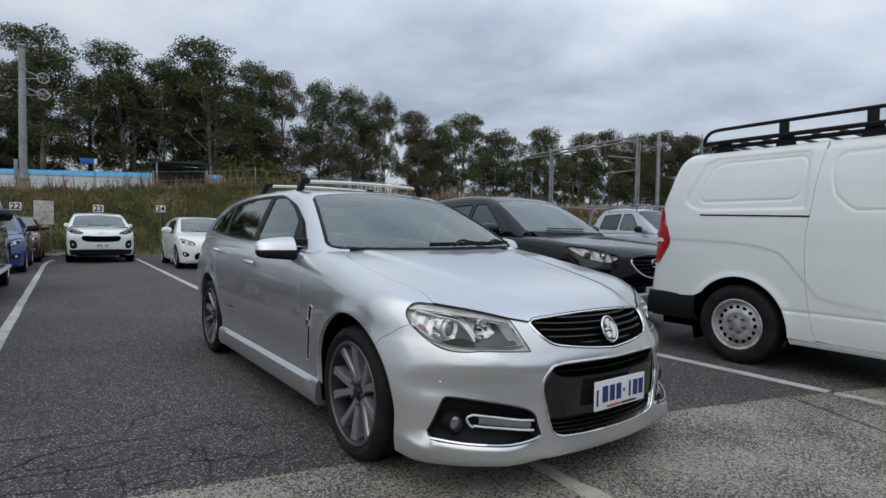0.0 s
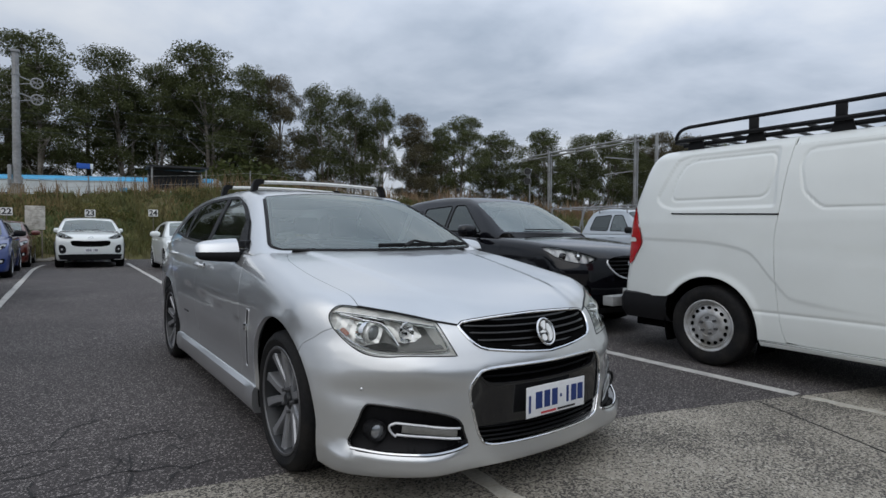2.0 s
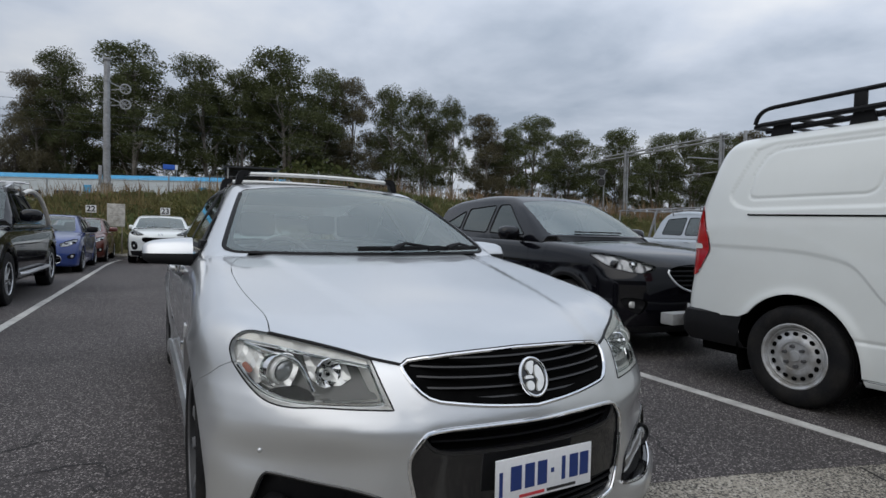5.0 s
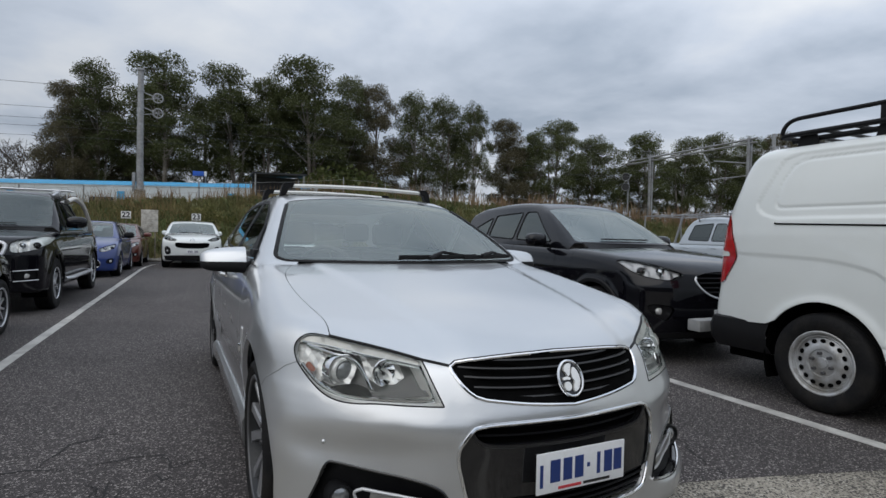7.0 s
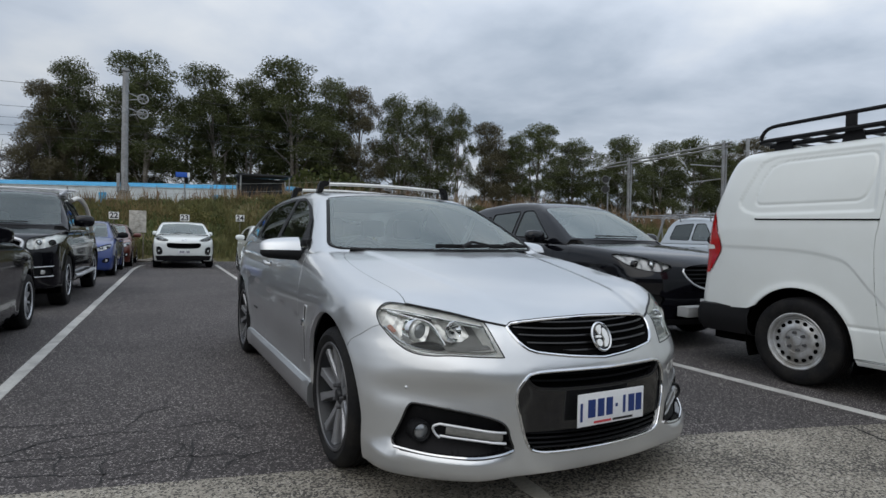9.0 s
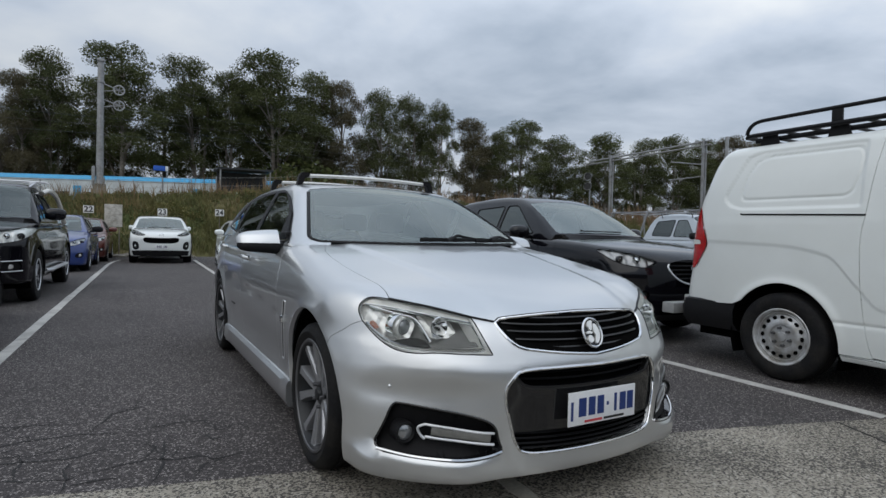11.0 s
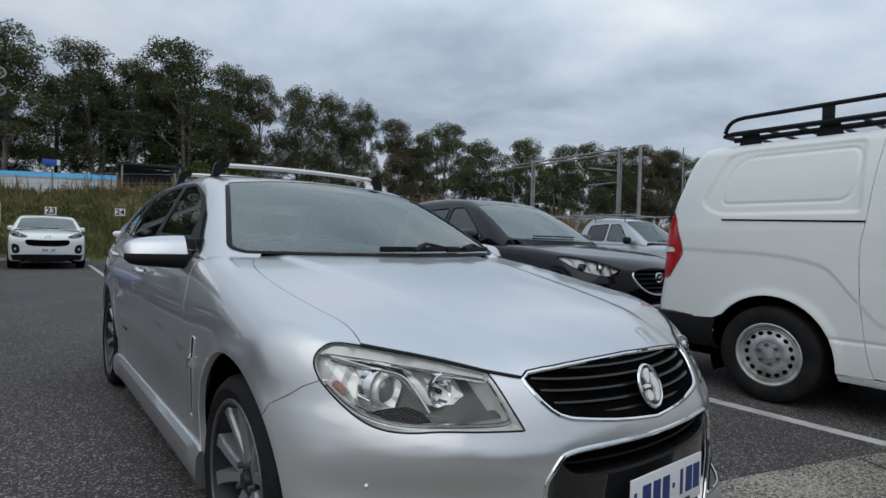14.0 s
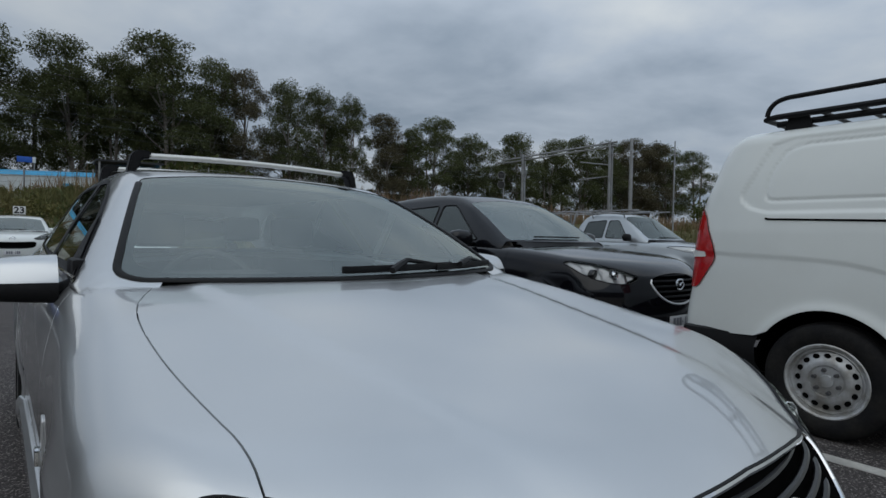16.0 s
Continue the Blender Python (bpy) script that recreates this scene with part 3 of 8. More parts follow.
def bay_line(x, y0, y1, w=0.10, bend=0.0):
    pts, n = [], 24
    rnd = random.Random(int(x * 100))
    left, right = [], []
    for i in range(n + 1):
        y = y0 + (y1 - y0) * i / n
        j = rnd.uniform(-0.006, 0.006)
        s = bend * max(0, (y - y1 + 3.0) / 3.0) ** 2
        left.append((x + s - w / 2 + j, y))
        right.append((x + s + w / 2 + rnd.uniform(-0.006, 0.006), y))
    bm = bmesh.new()
    a = [bm.verts.new((*p, 0.0)) for p in left]
    b = [bm.verts.new((*p, 0.0)) for p in right]
    c = [bm.verts.new((*p, 0.004)) for p in left]
    d = [bm.verts.new((*p, 0.004)) for p in right]
    for i in range(n):
        bm.faces.new((c[i], d[i], d[i + 1], c[i + 1]))
        bm.faces.new((a[i], c[i], c[i + 1], a[i + 1]))
        bm.faces.new((d[i], b[i], b[i + 1], d[i + 1]))
    return tagged(part("bay_line", bm, PAINT_LINE, smooth=0), "worn white painted bay line on asphalt", "road marking", "bay lines", "structure")


for bx in (-3.3, -0.70, 1.90, 4.55, 7.2, 9.85, 12.5):
    bay_line(bx, edge_y(bx) + (0.02 if bx > 4 else 0.3), 22.4, bend=0.2 if bx < 0 else 0.0)

FADED_LINE = material("faded_line_paint", (0.42, 0.40, 0.35), 0.8, 0.0, 60.0, 0.2, 0.4, 120.0, second=(0.33, 0.30, 0.25), second_scale=7.0)
TAR = material("joint_sealant", (0.013, 0.012, 0.012), 0.8, 0.0, 30.0, 0.3)
strip_on_concrete("bay_line", (1.80, edge_y(1.8) - 0.05), (1.72, -0.6), 0.10, FADED_LINE, "faded white bay line on the concrete", "road marking", 2)
strip_on_concrete("bay_line", (4.55, edge_y(4.55) - 0.03), (4.60, -0.6), 0.10, FADED_LINE, "faded white bay line on the concrete", "road marking", 3)
strip_on_concrete("concrete_joint", (4.14, edge_y(4.14) - 0.03), (3.36, 0.0), 0.012, TAR, "dark sealed joint in the concrete", "joint", 4)


def crack_web(seed, lines):
    """Cracks that follow rough lines over the asphalt, wander a little and fork."""
    rnd = random.Random(seed)
    vs, fs = [], []

    def strip(pts, w):
        prev, n = None, len(pts)
        for i, p in enumerate(pts):
            d = (pts[min(i + 1, n - 1)] - pts[max(i - 1, 0)]).normalized()
            hw = w * rnd.uniform(0.35, 1.3) * min(1.0, 0.25 + 3.0 * min(i, n - 1 - i) / n)
            side = Vector((-d.y, d.x, 0)) * hw
            if p.y < edge_y(p.x) + 0.015:
                prev = None
                continue
            k = len(vs)
            vs.extend([tuple(p - side), tuple(p + side)])
            if prev is not None:
                fs.append((prev, prev + 1, k + 1, k))
            prev = k

    def run(p, a, length, w, depth):
        pts = []
        for i in range(int(length / 0.02)):
            a += rnd.gauss(0, 0.32)
            p = p + Vector((math.cos(a), math.sin(a), 0)) * 0.02
            pts.append(p)
            if depth and rnd.random() < 0.03:
                run(p, a + rnd.choice((-1, 1)) * rnd.uniform(0.6, 1.3), length * 0.5, w * 0.7, depth - 1)
        if len(pts) > 3:
            strip(pts, w)

    for line in lines:
        pts = []
        for (ax, ay), (bx, by) in zip(line[:-1], line[1:]):
            n = max(2, int(math.hypot(bx - ax, by - ay) / 0.02))
            for i in range(n):
                x, y = ax + (bx - ax) * i / n, ay + (by - ay) * i / n
                j = Vector((noise.noise((x * 9, y * 9, 1)), noise.noise((x * 9, y * 9, 7)), 0)) * 0.03 + Vector((rnd.gauss(0, 0.004), rnd.gauss(0, 0.004), 0))
                pts.append(Vector((x, y, 0.002)) + j)
                if rnd.random() < 0.05:
                    run(pts[-1], rnd.uniform(0, 6.28), rnd.uniform(0.06, 0.30), 0.0045, 1)
        strip(pts, 0.0075)
    ob = mesh_object("asphalt_cracks", vs, fs, TAR, None, smooth=False)
    return tagged(ob, "fine dark cracks that fork over the asphalt", "cracks", "", "stuff")


crack_web(21, [[(-0.90, 3.30), (-0.40, 3.25), (-0.26, 3.40), (-0.06, 3.44), (0.10, 3.41), (0.29, 3.34)], [(-0.60, 3.22), (-0.13, 3.12), (0.03, 3.09), (0.14, 3.12), (0.21, 3.16)],
               [(0.15, 2.86), (0.25, 2.89), (0.40, 2.91), (0.58, 2.86), (0.67, 2.80), (0.85, 2.82)], [(0.46, 3.16), (0.45, 2.99), (0.44, 2.83), (0.39, 2.64)],
               [(0.30, 3.38), (0.54, 3.42), (0.66, 3.40), (0.73, 3.22), (0.90, 3.28)], [(0.08, 2.76), (0.21, 2.76), (0.29, 2.76)], [(-0.17, 3.22), (-0.14, 3.01), (-0.15, 2.89)]])
crack_web(22, [[(-0.75, 3.05), (-0.30, 2.95), (-0.12, 2.89), (-0.02, 2.85), (0.09, 2.83), (0.16, 2.88)], [(0.74, 3.08), (0.67, 3.08), (0.64, 3.17)], [(0.04, 3.05), (0.04, 2.93), (0.09, 2.80)],
               [(0.56, 2.64), (0.62, 2.75), (0.73, 2.81)], [(-1.6, 3.9), (-1.0, 3.7), (-0.5, 3.75), (0.1, 3.62)], [(-0.5, 3.24), (-0.62, 3.5), (-0.5, 3.75)], [(-1.2, 3.35), (-1.0, 3.7)], [(0.1, 3.41), (0.2, 3.75), (0.5, 3.9)], [(3.3, 2.2), (3.5, 2.6), (3.42, 3.1)]])

# an added plain wall, unseen behind the camera, darkens reflections in the cars
REFLECTION_DARK = material("dark_reflection_wall", (0.05, 0.055, 0.045), 0.85, 0.0, 1.5, 0.3, 0.4, 6.0, second=(0.085, 0.08, 0.06), second_scale=0.4)
tagged(part("reflection_wall_south", box((-45, -13.4, -0.05), (60, -13.0, 4.6)), REFLECTION_DARK, smooth=0), "plain dark wall added out of view to darken reflections", "wall", "", "structure")

# ---- silver wagon: the shape of its body (x across, y back from the nose, z up) ----
WAGON = pose(1.999, 1.648, 0, 0, 0, 1.5)
HUB_F, HUB_R, TYRE = 0.905, 3.82, 0.338
_nose = curve((0.06, 0.075), (0.13, 0.035), (0.21, 0.018), (0.37, 0.023), (0.45, 0.020), (0.51, 0.016), (0.56, 0.0155), (0.605, 0.021), (0.645, 0.036), (0.715, 0.068), (0.775, 0.108), (0.855, 0.21), (0.975, 0.42))
# the shoulder of the bumper dips beside the lower grille and climbs to the wing
_crest = curve((0.0, 0.0), (0.30, -0.006), (0.42, -0.03), (0.50, -0.03), (0.60, -0.012), (0.75, 0.020), (0.85, 0.045), (1.0, 0.05))
_bonnet = curve((-0.3, 0.60), (0.0, 0.735), (0.13, 0.794), (0.45, 0.880), (0.9, 0.962), (1.3, 1.020), (1.7, 1.056), (2.3, 1.07), (4.9, 1.10))
_wide = curve((0.0, 0.90), (0.3, 0.922), (0.6, 0.940), (0.9, 0.948), (1.5, 0.935), (2.4, 0.938), (3.3, 0.944), (3.8, 0.948), (4.4, 0.915), (4.95, 0.80))
_flank = curve((0.10, -0.045), (0.22, -0.03), (0.36, -0.022), (0.50, -0.008), (0.62, 0.0), (0.74, 0.0), (0.82, -0.008), (0.92, -0.03), (1.02, -0.058), (1.15, -0.095))
_roof = curve((1.0, 0.77), (1.20, 0.93), (1.36, 1.035), (1.82, 1.27), (2.15, 1.405), (2.38, 1.465), (2.7, 1.495), (3.2, 1.503), (4.0, 1.48), (4.5, 1.435), (4.72, 1.34), (4.9, 1.10), (5.0, 0.9))


def arch_flare(y, z):
    out = 0.0
    for hub in (HUB_F, HUB_R):
        r = np.hypot(y - hub, z - 0.34)
        out = out + 0.016 * np.exp(-((r - 0.385) / 0.055) ** 2)
    return out


def wagon_low(x, y, z):
    ax = np.abs(x)
    up = step01(0.40, 0.72, z)
    front = _nose(z - _crest(ax)) + (0.27 + 0.10 * up) * ax ** 2 + (0.25 + 0.05 * up) * ax ** 4 - y
    # a soft hollow under the lamps and over the fog lamps
    front = front + 0.020 * step01(0.585, 0.47, z) * step01(0.262, 0.30, z) * step01(0.46, 0.60, ax) * step01(0.97, 0.86, ax)
    front = front + 0.014 * np.exp(-((z - 0.485) / 0.062) ** 2) * step01(0.30, 0.50, ax) * (1 - step01(0.80, 0.95, ax))
    # the lip along the foot of the bumper
    front = front - 0.036 * step01(0.270, 0.236, z) * step01(0.40, 0.62, ax)
    side = ax - (_wide(y) + _flank(z) + arch_flare(y, z) - 0.010 * np.exp(-((z - 0.44) / 0.10) ** 2) * step01(1.3, 1.7, y) * (1 - step01(3.2, 3.5, y)))
    # a crease that rises along the doors and a step above the sill
    zc = 0.646 + 0.0716 * (y - 1.66)
    side = side + (0.007 * step01(0.010, -0.012, z - zc) * step01(0.16, 0.0, zc - z) + 0.004 * step01(0.425, 0.405, z) * step01(0.30, 0.34, z)) * step01(1.42, 1.62, y) * step01(3.9, 3.55, y)
    top = _bonnet(y) - 0.05 * ax ** 2 * (1 - 0.6 * step01(0.8, 1.7, y)) - z
    top = -(top + 0.010 * (1 - step01(-0.02, 0.05, ax - (0.33 + 0.24 * np.clip(y, 0, 1.5) / 1.5))) * step01(0.1, 0.5, y))
    back = y - (4.90 - 0.35 * ax ** 2 - 0.12 * (z - 0.6) ** 2)
    f = smax(side, top * 0.93, 0.11)
    f = smax(f, front * 0.86, 0.07)
    f = smax(f, back, 0.10)
    return smax(f, 0.150 - z, 0.04)


def wagon_cab(x, y, z):
    ax = np.abs(x)
    t = np.maximum((z - 1.05) / 0.42, -0.05)
    side = ax - (0.842 - 0.215 * t - 0.03 * t * t - 0.05 * step01(3.6, 4.8, y))
    yy = y - 0.30 * ax ** 2 * (1 - step01(2.0, 3.0, y)) + 0.15 * ax ** 2 * step01(4.0, 4.6, y)
    s = slope(_roof, yy)
    top = (z - _roof(yy) + 0.05 * ax ** 2 * step01(2.0, 2.5, y)) / np.sqrt(1 + s * s)
    return smax(side * 0.9, top, 0.06)

# ---- parts shared by the vehicles ----
def tyre_bm(R, w, rim):
    h = w / 2
    prof = [(rim, -h * 0.82), (rim + 0.015, -h * 0.95), ((R + rim) / 2, -h * 1.03), (R - 0.022, -h * 0.96), (R - 0.006, -h * 0.80), (R, -h * 0.55)]
    for g in (-0.45, -0.15, 0.15, 0.45):
        prof += [(R, h * (g - 0.07)), (R - 0.007, h * (g - 0.05)), (R - 0.007, h * (g + 0.05)), (R, h * (g + 0.07))]
    prof += [(R, h * 0.55), (R - 0.006, h * 0.80), (R - 0.022, h * 0.96), ((R + rim) / 2, h * 1.03), (rim + 0.015, h * 0.95), (rim, h * 0.82)]
    return lathe(prof, 56)


def radial(bm, outline, x0, x1, count, start=0.0, taper=1.0):
    """Copies a flat outline (across, radius), given depth from x0 to x1, round the x axis."""
    for k in range(count):
        a = start + k * math.tau / count
        rows = []
        for x, s in ((x0, 1.0), (x1, taper)):
            ring = []
            for u, r in outline:
                u = u * s
                ring.append(bm.verts.new((x + 0.0, u * math.cos(a) + r * math.sin(a), -u * math.sin(a) + r * math.cos(a))))
            rows.append(ring)
        n = len(outline)
        bm.faces.new(rows[0])
        bm.faces.new(rows[1][::-1])
        for i in range(n):
            bm.faces.new((rows[0][i], rows[1][i], rows[1][(i + 1) % n], rows[0][(i + 1) % n]))
    return bm


def ringed(name, bm, mat, parent, count, start):
    """Parts of their own on one mesh, spaced evenly round the x axis."""
    first = part(name, bm, mat, parent, smooth=0)
    for k in range(count):
        ob = first if k == 0 else new(name, first.data)
        ob.parent = parent
        ob.matrix_local = Matrix.Rotation(-(start + k * math.tau / count), 4, "X")
        if k:
            tagged(ob)


def wheel(parent, at, side, R=0.338, w=0.235, rim=0.243, style="alloy5", face_mat=None):
    """A wheel with its outer face towards side (-1 or 1 along x)."""
    tyre = part("wheel", tyre_bm(R, w, rim), RUBBER, parent, "black rubber tyre on its rim")
    tyre.matrix_local = Matrix.Translation(at) @ (Matrix.Rotation(math.pi, 4, "Z") if side > 0 else Matrix.Identity(4))
    h = w / 2
    face = -h * 0.86
    bm = lathe([(rim + 0.004, -h * 0.90), (rim + 0.010, -h * 0.93), (rim + 0.003, -h * 0.96), (rim - 0.010, -h * 0.90), (rim - 0.018, -h * 0.70), (rim - 0.03, -h * 0.1), (rim - 0.03, h * 0.8)], 56)
    if style == "alloy5":
        part("rim", bm, ALLOY_DARK, tyre, "dark alloy rim barrel")
        part("rim_lip", lathe([(rim - 0.010, -h * 0.88), (rim - 0.004, -h * 0.955), (rim + 0.006, -h * 0.965), (rim + 0.009, -h * 0.93)], 56), STEEL_NUT, tyre, "machined rim lip")
        R1 = rim - 0.006
        # five pairs of splayed spokes, dished towards the hub
        sp = bmesh.new()
        for sg in (-1, 1):
            rows = []
            for r, u, hw, dx in ((0.046, 0.012, 0.014, 0.034), (0.085, 0.017, 0.015, 0.028), (0.13, 0.030, 0.015, 0.020), (0.18, 0.048, 0.016, 0.012), (0.222, 0.064, 0.019, 0.006), (R1, 0.073, 0.026, 0.003)):
                x0, c0 = face + dx, sg * u
                zz = math.sqrt(max(r * r - u * u, 0.0))
                rows.append([sp.verts.new((x, c0 + k, zz)) for x, k in ((x0 + 0.052, -hw - 0.009), (x0 + 0.010, -hw - 0.004), (x0, -hw), (x0, hw), (x0 + 0.010, hw + 0.004), (x0 + 0.052, hw + 0.009))])
            for ra, rb_ in zip(rows[:-1], rows[1:]):
                for i in range(6):
                    sp.faces.new((ra[i], ra[(i + 1) % 6], rb_[(i + 1) % 6], rb_[i]))
            sp.faces.new(rows[0])
            sp.faces.new(rows[-1][::-1])
        ringed("spoke", sp, ALLOY_MID, tyre, 5, 0.32)
        part("hub", lathe([(0.0, face + 0.032), (0.036, face + 0.032), (0.066, face + 0.036), (0.074, face + 0.075)], 32), ALLOY_DARK, tyre, "dark painted wheel hub")
        # the disc is coloured near-black for the shade behind the spokes
        dk = lathe([(0.0, face + 0.095), (0.17, face + 0.095), (0.17, face + 0.12), (0.0, face + 0.12)], 40)
        part("brake_disc", dk, ALLOY_DARK, tyre, "steel brake disc, near-black for the shade behind the spokes")
        part("brake_caliper", box((face + 0.07, -0.19, -0.08), (face + 0.125, -0.11, 0.09), 0.012), ALLOY_DARK, tyre)
        nut = bmesh.new()
        bmesh.ops.create_cone(nut, segments=6, radius1=0.011, radius2=0.009, depth=0.02, cap_ends=True)
        bmesh.ops.transform(nut, verts=list(nut.verts), matrix=Matrix.Translation((face + 0.026, 0, 0.058)) @ Matrix.Rotation(-math.pi / 2, 4, "Y"))
        ringed("wheel_nut", nut, STEEL_NUT, tyre, 5, 0.9)
        part("centre_cap", lathe([(0.0, face + 0.016), (0.026, face + 0.018), (0.031, face + 0.034)], 24), ALLOY_DARK, tyre)
        # a near-black sheet in place of the shade inside the wheel
        part("backing", lathe([(0.0, face + 0.13), (rim - 0.02, face + 0.13)], 40), DARK, tyre)
    elif style == "steel":
        part("rim", bm, STEEL_W, tyre, "silver painted steel rim")
        x0 = face
        disc = [(rim - 0.016, x0 + 0.02), (rim - 0.03, x0 + 0.012), (rim - 0.042, x0 + 0.03), (rim - 0.085, x0 + 0.012), (rim - 0.10, x0 + 0.004), (0.098, x0 + 0.006), (0.092, x0 + 0.016), (0.040, x0 + 0.014), (0.036, x0 + 0.004), (0.0, x0 + 0.002)]
        part("wheel_disc", lathe(disc, 64), STEEL_W, tyre, "silver painted steel wheel disc")
        # the disc is uncut: near-black plates give the shade of vent holes
        holes = bmesh.new()
        rr = rim - 0.062
        ring = [holes.verts.new((x0 + 0.016, 0.019 * math.cos(t), rr + 0.015 * math.sin(t))) for t in np.linspace(0, math.tau, 12, endpoint=False)]
        ring2 = [holes.verts.new((v.co.x - 0.003, v.co.y, v.co.z)) for v in ring]
        holes.faces.new(ring2)
        for i in range(12):
            holes.faces.new((ring[i], ring[(i + 1) % 12], ring2[(i + 1) % 12], ring2[i]))
        ringed("vent_hole", holes, DARK, tyre, 16, 0.0)
        nut = bmesh.new()
        bmesh.ops.create_cone(nut, segments=6, radius1=0.014, radius2=0.011, depth=0.03, cap_ends=True)
        bmesh.ops.transform(nut, verts=list(nut.verts), matrix=Matrix.Translation((x0, 0, 0.0695)) @ Matrix.Rotation(-math.pi / 2, 4, "Y"))
        ringed("wheel_nut", nut, STEEL_NUT, tyre, 6, 0.2)
    else:
        n = 10 if style == "alloy10" else 6
        # the barrel's dark colour stands in for shade between the spokes
        part("rim", bm, ALLOY_DARK, tyre, "alloy rim barrel with shade put into its dark colour")
        part("rim_lip", lathe([(rim - 0.012, -h * 0.87), (rim - 0.004, -h * 0.955), (rim + 0.006, -h * 0.965), (rim + 0.009, -h * 0.93)], 40), face_mat or ALLOY, tyre, "bright rim lip")
        sp = bmesh.new()
        wd = 0.013 if n == 10 else 0.026
        radial(sp, [(-wd * 0.8, 0.05), (-wd, rim - 0.008), (wd, rim - 0.008), (wd * 0.8, 0.05)], face + 0.015, face + 0.045, 1, 0.0, 0.85)
        ringed("spoke", sp, face_mat or ALLOY, tyre, n, 0.1)
        sp = bmesh.new()
        add_lathe(sp, [(0.0, face + 0.008), (0.04, face + 0.010), (0.075, face + 0.03), (0.08, face + 0.05)], 24)
        part("hub", sp, face_mat or ALLOY, tyre, smooth=25)
        # a near-black sheet for the shaded inside of the wheel
        part("backing", lathe([(0.0, face + 0.07), (rim - 0.02, face + 0.07)], 32), DARK, tyre)
    return tyre


def number_plate(parent, m, text_mat=None, w=0.372, h=0.134):
    """A white plate whose characters are plain bars."""
    plate = part("number_plate", box((-w / 2, 0, -h / 2), (w / 2, 0.006, h / 2), 0.002), PLATE_W, parent, "white number plate with plain bars")
    plate.matrix_local = m
    for x, bw, hh in ((-0.113, 0.040, 0.037), (-0.062, 0.036, 0.037), (-0.014, 0.036, 0.037), (0.026, 0.012, 0.007), (0.070, 0.014, 0.037), (0.112, 0.035, 0.037), (0.155, 0.035, 0.037)):
        x *= w / 0.372
        part("character_bar", box((x - bw / 2, -0.0015, 0.004 - hh), (x + bw / 2, 0.001, 0.004 + hh)), text_mat or PLATE_B, plate)
    if w > 0.36:
        part("state_bar", box((-0.174, -0.0015, -0.045), (-0.162, 0.001, 0.03)), PLATE_B, plate)
        part("dealer_bar", box((-0.10, -0.0015, -0.059), (-0.005, 0.001, -0.050)), PLATE_R, plate)
        part("dealer_bar", box((0.005, -0.0015, -0.059), (0.12, 0.001, -0.050)), SIGN_K, plate)
    return plate


def seat(parent, x, y, z=0.42, mat=None):
    mat = mat or CABIN
    s = part("seat", box((x - 0.26, y, z), (x + 0.26, y + 0.5, z + 0.2), 0.06), mat, parent, "dark cloth car seat")
    bm = box((x - 0.25, 0, 0), (x + 0.25, 0.14, 0.62), 0.06, Matrix.Translation((0, y + 0.44, z + 0.12)) @ Matrix.Rotation(radians(-16), 4, "X"))
    part("backrest", bm, mat, s)
    bm = box((x - 0.13, 0, 0), (x + 0.13, 0.11, 0.18), 0.05, Matrix.Translation((0, y + 0.62, z + 0.76)) @ Matrix.Rotation(radians(-10), 4, "X"))
    part("headrest", bm, mat, s)
    return s


def steering_wheel(parent, at, r=0.18):
    M = Matrix.Translation(at) @ Matrix.Rotation(radians(62), 4, "X")
    bm = tube([(r * math.cos(a), r * math.sin(a), 0) for a in np.linspace(0, math.tau, 32, endpoint=False)], 0.016, 8, True)
    add_box(bm, (-r, -0.03, -0.02), (r, 0.02, 0.005), 0.006)
    add_box(bm, (-0.025, -r, -0.02), (0.025, 0, 0.005), 0.006)
    bmesh.ops.transform(bm, matrix=M, verts=list(bm.verts))
    return part("steering_wheel", bm, CABIN, parent, "dark steering wheel")


def chaikin(p, n=2):
    p = np.asarray(p, float)
    for _ in range(n):
        q = [p[0]]
        for a, b in zip(p[:-1], p[1:]):
            q += [0.75 * a + 0.25 * b, 0.25 * a + 0.75 * b]
        q.append(p[-1])
        p = np.array(q)
    return p


def smooth_loop(p, n=2):
    p = np.asarray(p, float)
    for _ in range(n):
        q = []
        for a, b in zip(p, np.roll(p, -1, 0)):
            q += [0.75 * a + 0.25 * b, 0.25 * a + 0.75 * b]
        p = np.array(q)
    return p


def flip(p):
    return np.asarray(p) * (-1, 1, 1)


def moved(F, p, out):
    """Places shifted out of the body along its normals."""
    p = np.asarray(p, float)
    return p + out * normals_of(F, p)

# ---- silver wagon ----
wagon = thing("station_wagon", WAGON, "silver station wagon with roof racks parked over a bay line", "car")
FRONT, SIDE, ABOVE = Along("y", 1.2, 1.6), Along("-x", 0.0, 1.4), Along("z", 0.3, 1.6)
NOSE_BALL, BODY_BARREL, CAB_BARREL = Ball((0, 0.95, 0.55), -1, 1.7), Barrel(0.5, 1.6), Barrel(0.95, 1.3)
low, cab = wagon_low, wagon_cab


def fr(*pts, n=2):
    return onto(low, FRONT, dense(chaikin(pts, n), 0.012, False))


def sd(*pts, n=2, F=None):
    return onto(F or low, SIDE, dense(chaikin(pts, n), 0.02, False))


# seams
hl_top = fr((-0.745, 0.830), (-0.60, 0.802), (-0.483, 0.770), n=1)
hl_in = fr((-0.483, 0.770), (-0.474, 0.72), (-0.448, 0.638), n=1)
hl_foot = fr((-0.448, 0.638), (-0.54, 0.639), (-0.64, 0.643), (-0.70, 0.637), (-0.752, 0.640), (-0.79, 0.657), (-0.826, 0.70), (-0.850, 0.744))
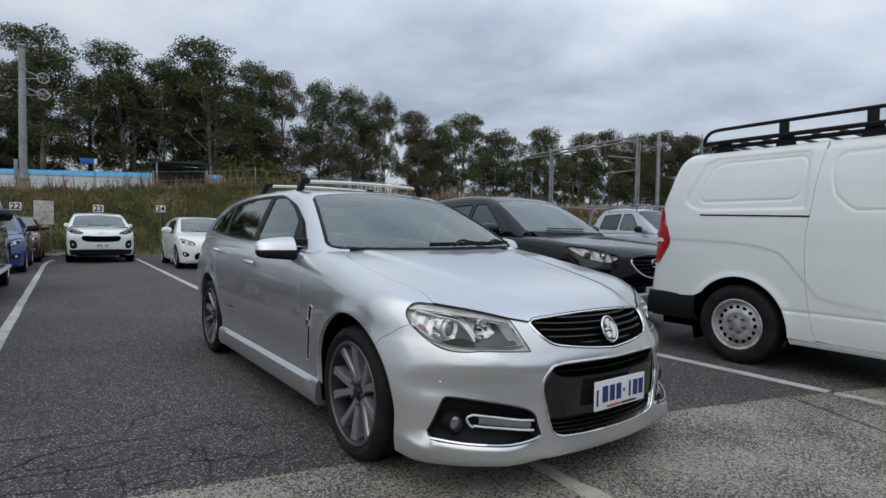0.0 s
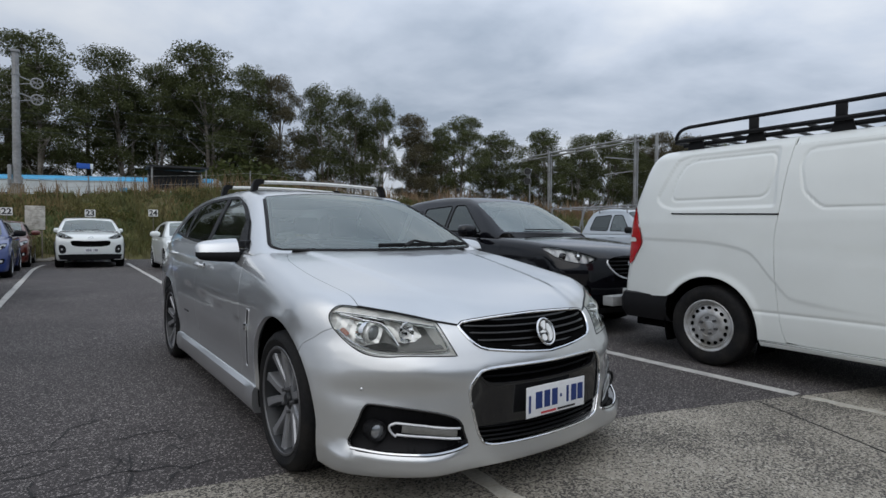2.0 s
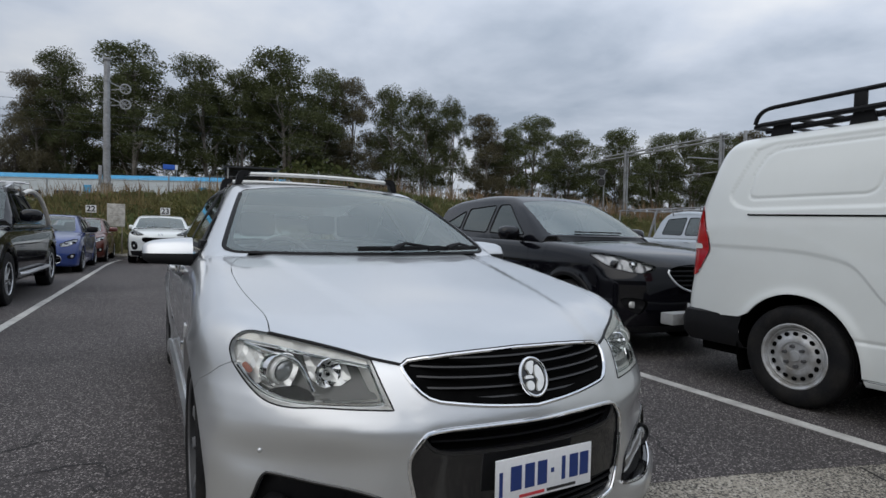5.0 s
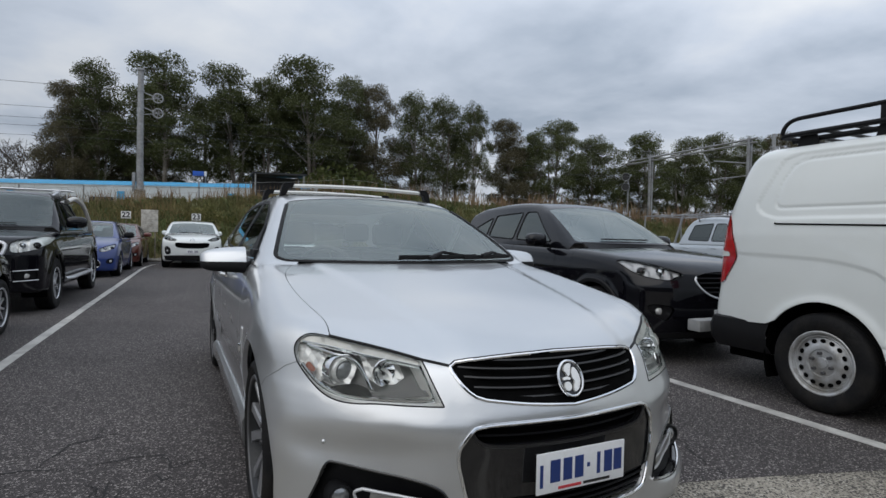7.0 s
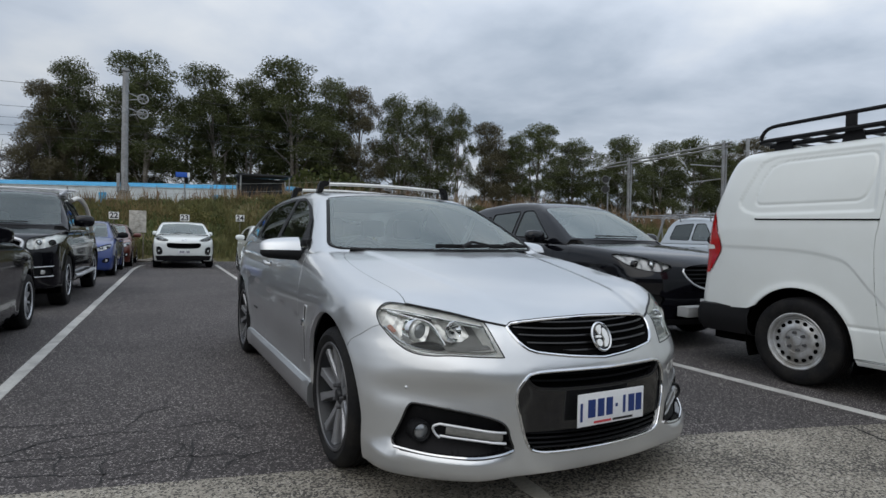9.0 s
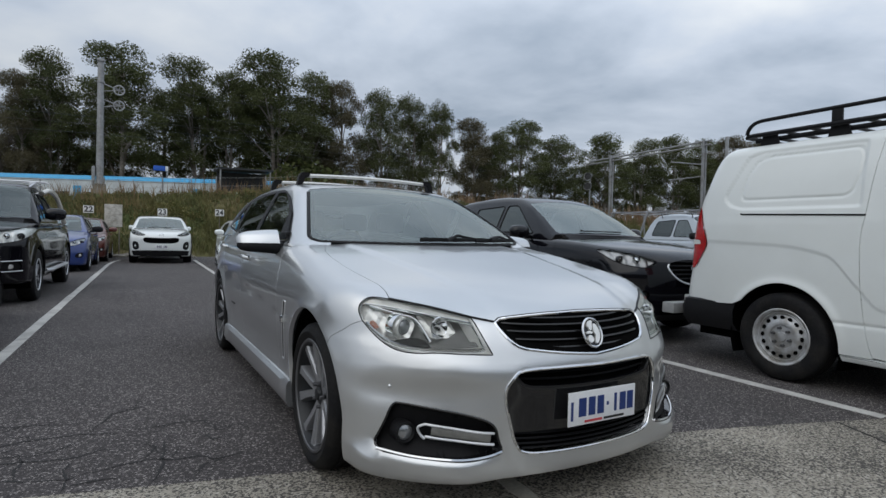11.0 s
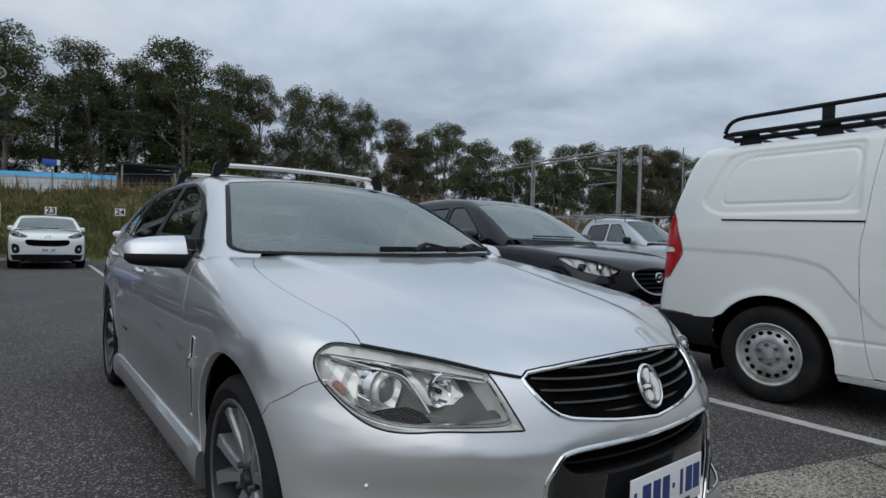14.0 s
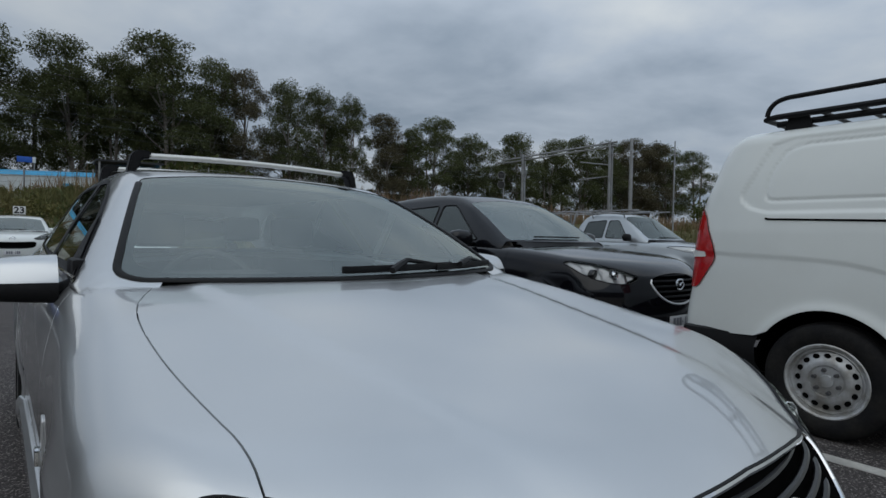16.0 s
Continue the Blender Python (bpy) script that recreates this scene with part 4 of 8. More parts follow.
hl_out = fr((-0.850, 0.744), (-0.857, 0.783), (-0.842, 0.815), (-0.805, 0.838), (-0.745, 0.830))
lamp_loop = np.concatenate([hl_top[:-1], hl_in[:-1], hl_foot[:-1], hl_out[:-1]])
bon_mid = fr((-0.483, 0.770), (-0.403, 0.754), n=0)
gr_top = fr((-0.403, 0.754), (-0.375, 0.771), (-0.22, 0.783), (0, 0.788), n=1)
gr_low = fr((0, 0.626), (-0.15, 0.637), (-0.26, 0.650), (-0.338, 0.661), (-0.374, 0.688), (-0.402, 0.735), (-0.403, 0.754), n=1)
gr_loop = np.concatenate([gr_top[:-1], flip(gr_top)[::-1][:-1], flip(gr_low)[::-1][:-1], gr_low[:-1]])
seam_b = sd((0.505, 0.738), (0.55, 0.700), (0.620, 0.658), n=0)
seam_b[0] = hl_foot[-1]
arch_c, arch_rx, arch_rz = (0.915, 0.34), 0.42, 0.405
aa = np.linspace(0, math.pi, 40)
arch_yz = np.stack([arch_c[0] - arch_rx * np.cos(aa), arch_c[1] + arch_rz * np.sin(aa)], 1)
ka = int(np.argmin(np.hypot(*(arch_yz - (0.620, 0.658)).T)))
arch_front = onto(low, SIDE, dense(np.concatenate([[(0.51, 0.175)], arch_yz[:ka + 1]]), 0.02, False))
arch_back = onto(low, SIDE, dense(np.concatenate([arch_yz[ka:], [(1.335, 0.27)]]), 0.02, False))
seam_b[-1] = arch_front[-1]
arch_back[0] = arch_front[-1]
shut_xy = chaikin([(-0.742, 0.455), (-0.736, 0.54), (-0.754, 0.68), (-0.768, 0.84), (-0.774, 1.0), (-0.772, 1.17), (-0.748, 1.33), (-0.674, 1.497)], 2)
shut = onto(low, ABOVE, dense(shut_xy, 0.02, False))
shut[0] = hl_top[0]


def cowl_y(x):
    return 1.365 + 0.31 * np.asarray(x) ** 2


cx = np.linspace(-0.672, 0.0, 16)
cowl_b = onto(low, ABOVE, np.stack([cx, cowl_y(cx) + 0.018], 1))
cowl_b[0] = shut[-1]
front_edge = np.concatenate([hl_top[:-1], bon_mid[:-1], gr_top])


def belt_seam(ys):
    out = []
    for y in ys:
        a = np.linspace(0.5, 1.25, 160)
        p = onto(low, BODY_BARREL, np.stack([0 * a + y, a * 0.9], 1))
        c = cab(*p.T)
        out_ = np.nonzero(c >= 0)[0]
        k = min(int(out_[-1]) + 1, len(a) - 1) if len(out_) and out_[-1] < len(a) - 20 else int(np.argmin(np.abs(p[:, 2] - 1.05)))
        out.append(p[k])
    return np.array(out)


belt = belt_seam(np.linspace(1.60, 4.70, 60))

# front bumper
half = np.concatenate([arch_front[:-1], seam_b[::-1][:-1], hl_foot[::-1][:-1], hl_in[::-1][:-1], bon_mid[:-1], gr_low[::-1][:-1]])
bottom = onto(low, NOSE_BALL, dense(NOSE_BALL.flat(np.array([[-0.88, 0.50, 0.175], [-0.80, 0.33, 0.175], [-0.6, 0.16, 0.175], [-0.3, 0.06, 0.175], [0, 0.03, 0.175]])), 0.02, False))
bottom[0] = arch_front[0]
bump_loop = np.concatenate([half, flip(half)[::-1][:-1], flip(bottom)[:-1], bottom[::-1][:-1]])
low_half = [(0, 0.586), (-0.17, 0.588), (-0.352, 0.585), (-0.386, 0.557), (-0.424, 0.498), (-0.402, 0.386), (-0.376, 0.295), (-0.345, 0.262), (-0.22, 0.256), (0, 0.255)]
low_pts = low_half + [(-x, z) for x, z in low_half[-2:0:-1]]
low_loop = onto(low, FRONT, dense(smooth_loop(low_pts, 2), 0.012))
fog_pts = [(-0.852, 0.268), (-0.815, 0.358), (-0.787, 0.445), (-0.755, 0.448), (-0.64, 0.430), (-0.495, 0.402), (-0.452, 0.368), (-0.445, 0.325), (-0.424, 0.272), (-0.475, 0.256), (-0.565, 0.249), (-0.67, 0.253), (-0.765, 0.258)]
fog_loop = onto(low, FRONT, dense(smooth_loop(fog_pts, 2), 0.012))
nb = NOSE_BALL.flat
skin("front_bumper", low, NOSE_BALL, nb(bump_loop), SILVER, wagon, "silver painted front bumper", cut=[nb(low_loop), nb(fog_loop), nb(flip(fog_loop))], step=0.022, gap=0.0015, rim=0.02)
bonnet_loop = np.concatenate([shut[::-1][:-1], front_edge[:-1], flip(front_edge)[::-1][:-1], flip(shut)[:-1], flip(cowl_b)[:-1], cowl_b[::-1][:-1]])
skin("bonnet", low, ABOVE, ABOVE.flat(bonnet_loop), SILVER, wagon, "silver bonnet with two soft creases", step=0.03, gap=0.0022, rim=0.02)
kd = int(np.argmin(np.abs(belt[:, 1] - 1.72)))
door_cut = sd((1.72, 1.06), (1.66, 0.95), (1.62, 0.80), (1.615, 0.60), (1.64, 0.40), (1.66, 0.27))
door_cut[0] = belt[kd]
corner = onto(low, ABOVE, np.stack([np.linspace(-0.672, -0.80, 8), cowl_y(np.linspace(-0.672, -0.80, 8)) + np.linspace(-0.02, 0.02, 8)], 1))
corner[0] = shut[-1]
fend_loop = np.concatenate([seam_b[::-1][:-1], hl_out[:-1], shut[:-1], corner, belt[:kd], door_cut[:-1], sd((1.66, 0.27), (1.335, 0.27), n=0)[:-1], arch_back[::-1][:-1]])
bf = BODY_BARREL.flat
for mir in (False, True):
    skin("front_wing", low, BODY_BARREL, bf(fend_loop), SILVER, wagon, mirror=mir, step=0.026, gap=0.0015, rim=0.02)

# doors and rear quarter
mid_cut = sd((2.78, 1.10), (2.79, 0.9), (2.79, 0.6), (2.76, 0.27))
km = int(np.argmin(np.abs(belt[:, 1] - 2.78)))
mid_cut[0] = belt[km]
kr = int(np.argmin(np.abs(belt[:, 1] - 3.75)))
rear_cut = sd((3.75, 1.10), (3.74, 0.95), (3.62, 0.78), (3.46, 0.62), (3.40, 0.45), (3.38, 0.27))
rear_cut[0] = belt[kr]
d1 = np.concatenate([door_cut[::-1][:-1], belt[kd:km], mid_cut[:-1], sd((2.76, 0.27), (1.66, 0.27), n=0)[:-1]])
d2 = np.concatenate([mid_cut[::-1][:-1], belt[km:kr], rear_cut[:-1], sd((3.38, 0.27), (2.76, 0.27), n=0)[:-1]])
ar = np.stack([HUB_R + 0.008 - arch_rx * np.cos(aa), arch_c[1] + arch_rz * np.sin(aa)], 1)
rear_arch = onto(low, SIDE, dense(np.concatenate([[(HUB_R - arch_rx + 0.008, 0.27)], ar, [(HUB_R + arch_rx + 0.008, 0.22)]]), 0.02, False))
q1 = np.concatenate([rear_cut[::-1][:-1], belt[kr:], sd((4.70, 1.05), (4.72, 0.6), (4.70, 0.22)), rear_arch[::-1], sd((3.40, 0.27), (3.38, 0.27), n=0)[:-1]])
for mir in (False, True):
    s = 1 if mir else -1
    d = skin("front_door", low, BODY_BARREL, bf(d1), SILVER, wagon, mirror=mir, step=0.03, gap=0.002, rim=0.02)
    for y in (2.60,):
        h = part("door_handle", tube([(s * 0.930, y - 0.10, 0.905), (s * 0.957, y - 0.085, 0.91), (s * 0.960, y, 0.913), (s * 0.957, y + 0.085, 0.915), (s * 0.93, y + 0.10, 0.915)], [0.010, 0.013, 0.014, 0.013, 0.010], 8), SILVER, d, "silver door handle")
        part("handle_chrome", box((s * 0.928 - 0.01, y - 0.115, 0.89), (s * 0.928 + 0.01, y - 0.085, 0.93), 0.004), CHROME, d, "chrome end of the door handle")
    d = skin("rear_door", low, BODY_BARREL, bf(d2), SILVER, wagon, mirror=mir, step=0.03, gap=0.002, rim=0.02)
    part("door_handle", tube([(s * 0.925, 3.50, 0.962), (s * 0.952, 3.515, 0.965), (s * 0.955, 3.60, 0.968), (s * 0.952, 3.685, 0.970), (s * 0.925, 3.70, 0.970)], [0.010, 0.013, 0.014, 0.013, 0.010], 8), SILVER, d, "silver door handle")
    skin("rear_quarter", low, BODY_BARREL, bf(q1), SILVER, wagon, mirror=mir, step=0.04, gap=0.0015, rim=0.015)
    bm = bmesh.new()
    skirt_rows = []
    for y in np.linspace(1.335, 3.42, 24):
        xo = float(onto(low, SIDE, [(y, 0.29)])[0][0])
        end = 0.02 * (step01(1.42, 1.335, y) + step01(3.34, 3.42, y))
        skirt_rows.append([bm.verts.new((s * abs(xo + dx), y, z)) for dx, z in ((0.02, 0.305), (-0.008, 0.298), (-0.026 + end * 0.3, 0.275), (-0.028 + end * 0.3, 0.20), (-0.012 + end * 0.3, 0.158), (0.05, 0.150), (0.05, 0.29))])
    for ra, rb_ in zip(skirt_rows[:-1], skirt_rows[1:]):
        for i in range(7):
            bm.faces.new((ra[i], ra[(i + 1) % 7], rb_[(i + 1) % 7], rb_[i]))
    bm.faces.new(skirt_rows[0])
    bm.faces.new(skirt_rows[-1][::-1])
    part("side_skirt", bm, SILVER, wagon, "silver side skirt", smooth=35)
    for hub in (HUB_F, HUB_R):
        bm = lathe([(0.425, -0.005), (0.425, 0.26), (0.05, 0.27)], 40, -math.pi * 0.62, math.pi * 0.62)
        bmesh.ops.transform(bm, matrix=Matrix.Translation((-0.905 if hub < 2 else -0.86, hub + 0.008, 0.35)), verts=list(bm.verts))
        if mir:
            bmesh.ops.transform(bm, matrix=Matrix.Diagonal((-1, 1, 1, 1)), verts=list(bm.verts))
        part("arch_liner", bm, DARK, wagon, "black wheel arch liner")
        wheel(wagon, (s * (0.940 - 0.118), hub, TYRE), s, TYRE, 0.235, 0.252)
# back of the car
rb = Ball((0, 3.95, 0.55), 1, 1.7)
tail = sd((4.70, 1.05), (4.72, 0.6), (4.70, 0.22))
tail_loop = np.concatenate([tail, flip(tail)[::-1]])
skin("tailgate", low, rb, dense(rb.flat(tail_loop), 0.05), SILVER, wagon, "silver tailgate and rear bumper", step=0.06)

# cabin shell, pillars and glass
cz = np.linspace(0.80, -0.80, 64)
cowl_c = onto(cab, ABOVE, np.stack([cz, cowl_y(cz) + 0.034 - 0.115 * step01(0.62, 0.71, np.abs(cz))], 1))
rear_edge = onto(cab, CAB_BARREL, np.stack([np.full(24, 4.735), np.linspace(0.26, math.pi - 0.26, 24) * 0.9], 1))
cab_loop = np.concatenate([belt, rear_edge, flip(belt)[::-1], cowl_c])
scr_xy = rounded([(x, 1.378 + 0.31 * x * x) for x in np.linspace(-0.71, 0.71, 13)] + [(0.758, 1.59), (0.575, 2.265), (0.3, 2.29), (0, 2.30), (-0.3, 2.29), (-0.575, 2.265), (-0.758, 1.59)], 0.04, 3)
scr = onto(cab, ABOVE, dense(scr_xy, 0.03))
glz = Along("-x", 0.0, 1.4)


def cab_side(pts, r=0.04):
    return onto(cab, glz, dense(rounded(pts, r), 0.03))


w_front = cab_side([(1.93, 1.075), (2.74, 1.075), (2.88, 1.41, 0.02), (2.62, 1.402, 0.08), (2.30, 1.31, 0.1), (2.02, 1.19, 0.05)], 0.02)
w_rear = cab_side([(2.85, 1.075), (3.70, 1.10), (3.92, 1.37, 0.03), (3.5, 1.412, 0.1), (2.99, 1.415)], 0.025)
w_quart = cab_side([(3.79, 1.108), (4.42, 1.15, 0.05), (4.40, 1.20, 0.05), (4.22, 1.30, 0.08), (4.0, 1.355)], 0.02)
cf = CAB_BARREL.flat
wins = [w_front, w_rear, w_quart]
cuts = [cf(scr)] + [cf(w) for w in wins] + [cf(flip(w)) for w in wins]
skin("roof", cab, CAB_BARREL, cf(cab_loop), SILVER, wagon, "silver roof and pillars", cut=cuts, step=0.04)
frame_o = cab_side([(1.69, 1.045), (2.75, 1.05), (3.5, 1.082), (4.50, 1.135, 0.06), (4.52, 1.20, 0.06), (4.42, 1.27, 0.06), (4.15, 1.375, 0.1), (3.6, 1.428, 0.1), (3.1, 1.438, 0.1), (2.70, 1.428, 0.1), (2.28, 1.335, 0.1), (1.97, 1.215, 0.05)], 0.03)
for mir in (False, True):
    skin("window_surround", cab, CAB_BARREL, cf(frame_o), PLASTIC, wagon, "black window surround", mirror=mir, cut=[cf(w) for w in wins], step=0.05, lift=0.003)
    sill_s = onto(cab, SIDE, dense(chaikin([(1.72, 1.046), (2.75, 1.048), (3.5, 1.08), (4.46, 1.132)], 1), 0.05, False)) * (-1 if mir else 1, 1, 1)
    part("window_chrome", tube(moved(cab, sill_s, 0.004), 0.006, 6), CHROME, wagon, "chrome strip under the side windows")
    for w, mat in zip(wins, (GLASS_SIDE, GLASS_DARK, GLASS_DARK)):
        g = skin("side_window", cab, CAB_BARREL, cf(w), mat, wagon, mirror=mir, step=0.06, lift=-0.003)
        g.visible_shadow = False
scr_in = onto(cab, ABOVE, dense(rounded([(x, 1.415 + 0.31 * x * x) for x in np.linspace(-0.66, 0.66, 13)] + [(0.712, 1.63), (0.54, 2.23), (0.3, 2.25), (0, 2.26), (-0.3, 2.25), (-0.54, 2.23), (-0.712, 1.63)], 0.05, 3), 0.03))
g = skin("windscreen", cab, CAB_BARREL, cf(scr), GLASS_SCREEN, wagon, "curved windscreen that mirrors the clouds", step=0.05, lift=-0.002)
g.visible_shadow = False
skin("windscreen_border", cab, CAB_BARREL, cf(scr), DARK, g, "black windscreen border", cut=[cf(scr_in)], step=0.05, lift=-0.006)
k0 = int(np.argmax(scr[:, 1]))
pl = np.array([p for p in np.roll(scr, -k0, 0) if p[1] < 2.2])
part("screen_moulding", tube(moved(cab, pl, 0.0), 0.012, 6, flat=0.4), PLASTIC, wagon, "black moulding round the windscreen")
tailw = Along("-y", 4.0, 1.2)
g = skin("rear_window", cab, tailw, dense(rounded([(-0.66, 1.06), (0.66, 1.06), (0.52, 1.37), (-0.52, 1.37)], 0.06, 3), 0.05), GLASS_REAR, wagon, "tinted rear window", step=0.08, lift=0.002)
g.visible_shadow = False
# interior
part("cabin_floor", box((-0.78, 1.2, 0.28), (0.78, 4.6, 0.34)), CABIN, wagon)
bm = box((-0.72, 1.45, 0.76), (0.72, 1.90, 1.01), 0.05)
add_box(bm, (0.14, 1.70, 0.99), (0.58, 1.9, 1.05), 0.03)
add_box(bm, (-0.58, 1.72, 0.99), (-0.2, 1.9, 1.05), 0.03)
part("dashboard", bm, CABIN, wagon, "dark dashboard")
part("firewall", box((-0.80, 1.34, 0.30), (0.80, 1.38, 0.98)), DARK, wagon)
part("headlining", box((-0.52, 2.45, 1.40), (0.52, 4.3, 1.42), 0.008), CABIN, wagon)
for sx in (-0.37, 0.37):
    seat(wagon, sx, 2.25, 0.36)
    seat(wagon, sx, 3.15, 0.38)
steering_wheel(wagon, (-0.37, 2.0, 0.95))
# small white plates stand in for pale reflections in the windscreen
for sx, zz in ((-0.48, 1.24), (-0.02, 1.10)):
    part("reflection_tag", box((sx, 2.93, zz), (sx + 0.055, 2.935, zz + 0.03)), SIGN_W, wagon, "white tag in place of a reflection in the windscreen")
# wipers and cowl
cw = np.linspace(-0.665, 0.665, 24)
bm = bmesh.new()
cr = []
for x in cw:
    y0, y1 = float(cowl_y(x)) - 0.05, float(cowl_y(x)) + 0.034
    z0 = float(onto(low, ABOVE, [(x, y0)])[0][2]) - 0.022
    z1 = float(onto(cab, ABOVE, [(x, y1)])[0][2]) - 0.003
    cr.append([bm.verts.new((x, y0, z0)), bm.verts.new((x, (y0 + y1) / 2, min(z0, z1) - 0.012)), bm.verts.new((x, y1, z1))])
for a, b in zip(cr[:-1], cr[1:]):
    for i in range(2):
        bm.faces.new((a[i], a[i + 1], b[i + 1], b[i]))
part("cowl", bm, PLASTIC, wagon, "black plastic cowl under the windscreen")
for x0, x1, xp in ((-0.12, 0.40, 0.14), (0.30, 0.70, 0.52)):
    xs = np.linspace(x0, x1, 12)
    bl = onto(cab, ABOVE, np.stack([xs, cowl_y(xs) + 0.038 + 0.02 * (xs - x0)], 1)) + (0, -0.012, 0.012)
    w = part("wiper_blade", tube(bl, 0.009, 6, flat=1.6), PLASTIC, wagon, "black wiper blade lying on the windscreen")
    arm = onto(cab, ABOVE, [(xp - 0.09, float(cowl_y(xp)) + 0.0), (xp - 0.04, float(cowl_y(xp)) + 0.03), (xp + 0.02, float(cowl_y(xp)) + 0.065)]) + (0, -0.02, 0.028)
    part("wiper_arm", tube(np.concatenate([arm, bl[-2:-1]]), [0.012, 0.013, 0.010, 0.006], 6), PLASTIC, w)

# a black tube draws the shade in the gap before the bonnet
gap_line = np.concatenate([front_edge[:-1], flip(front_edge)[::-1]])
part("bonnet_gap_shade", tube(moved(low, gap_line, -0.003) + (0, 0, 0.004), 0.0055, 6), PLASTIC, wagon, "black tube for the shaded gap along the front edge of the bonnet")

# upper grille
well("grille_cavity", low, FRONT, FRONT.flat(gr_loop)[::1], 0.0, DARK, wagon)
grille = part("grille", tube(moved(low, gr_loop, -0.002), 0.0068, 8, True), CHROME, wagon, "black slatted grille in a chrome surround")


def slats(zs, half_w, sink, rad, parent, mat, name="slat", flat=0.7):
    for z, hw in zip(zs, half_w):
        xs = np.linspace(-hw, hw, 28)
        p = onto(low, FRONT, np.stack([xs, 0 * xs + z + 0.012 * (xs / 0.4) ** 2], 1)) + (0, sink, 0)
        part(name, tube(p, rad, 6, flat=flat), mat, parent)


slats((0.764, 0.740, 0.713, 0.684, 0.656), (0.35, 0.385, 0.388, 0.365, 0.30), 0.020, 0.0068, grille, SLAT)
bp = []
xs = np.linspace(-0.42, 0.42, 30)
for z in (0.60, 0.66, 0.71, 0.755):
    bp.append(onto(low, FRONT, np.stack([xs, 0 * xs + z], 1)) + (0, 0.05, 0))
bp = np.array(bp)
vs = bp.reshape(-1, 3)
mesh_object("grille_backing", vs, [(r * 30 + i, r * 30 + i + 1, (r + 1) * 30 + i + 1, (r + 1) * 30 + i) for r in range(3) for i in range(29)], DARK, grille)
em = onto(low, FRONT, [(0.0, 0.709)])[0]
EM = Matrix.Translation((em[0], em[1] - 0.012, em[2])) @ Matrix.Rotation(radians(-22), 4, "X")
bm = tube([(0.050 * math.cos(a), 0, 0.060 * math.sin(a)) for a in np.linspace(0, math.tau, 40, endpoint=False)], 0.005, 8, True)
bmesh.ops.transform(bm, matrix=EM, verts=list(bm.verts))
emb = part("badge", bm, CHROME, wagon, "round chrome badge")
part("badge_disc", prism([(0.048 * math.cos(a), 0.058 * math.sin(a)) for a in np.linspace(0, math.tau, 32, endpoint=False)], 0.008, EM @ Matrix.Translation((0, 0.002, 0))), GLOSSB, emb)
for outline in (
        [(-0.020 + 0.015 * math.cos(a), -0.026 + 0.016 * math.sin(a)) for a in np.linspace(0, math.tau, 10, endpoint=False)],
        [(0.002, -0.049), (0.022, -0.040), (0.037, -0.014), (0.034, 0.016), (0.018, 0.040), (0.006, 0.030), (0.002, 0.004), (0.014, -0.012), (0.004, -0.026)],
        [(-0.014, 0.006), (-0.003, 0.012), (0.002, 0.034), (0.010, 0.048), (-0.006, 0.052), (-0.022, 0.042), (-0.027, 0.026), (-0.020, 0.022)],
        [(-0.036, -0.006), (-0.022, -0.003), (-0.006, -0.006), (-0.002, 0.002), (-0.020, 0.008), (-0.036, 0.004)]):
    bm = prism(smooth_loop(outline, 2), 0.008, EM @ Matrix.Translation((0, -0.006, 0)))
    part("badge_relief", bm, LAMP_SILVER, emb, "plain chrome relief", smooth=60)

# lower grille
lowg = part("lower_grille", tube(moved(low, low_loop, 0.0), 0.0065, 8, True), CHROME, wagon, "black lower grille in a thin chrome surround")
p, f, n = sheet(low, FRONT, FRONT.flat(low_loop), step=0.03)
mesh_object("lower_grille_backing", p + (0, 0.055, 0), f, DARK, lowg)
slot_half = [(-0.378, 0.572), (-0.356, 0.533), (-0.315, 0.515), (-0.16, 0.509)]
slot = dense(rounded(slot_half + [(0, 0.507)] + [(-x, z) for x, z in slot_half[::-1]] + [(0, 0.580)], 0.012), 0.016)
band_half = [(-0.362, 0.581), (-0.412, 0.512), (-0.421, 0.495), (-0.392, 0.342), (-0.15, 0.338)]
band = dense(rounded([(0, 0.583)] + band_half + [(-x, z) for x, z in band_half[::-1]], 0.008), 0.016)
p, f, n = sheet(low, FRONT, band, cut=[slot], step=0.022, rim=0.03)
mesh_object("centre_panel", p + (0, 0.009, 0), f, GLOSSB, lowg, "gloss black panel behind the plate", n)
lip = onto(low, FRONT, dense(chaikin(slot_half + [(0, 0.507)] + [(-x, z) for x, z in slot_half[::-1]], 2), 0.016, False))
part("slot_lip", tube(lip + (0, 0.010, -0.003), 0.005, 6, flat=1.5), SLAT, lowg, "dark rounded lip under the slot")
slats((0.562, 0.535), (0.36, 0.345), 0.034, 0.006, lowg, GRILLE)
slats((0.325, 0.305, 0.285, 0.268), (0.385, 0.375, 0.365, 0.34), 0.02, 0.0065, lowg, GRILLE)
number_plate(wagon, Matrix.Translation((0.008, -0.010, 0.424)) @ Matrix.Rotation(radians(0), 4, "X"))

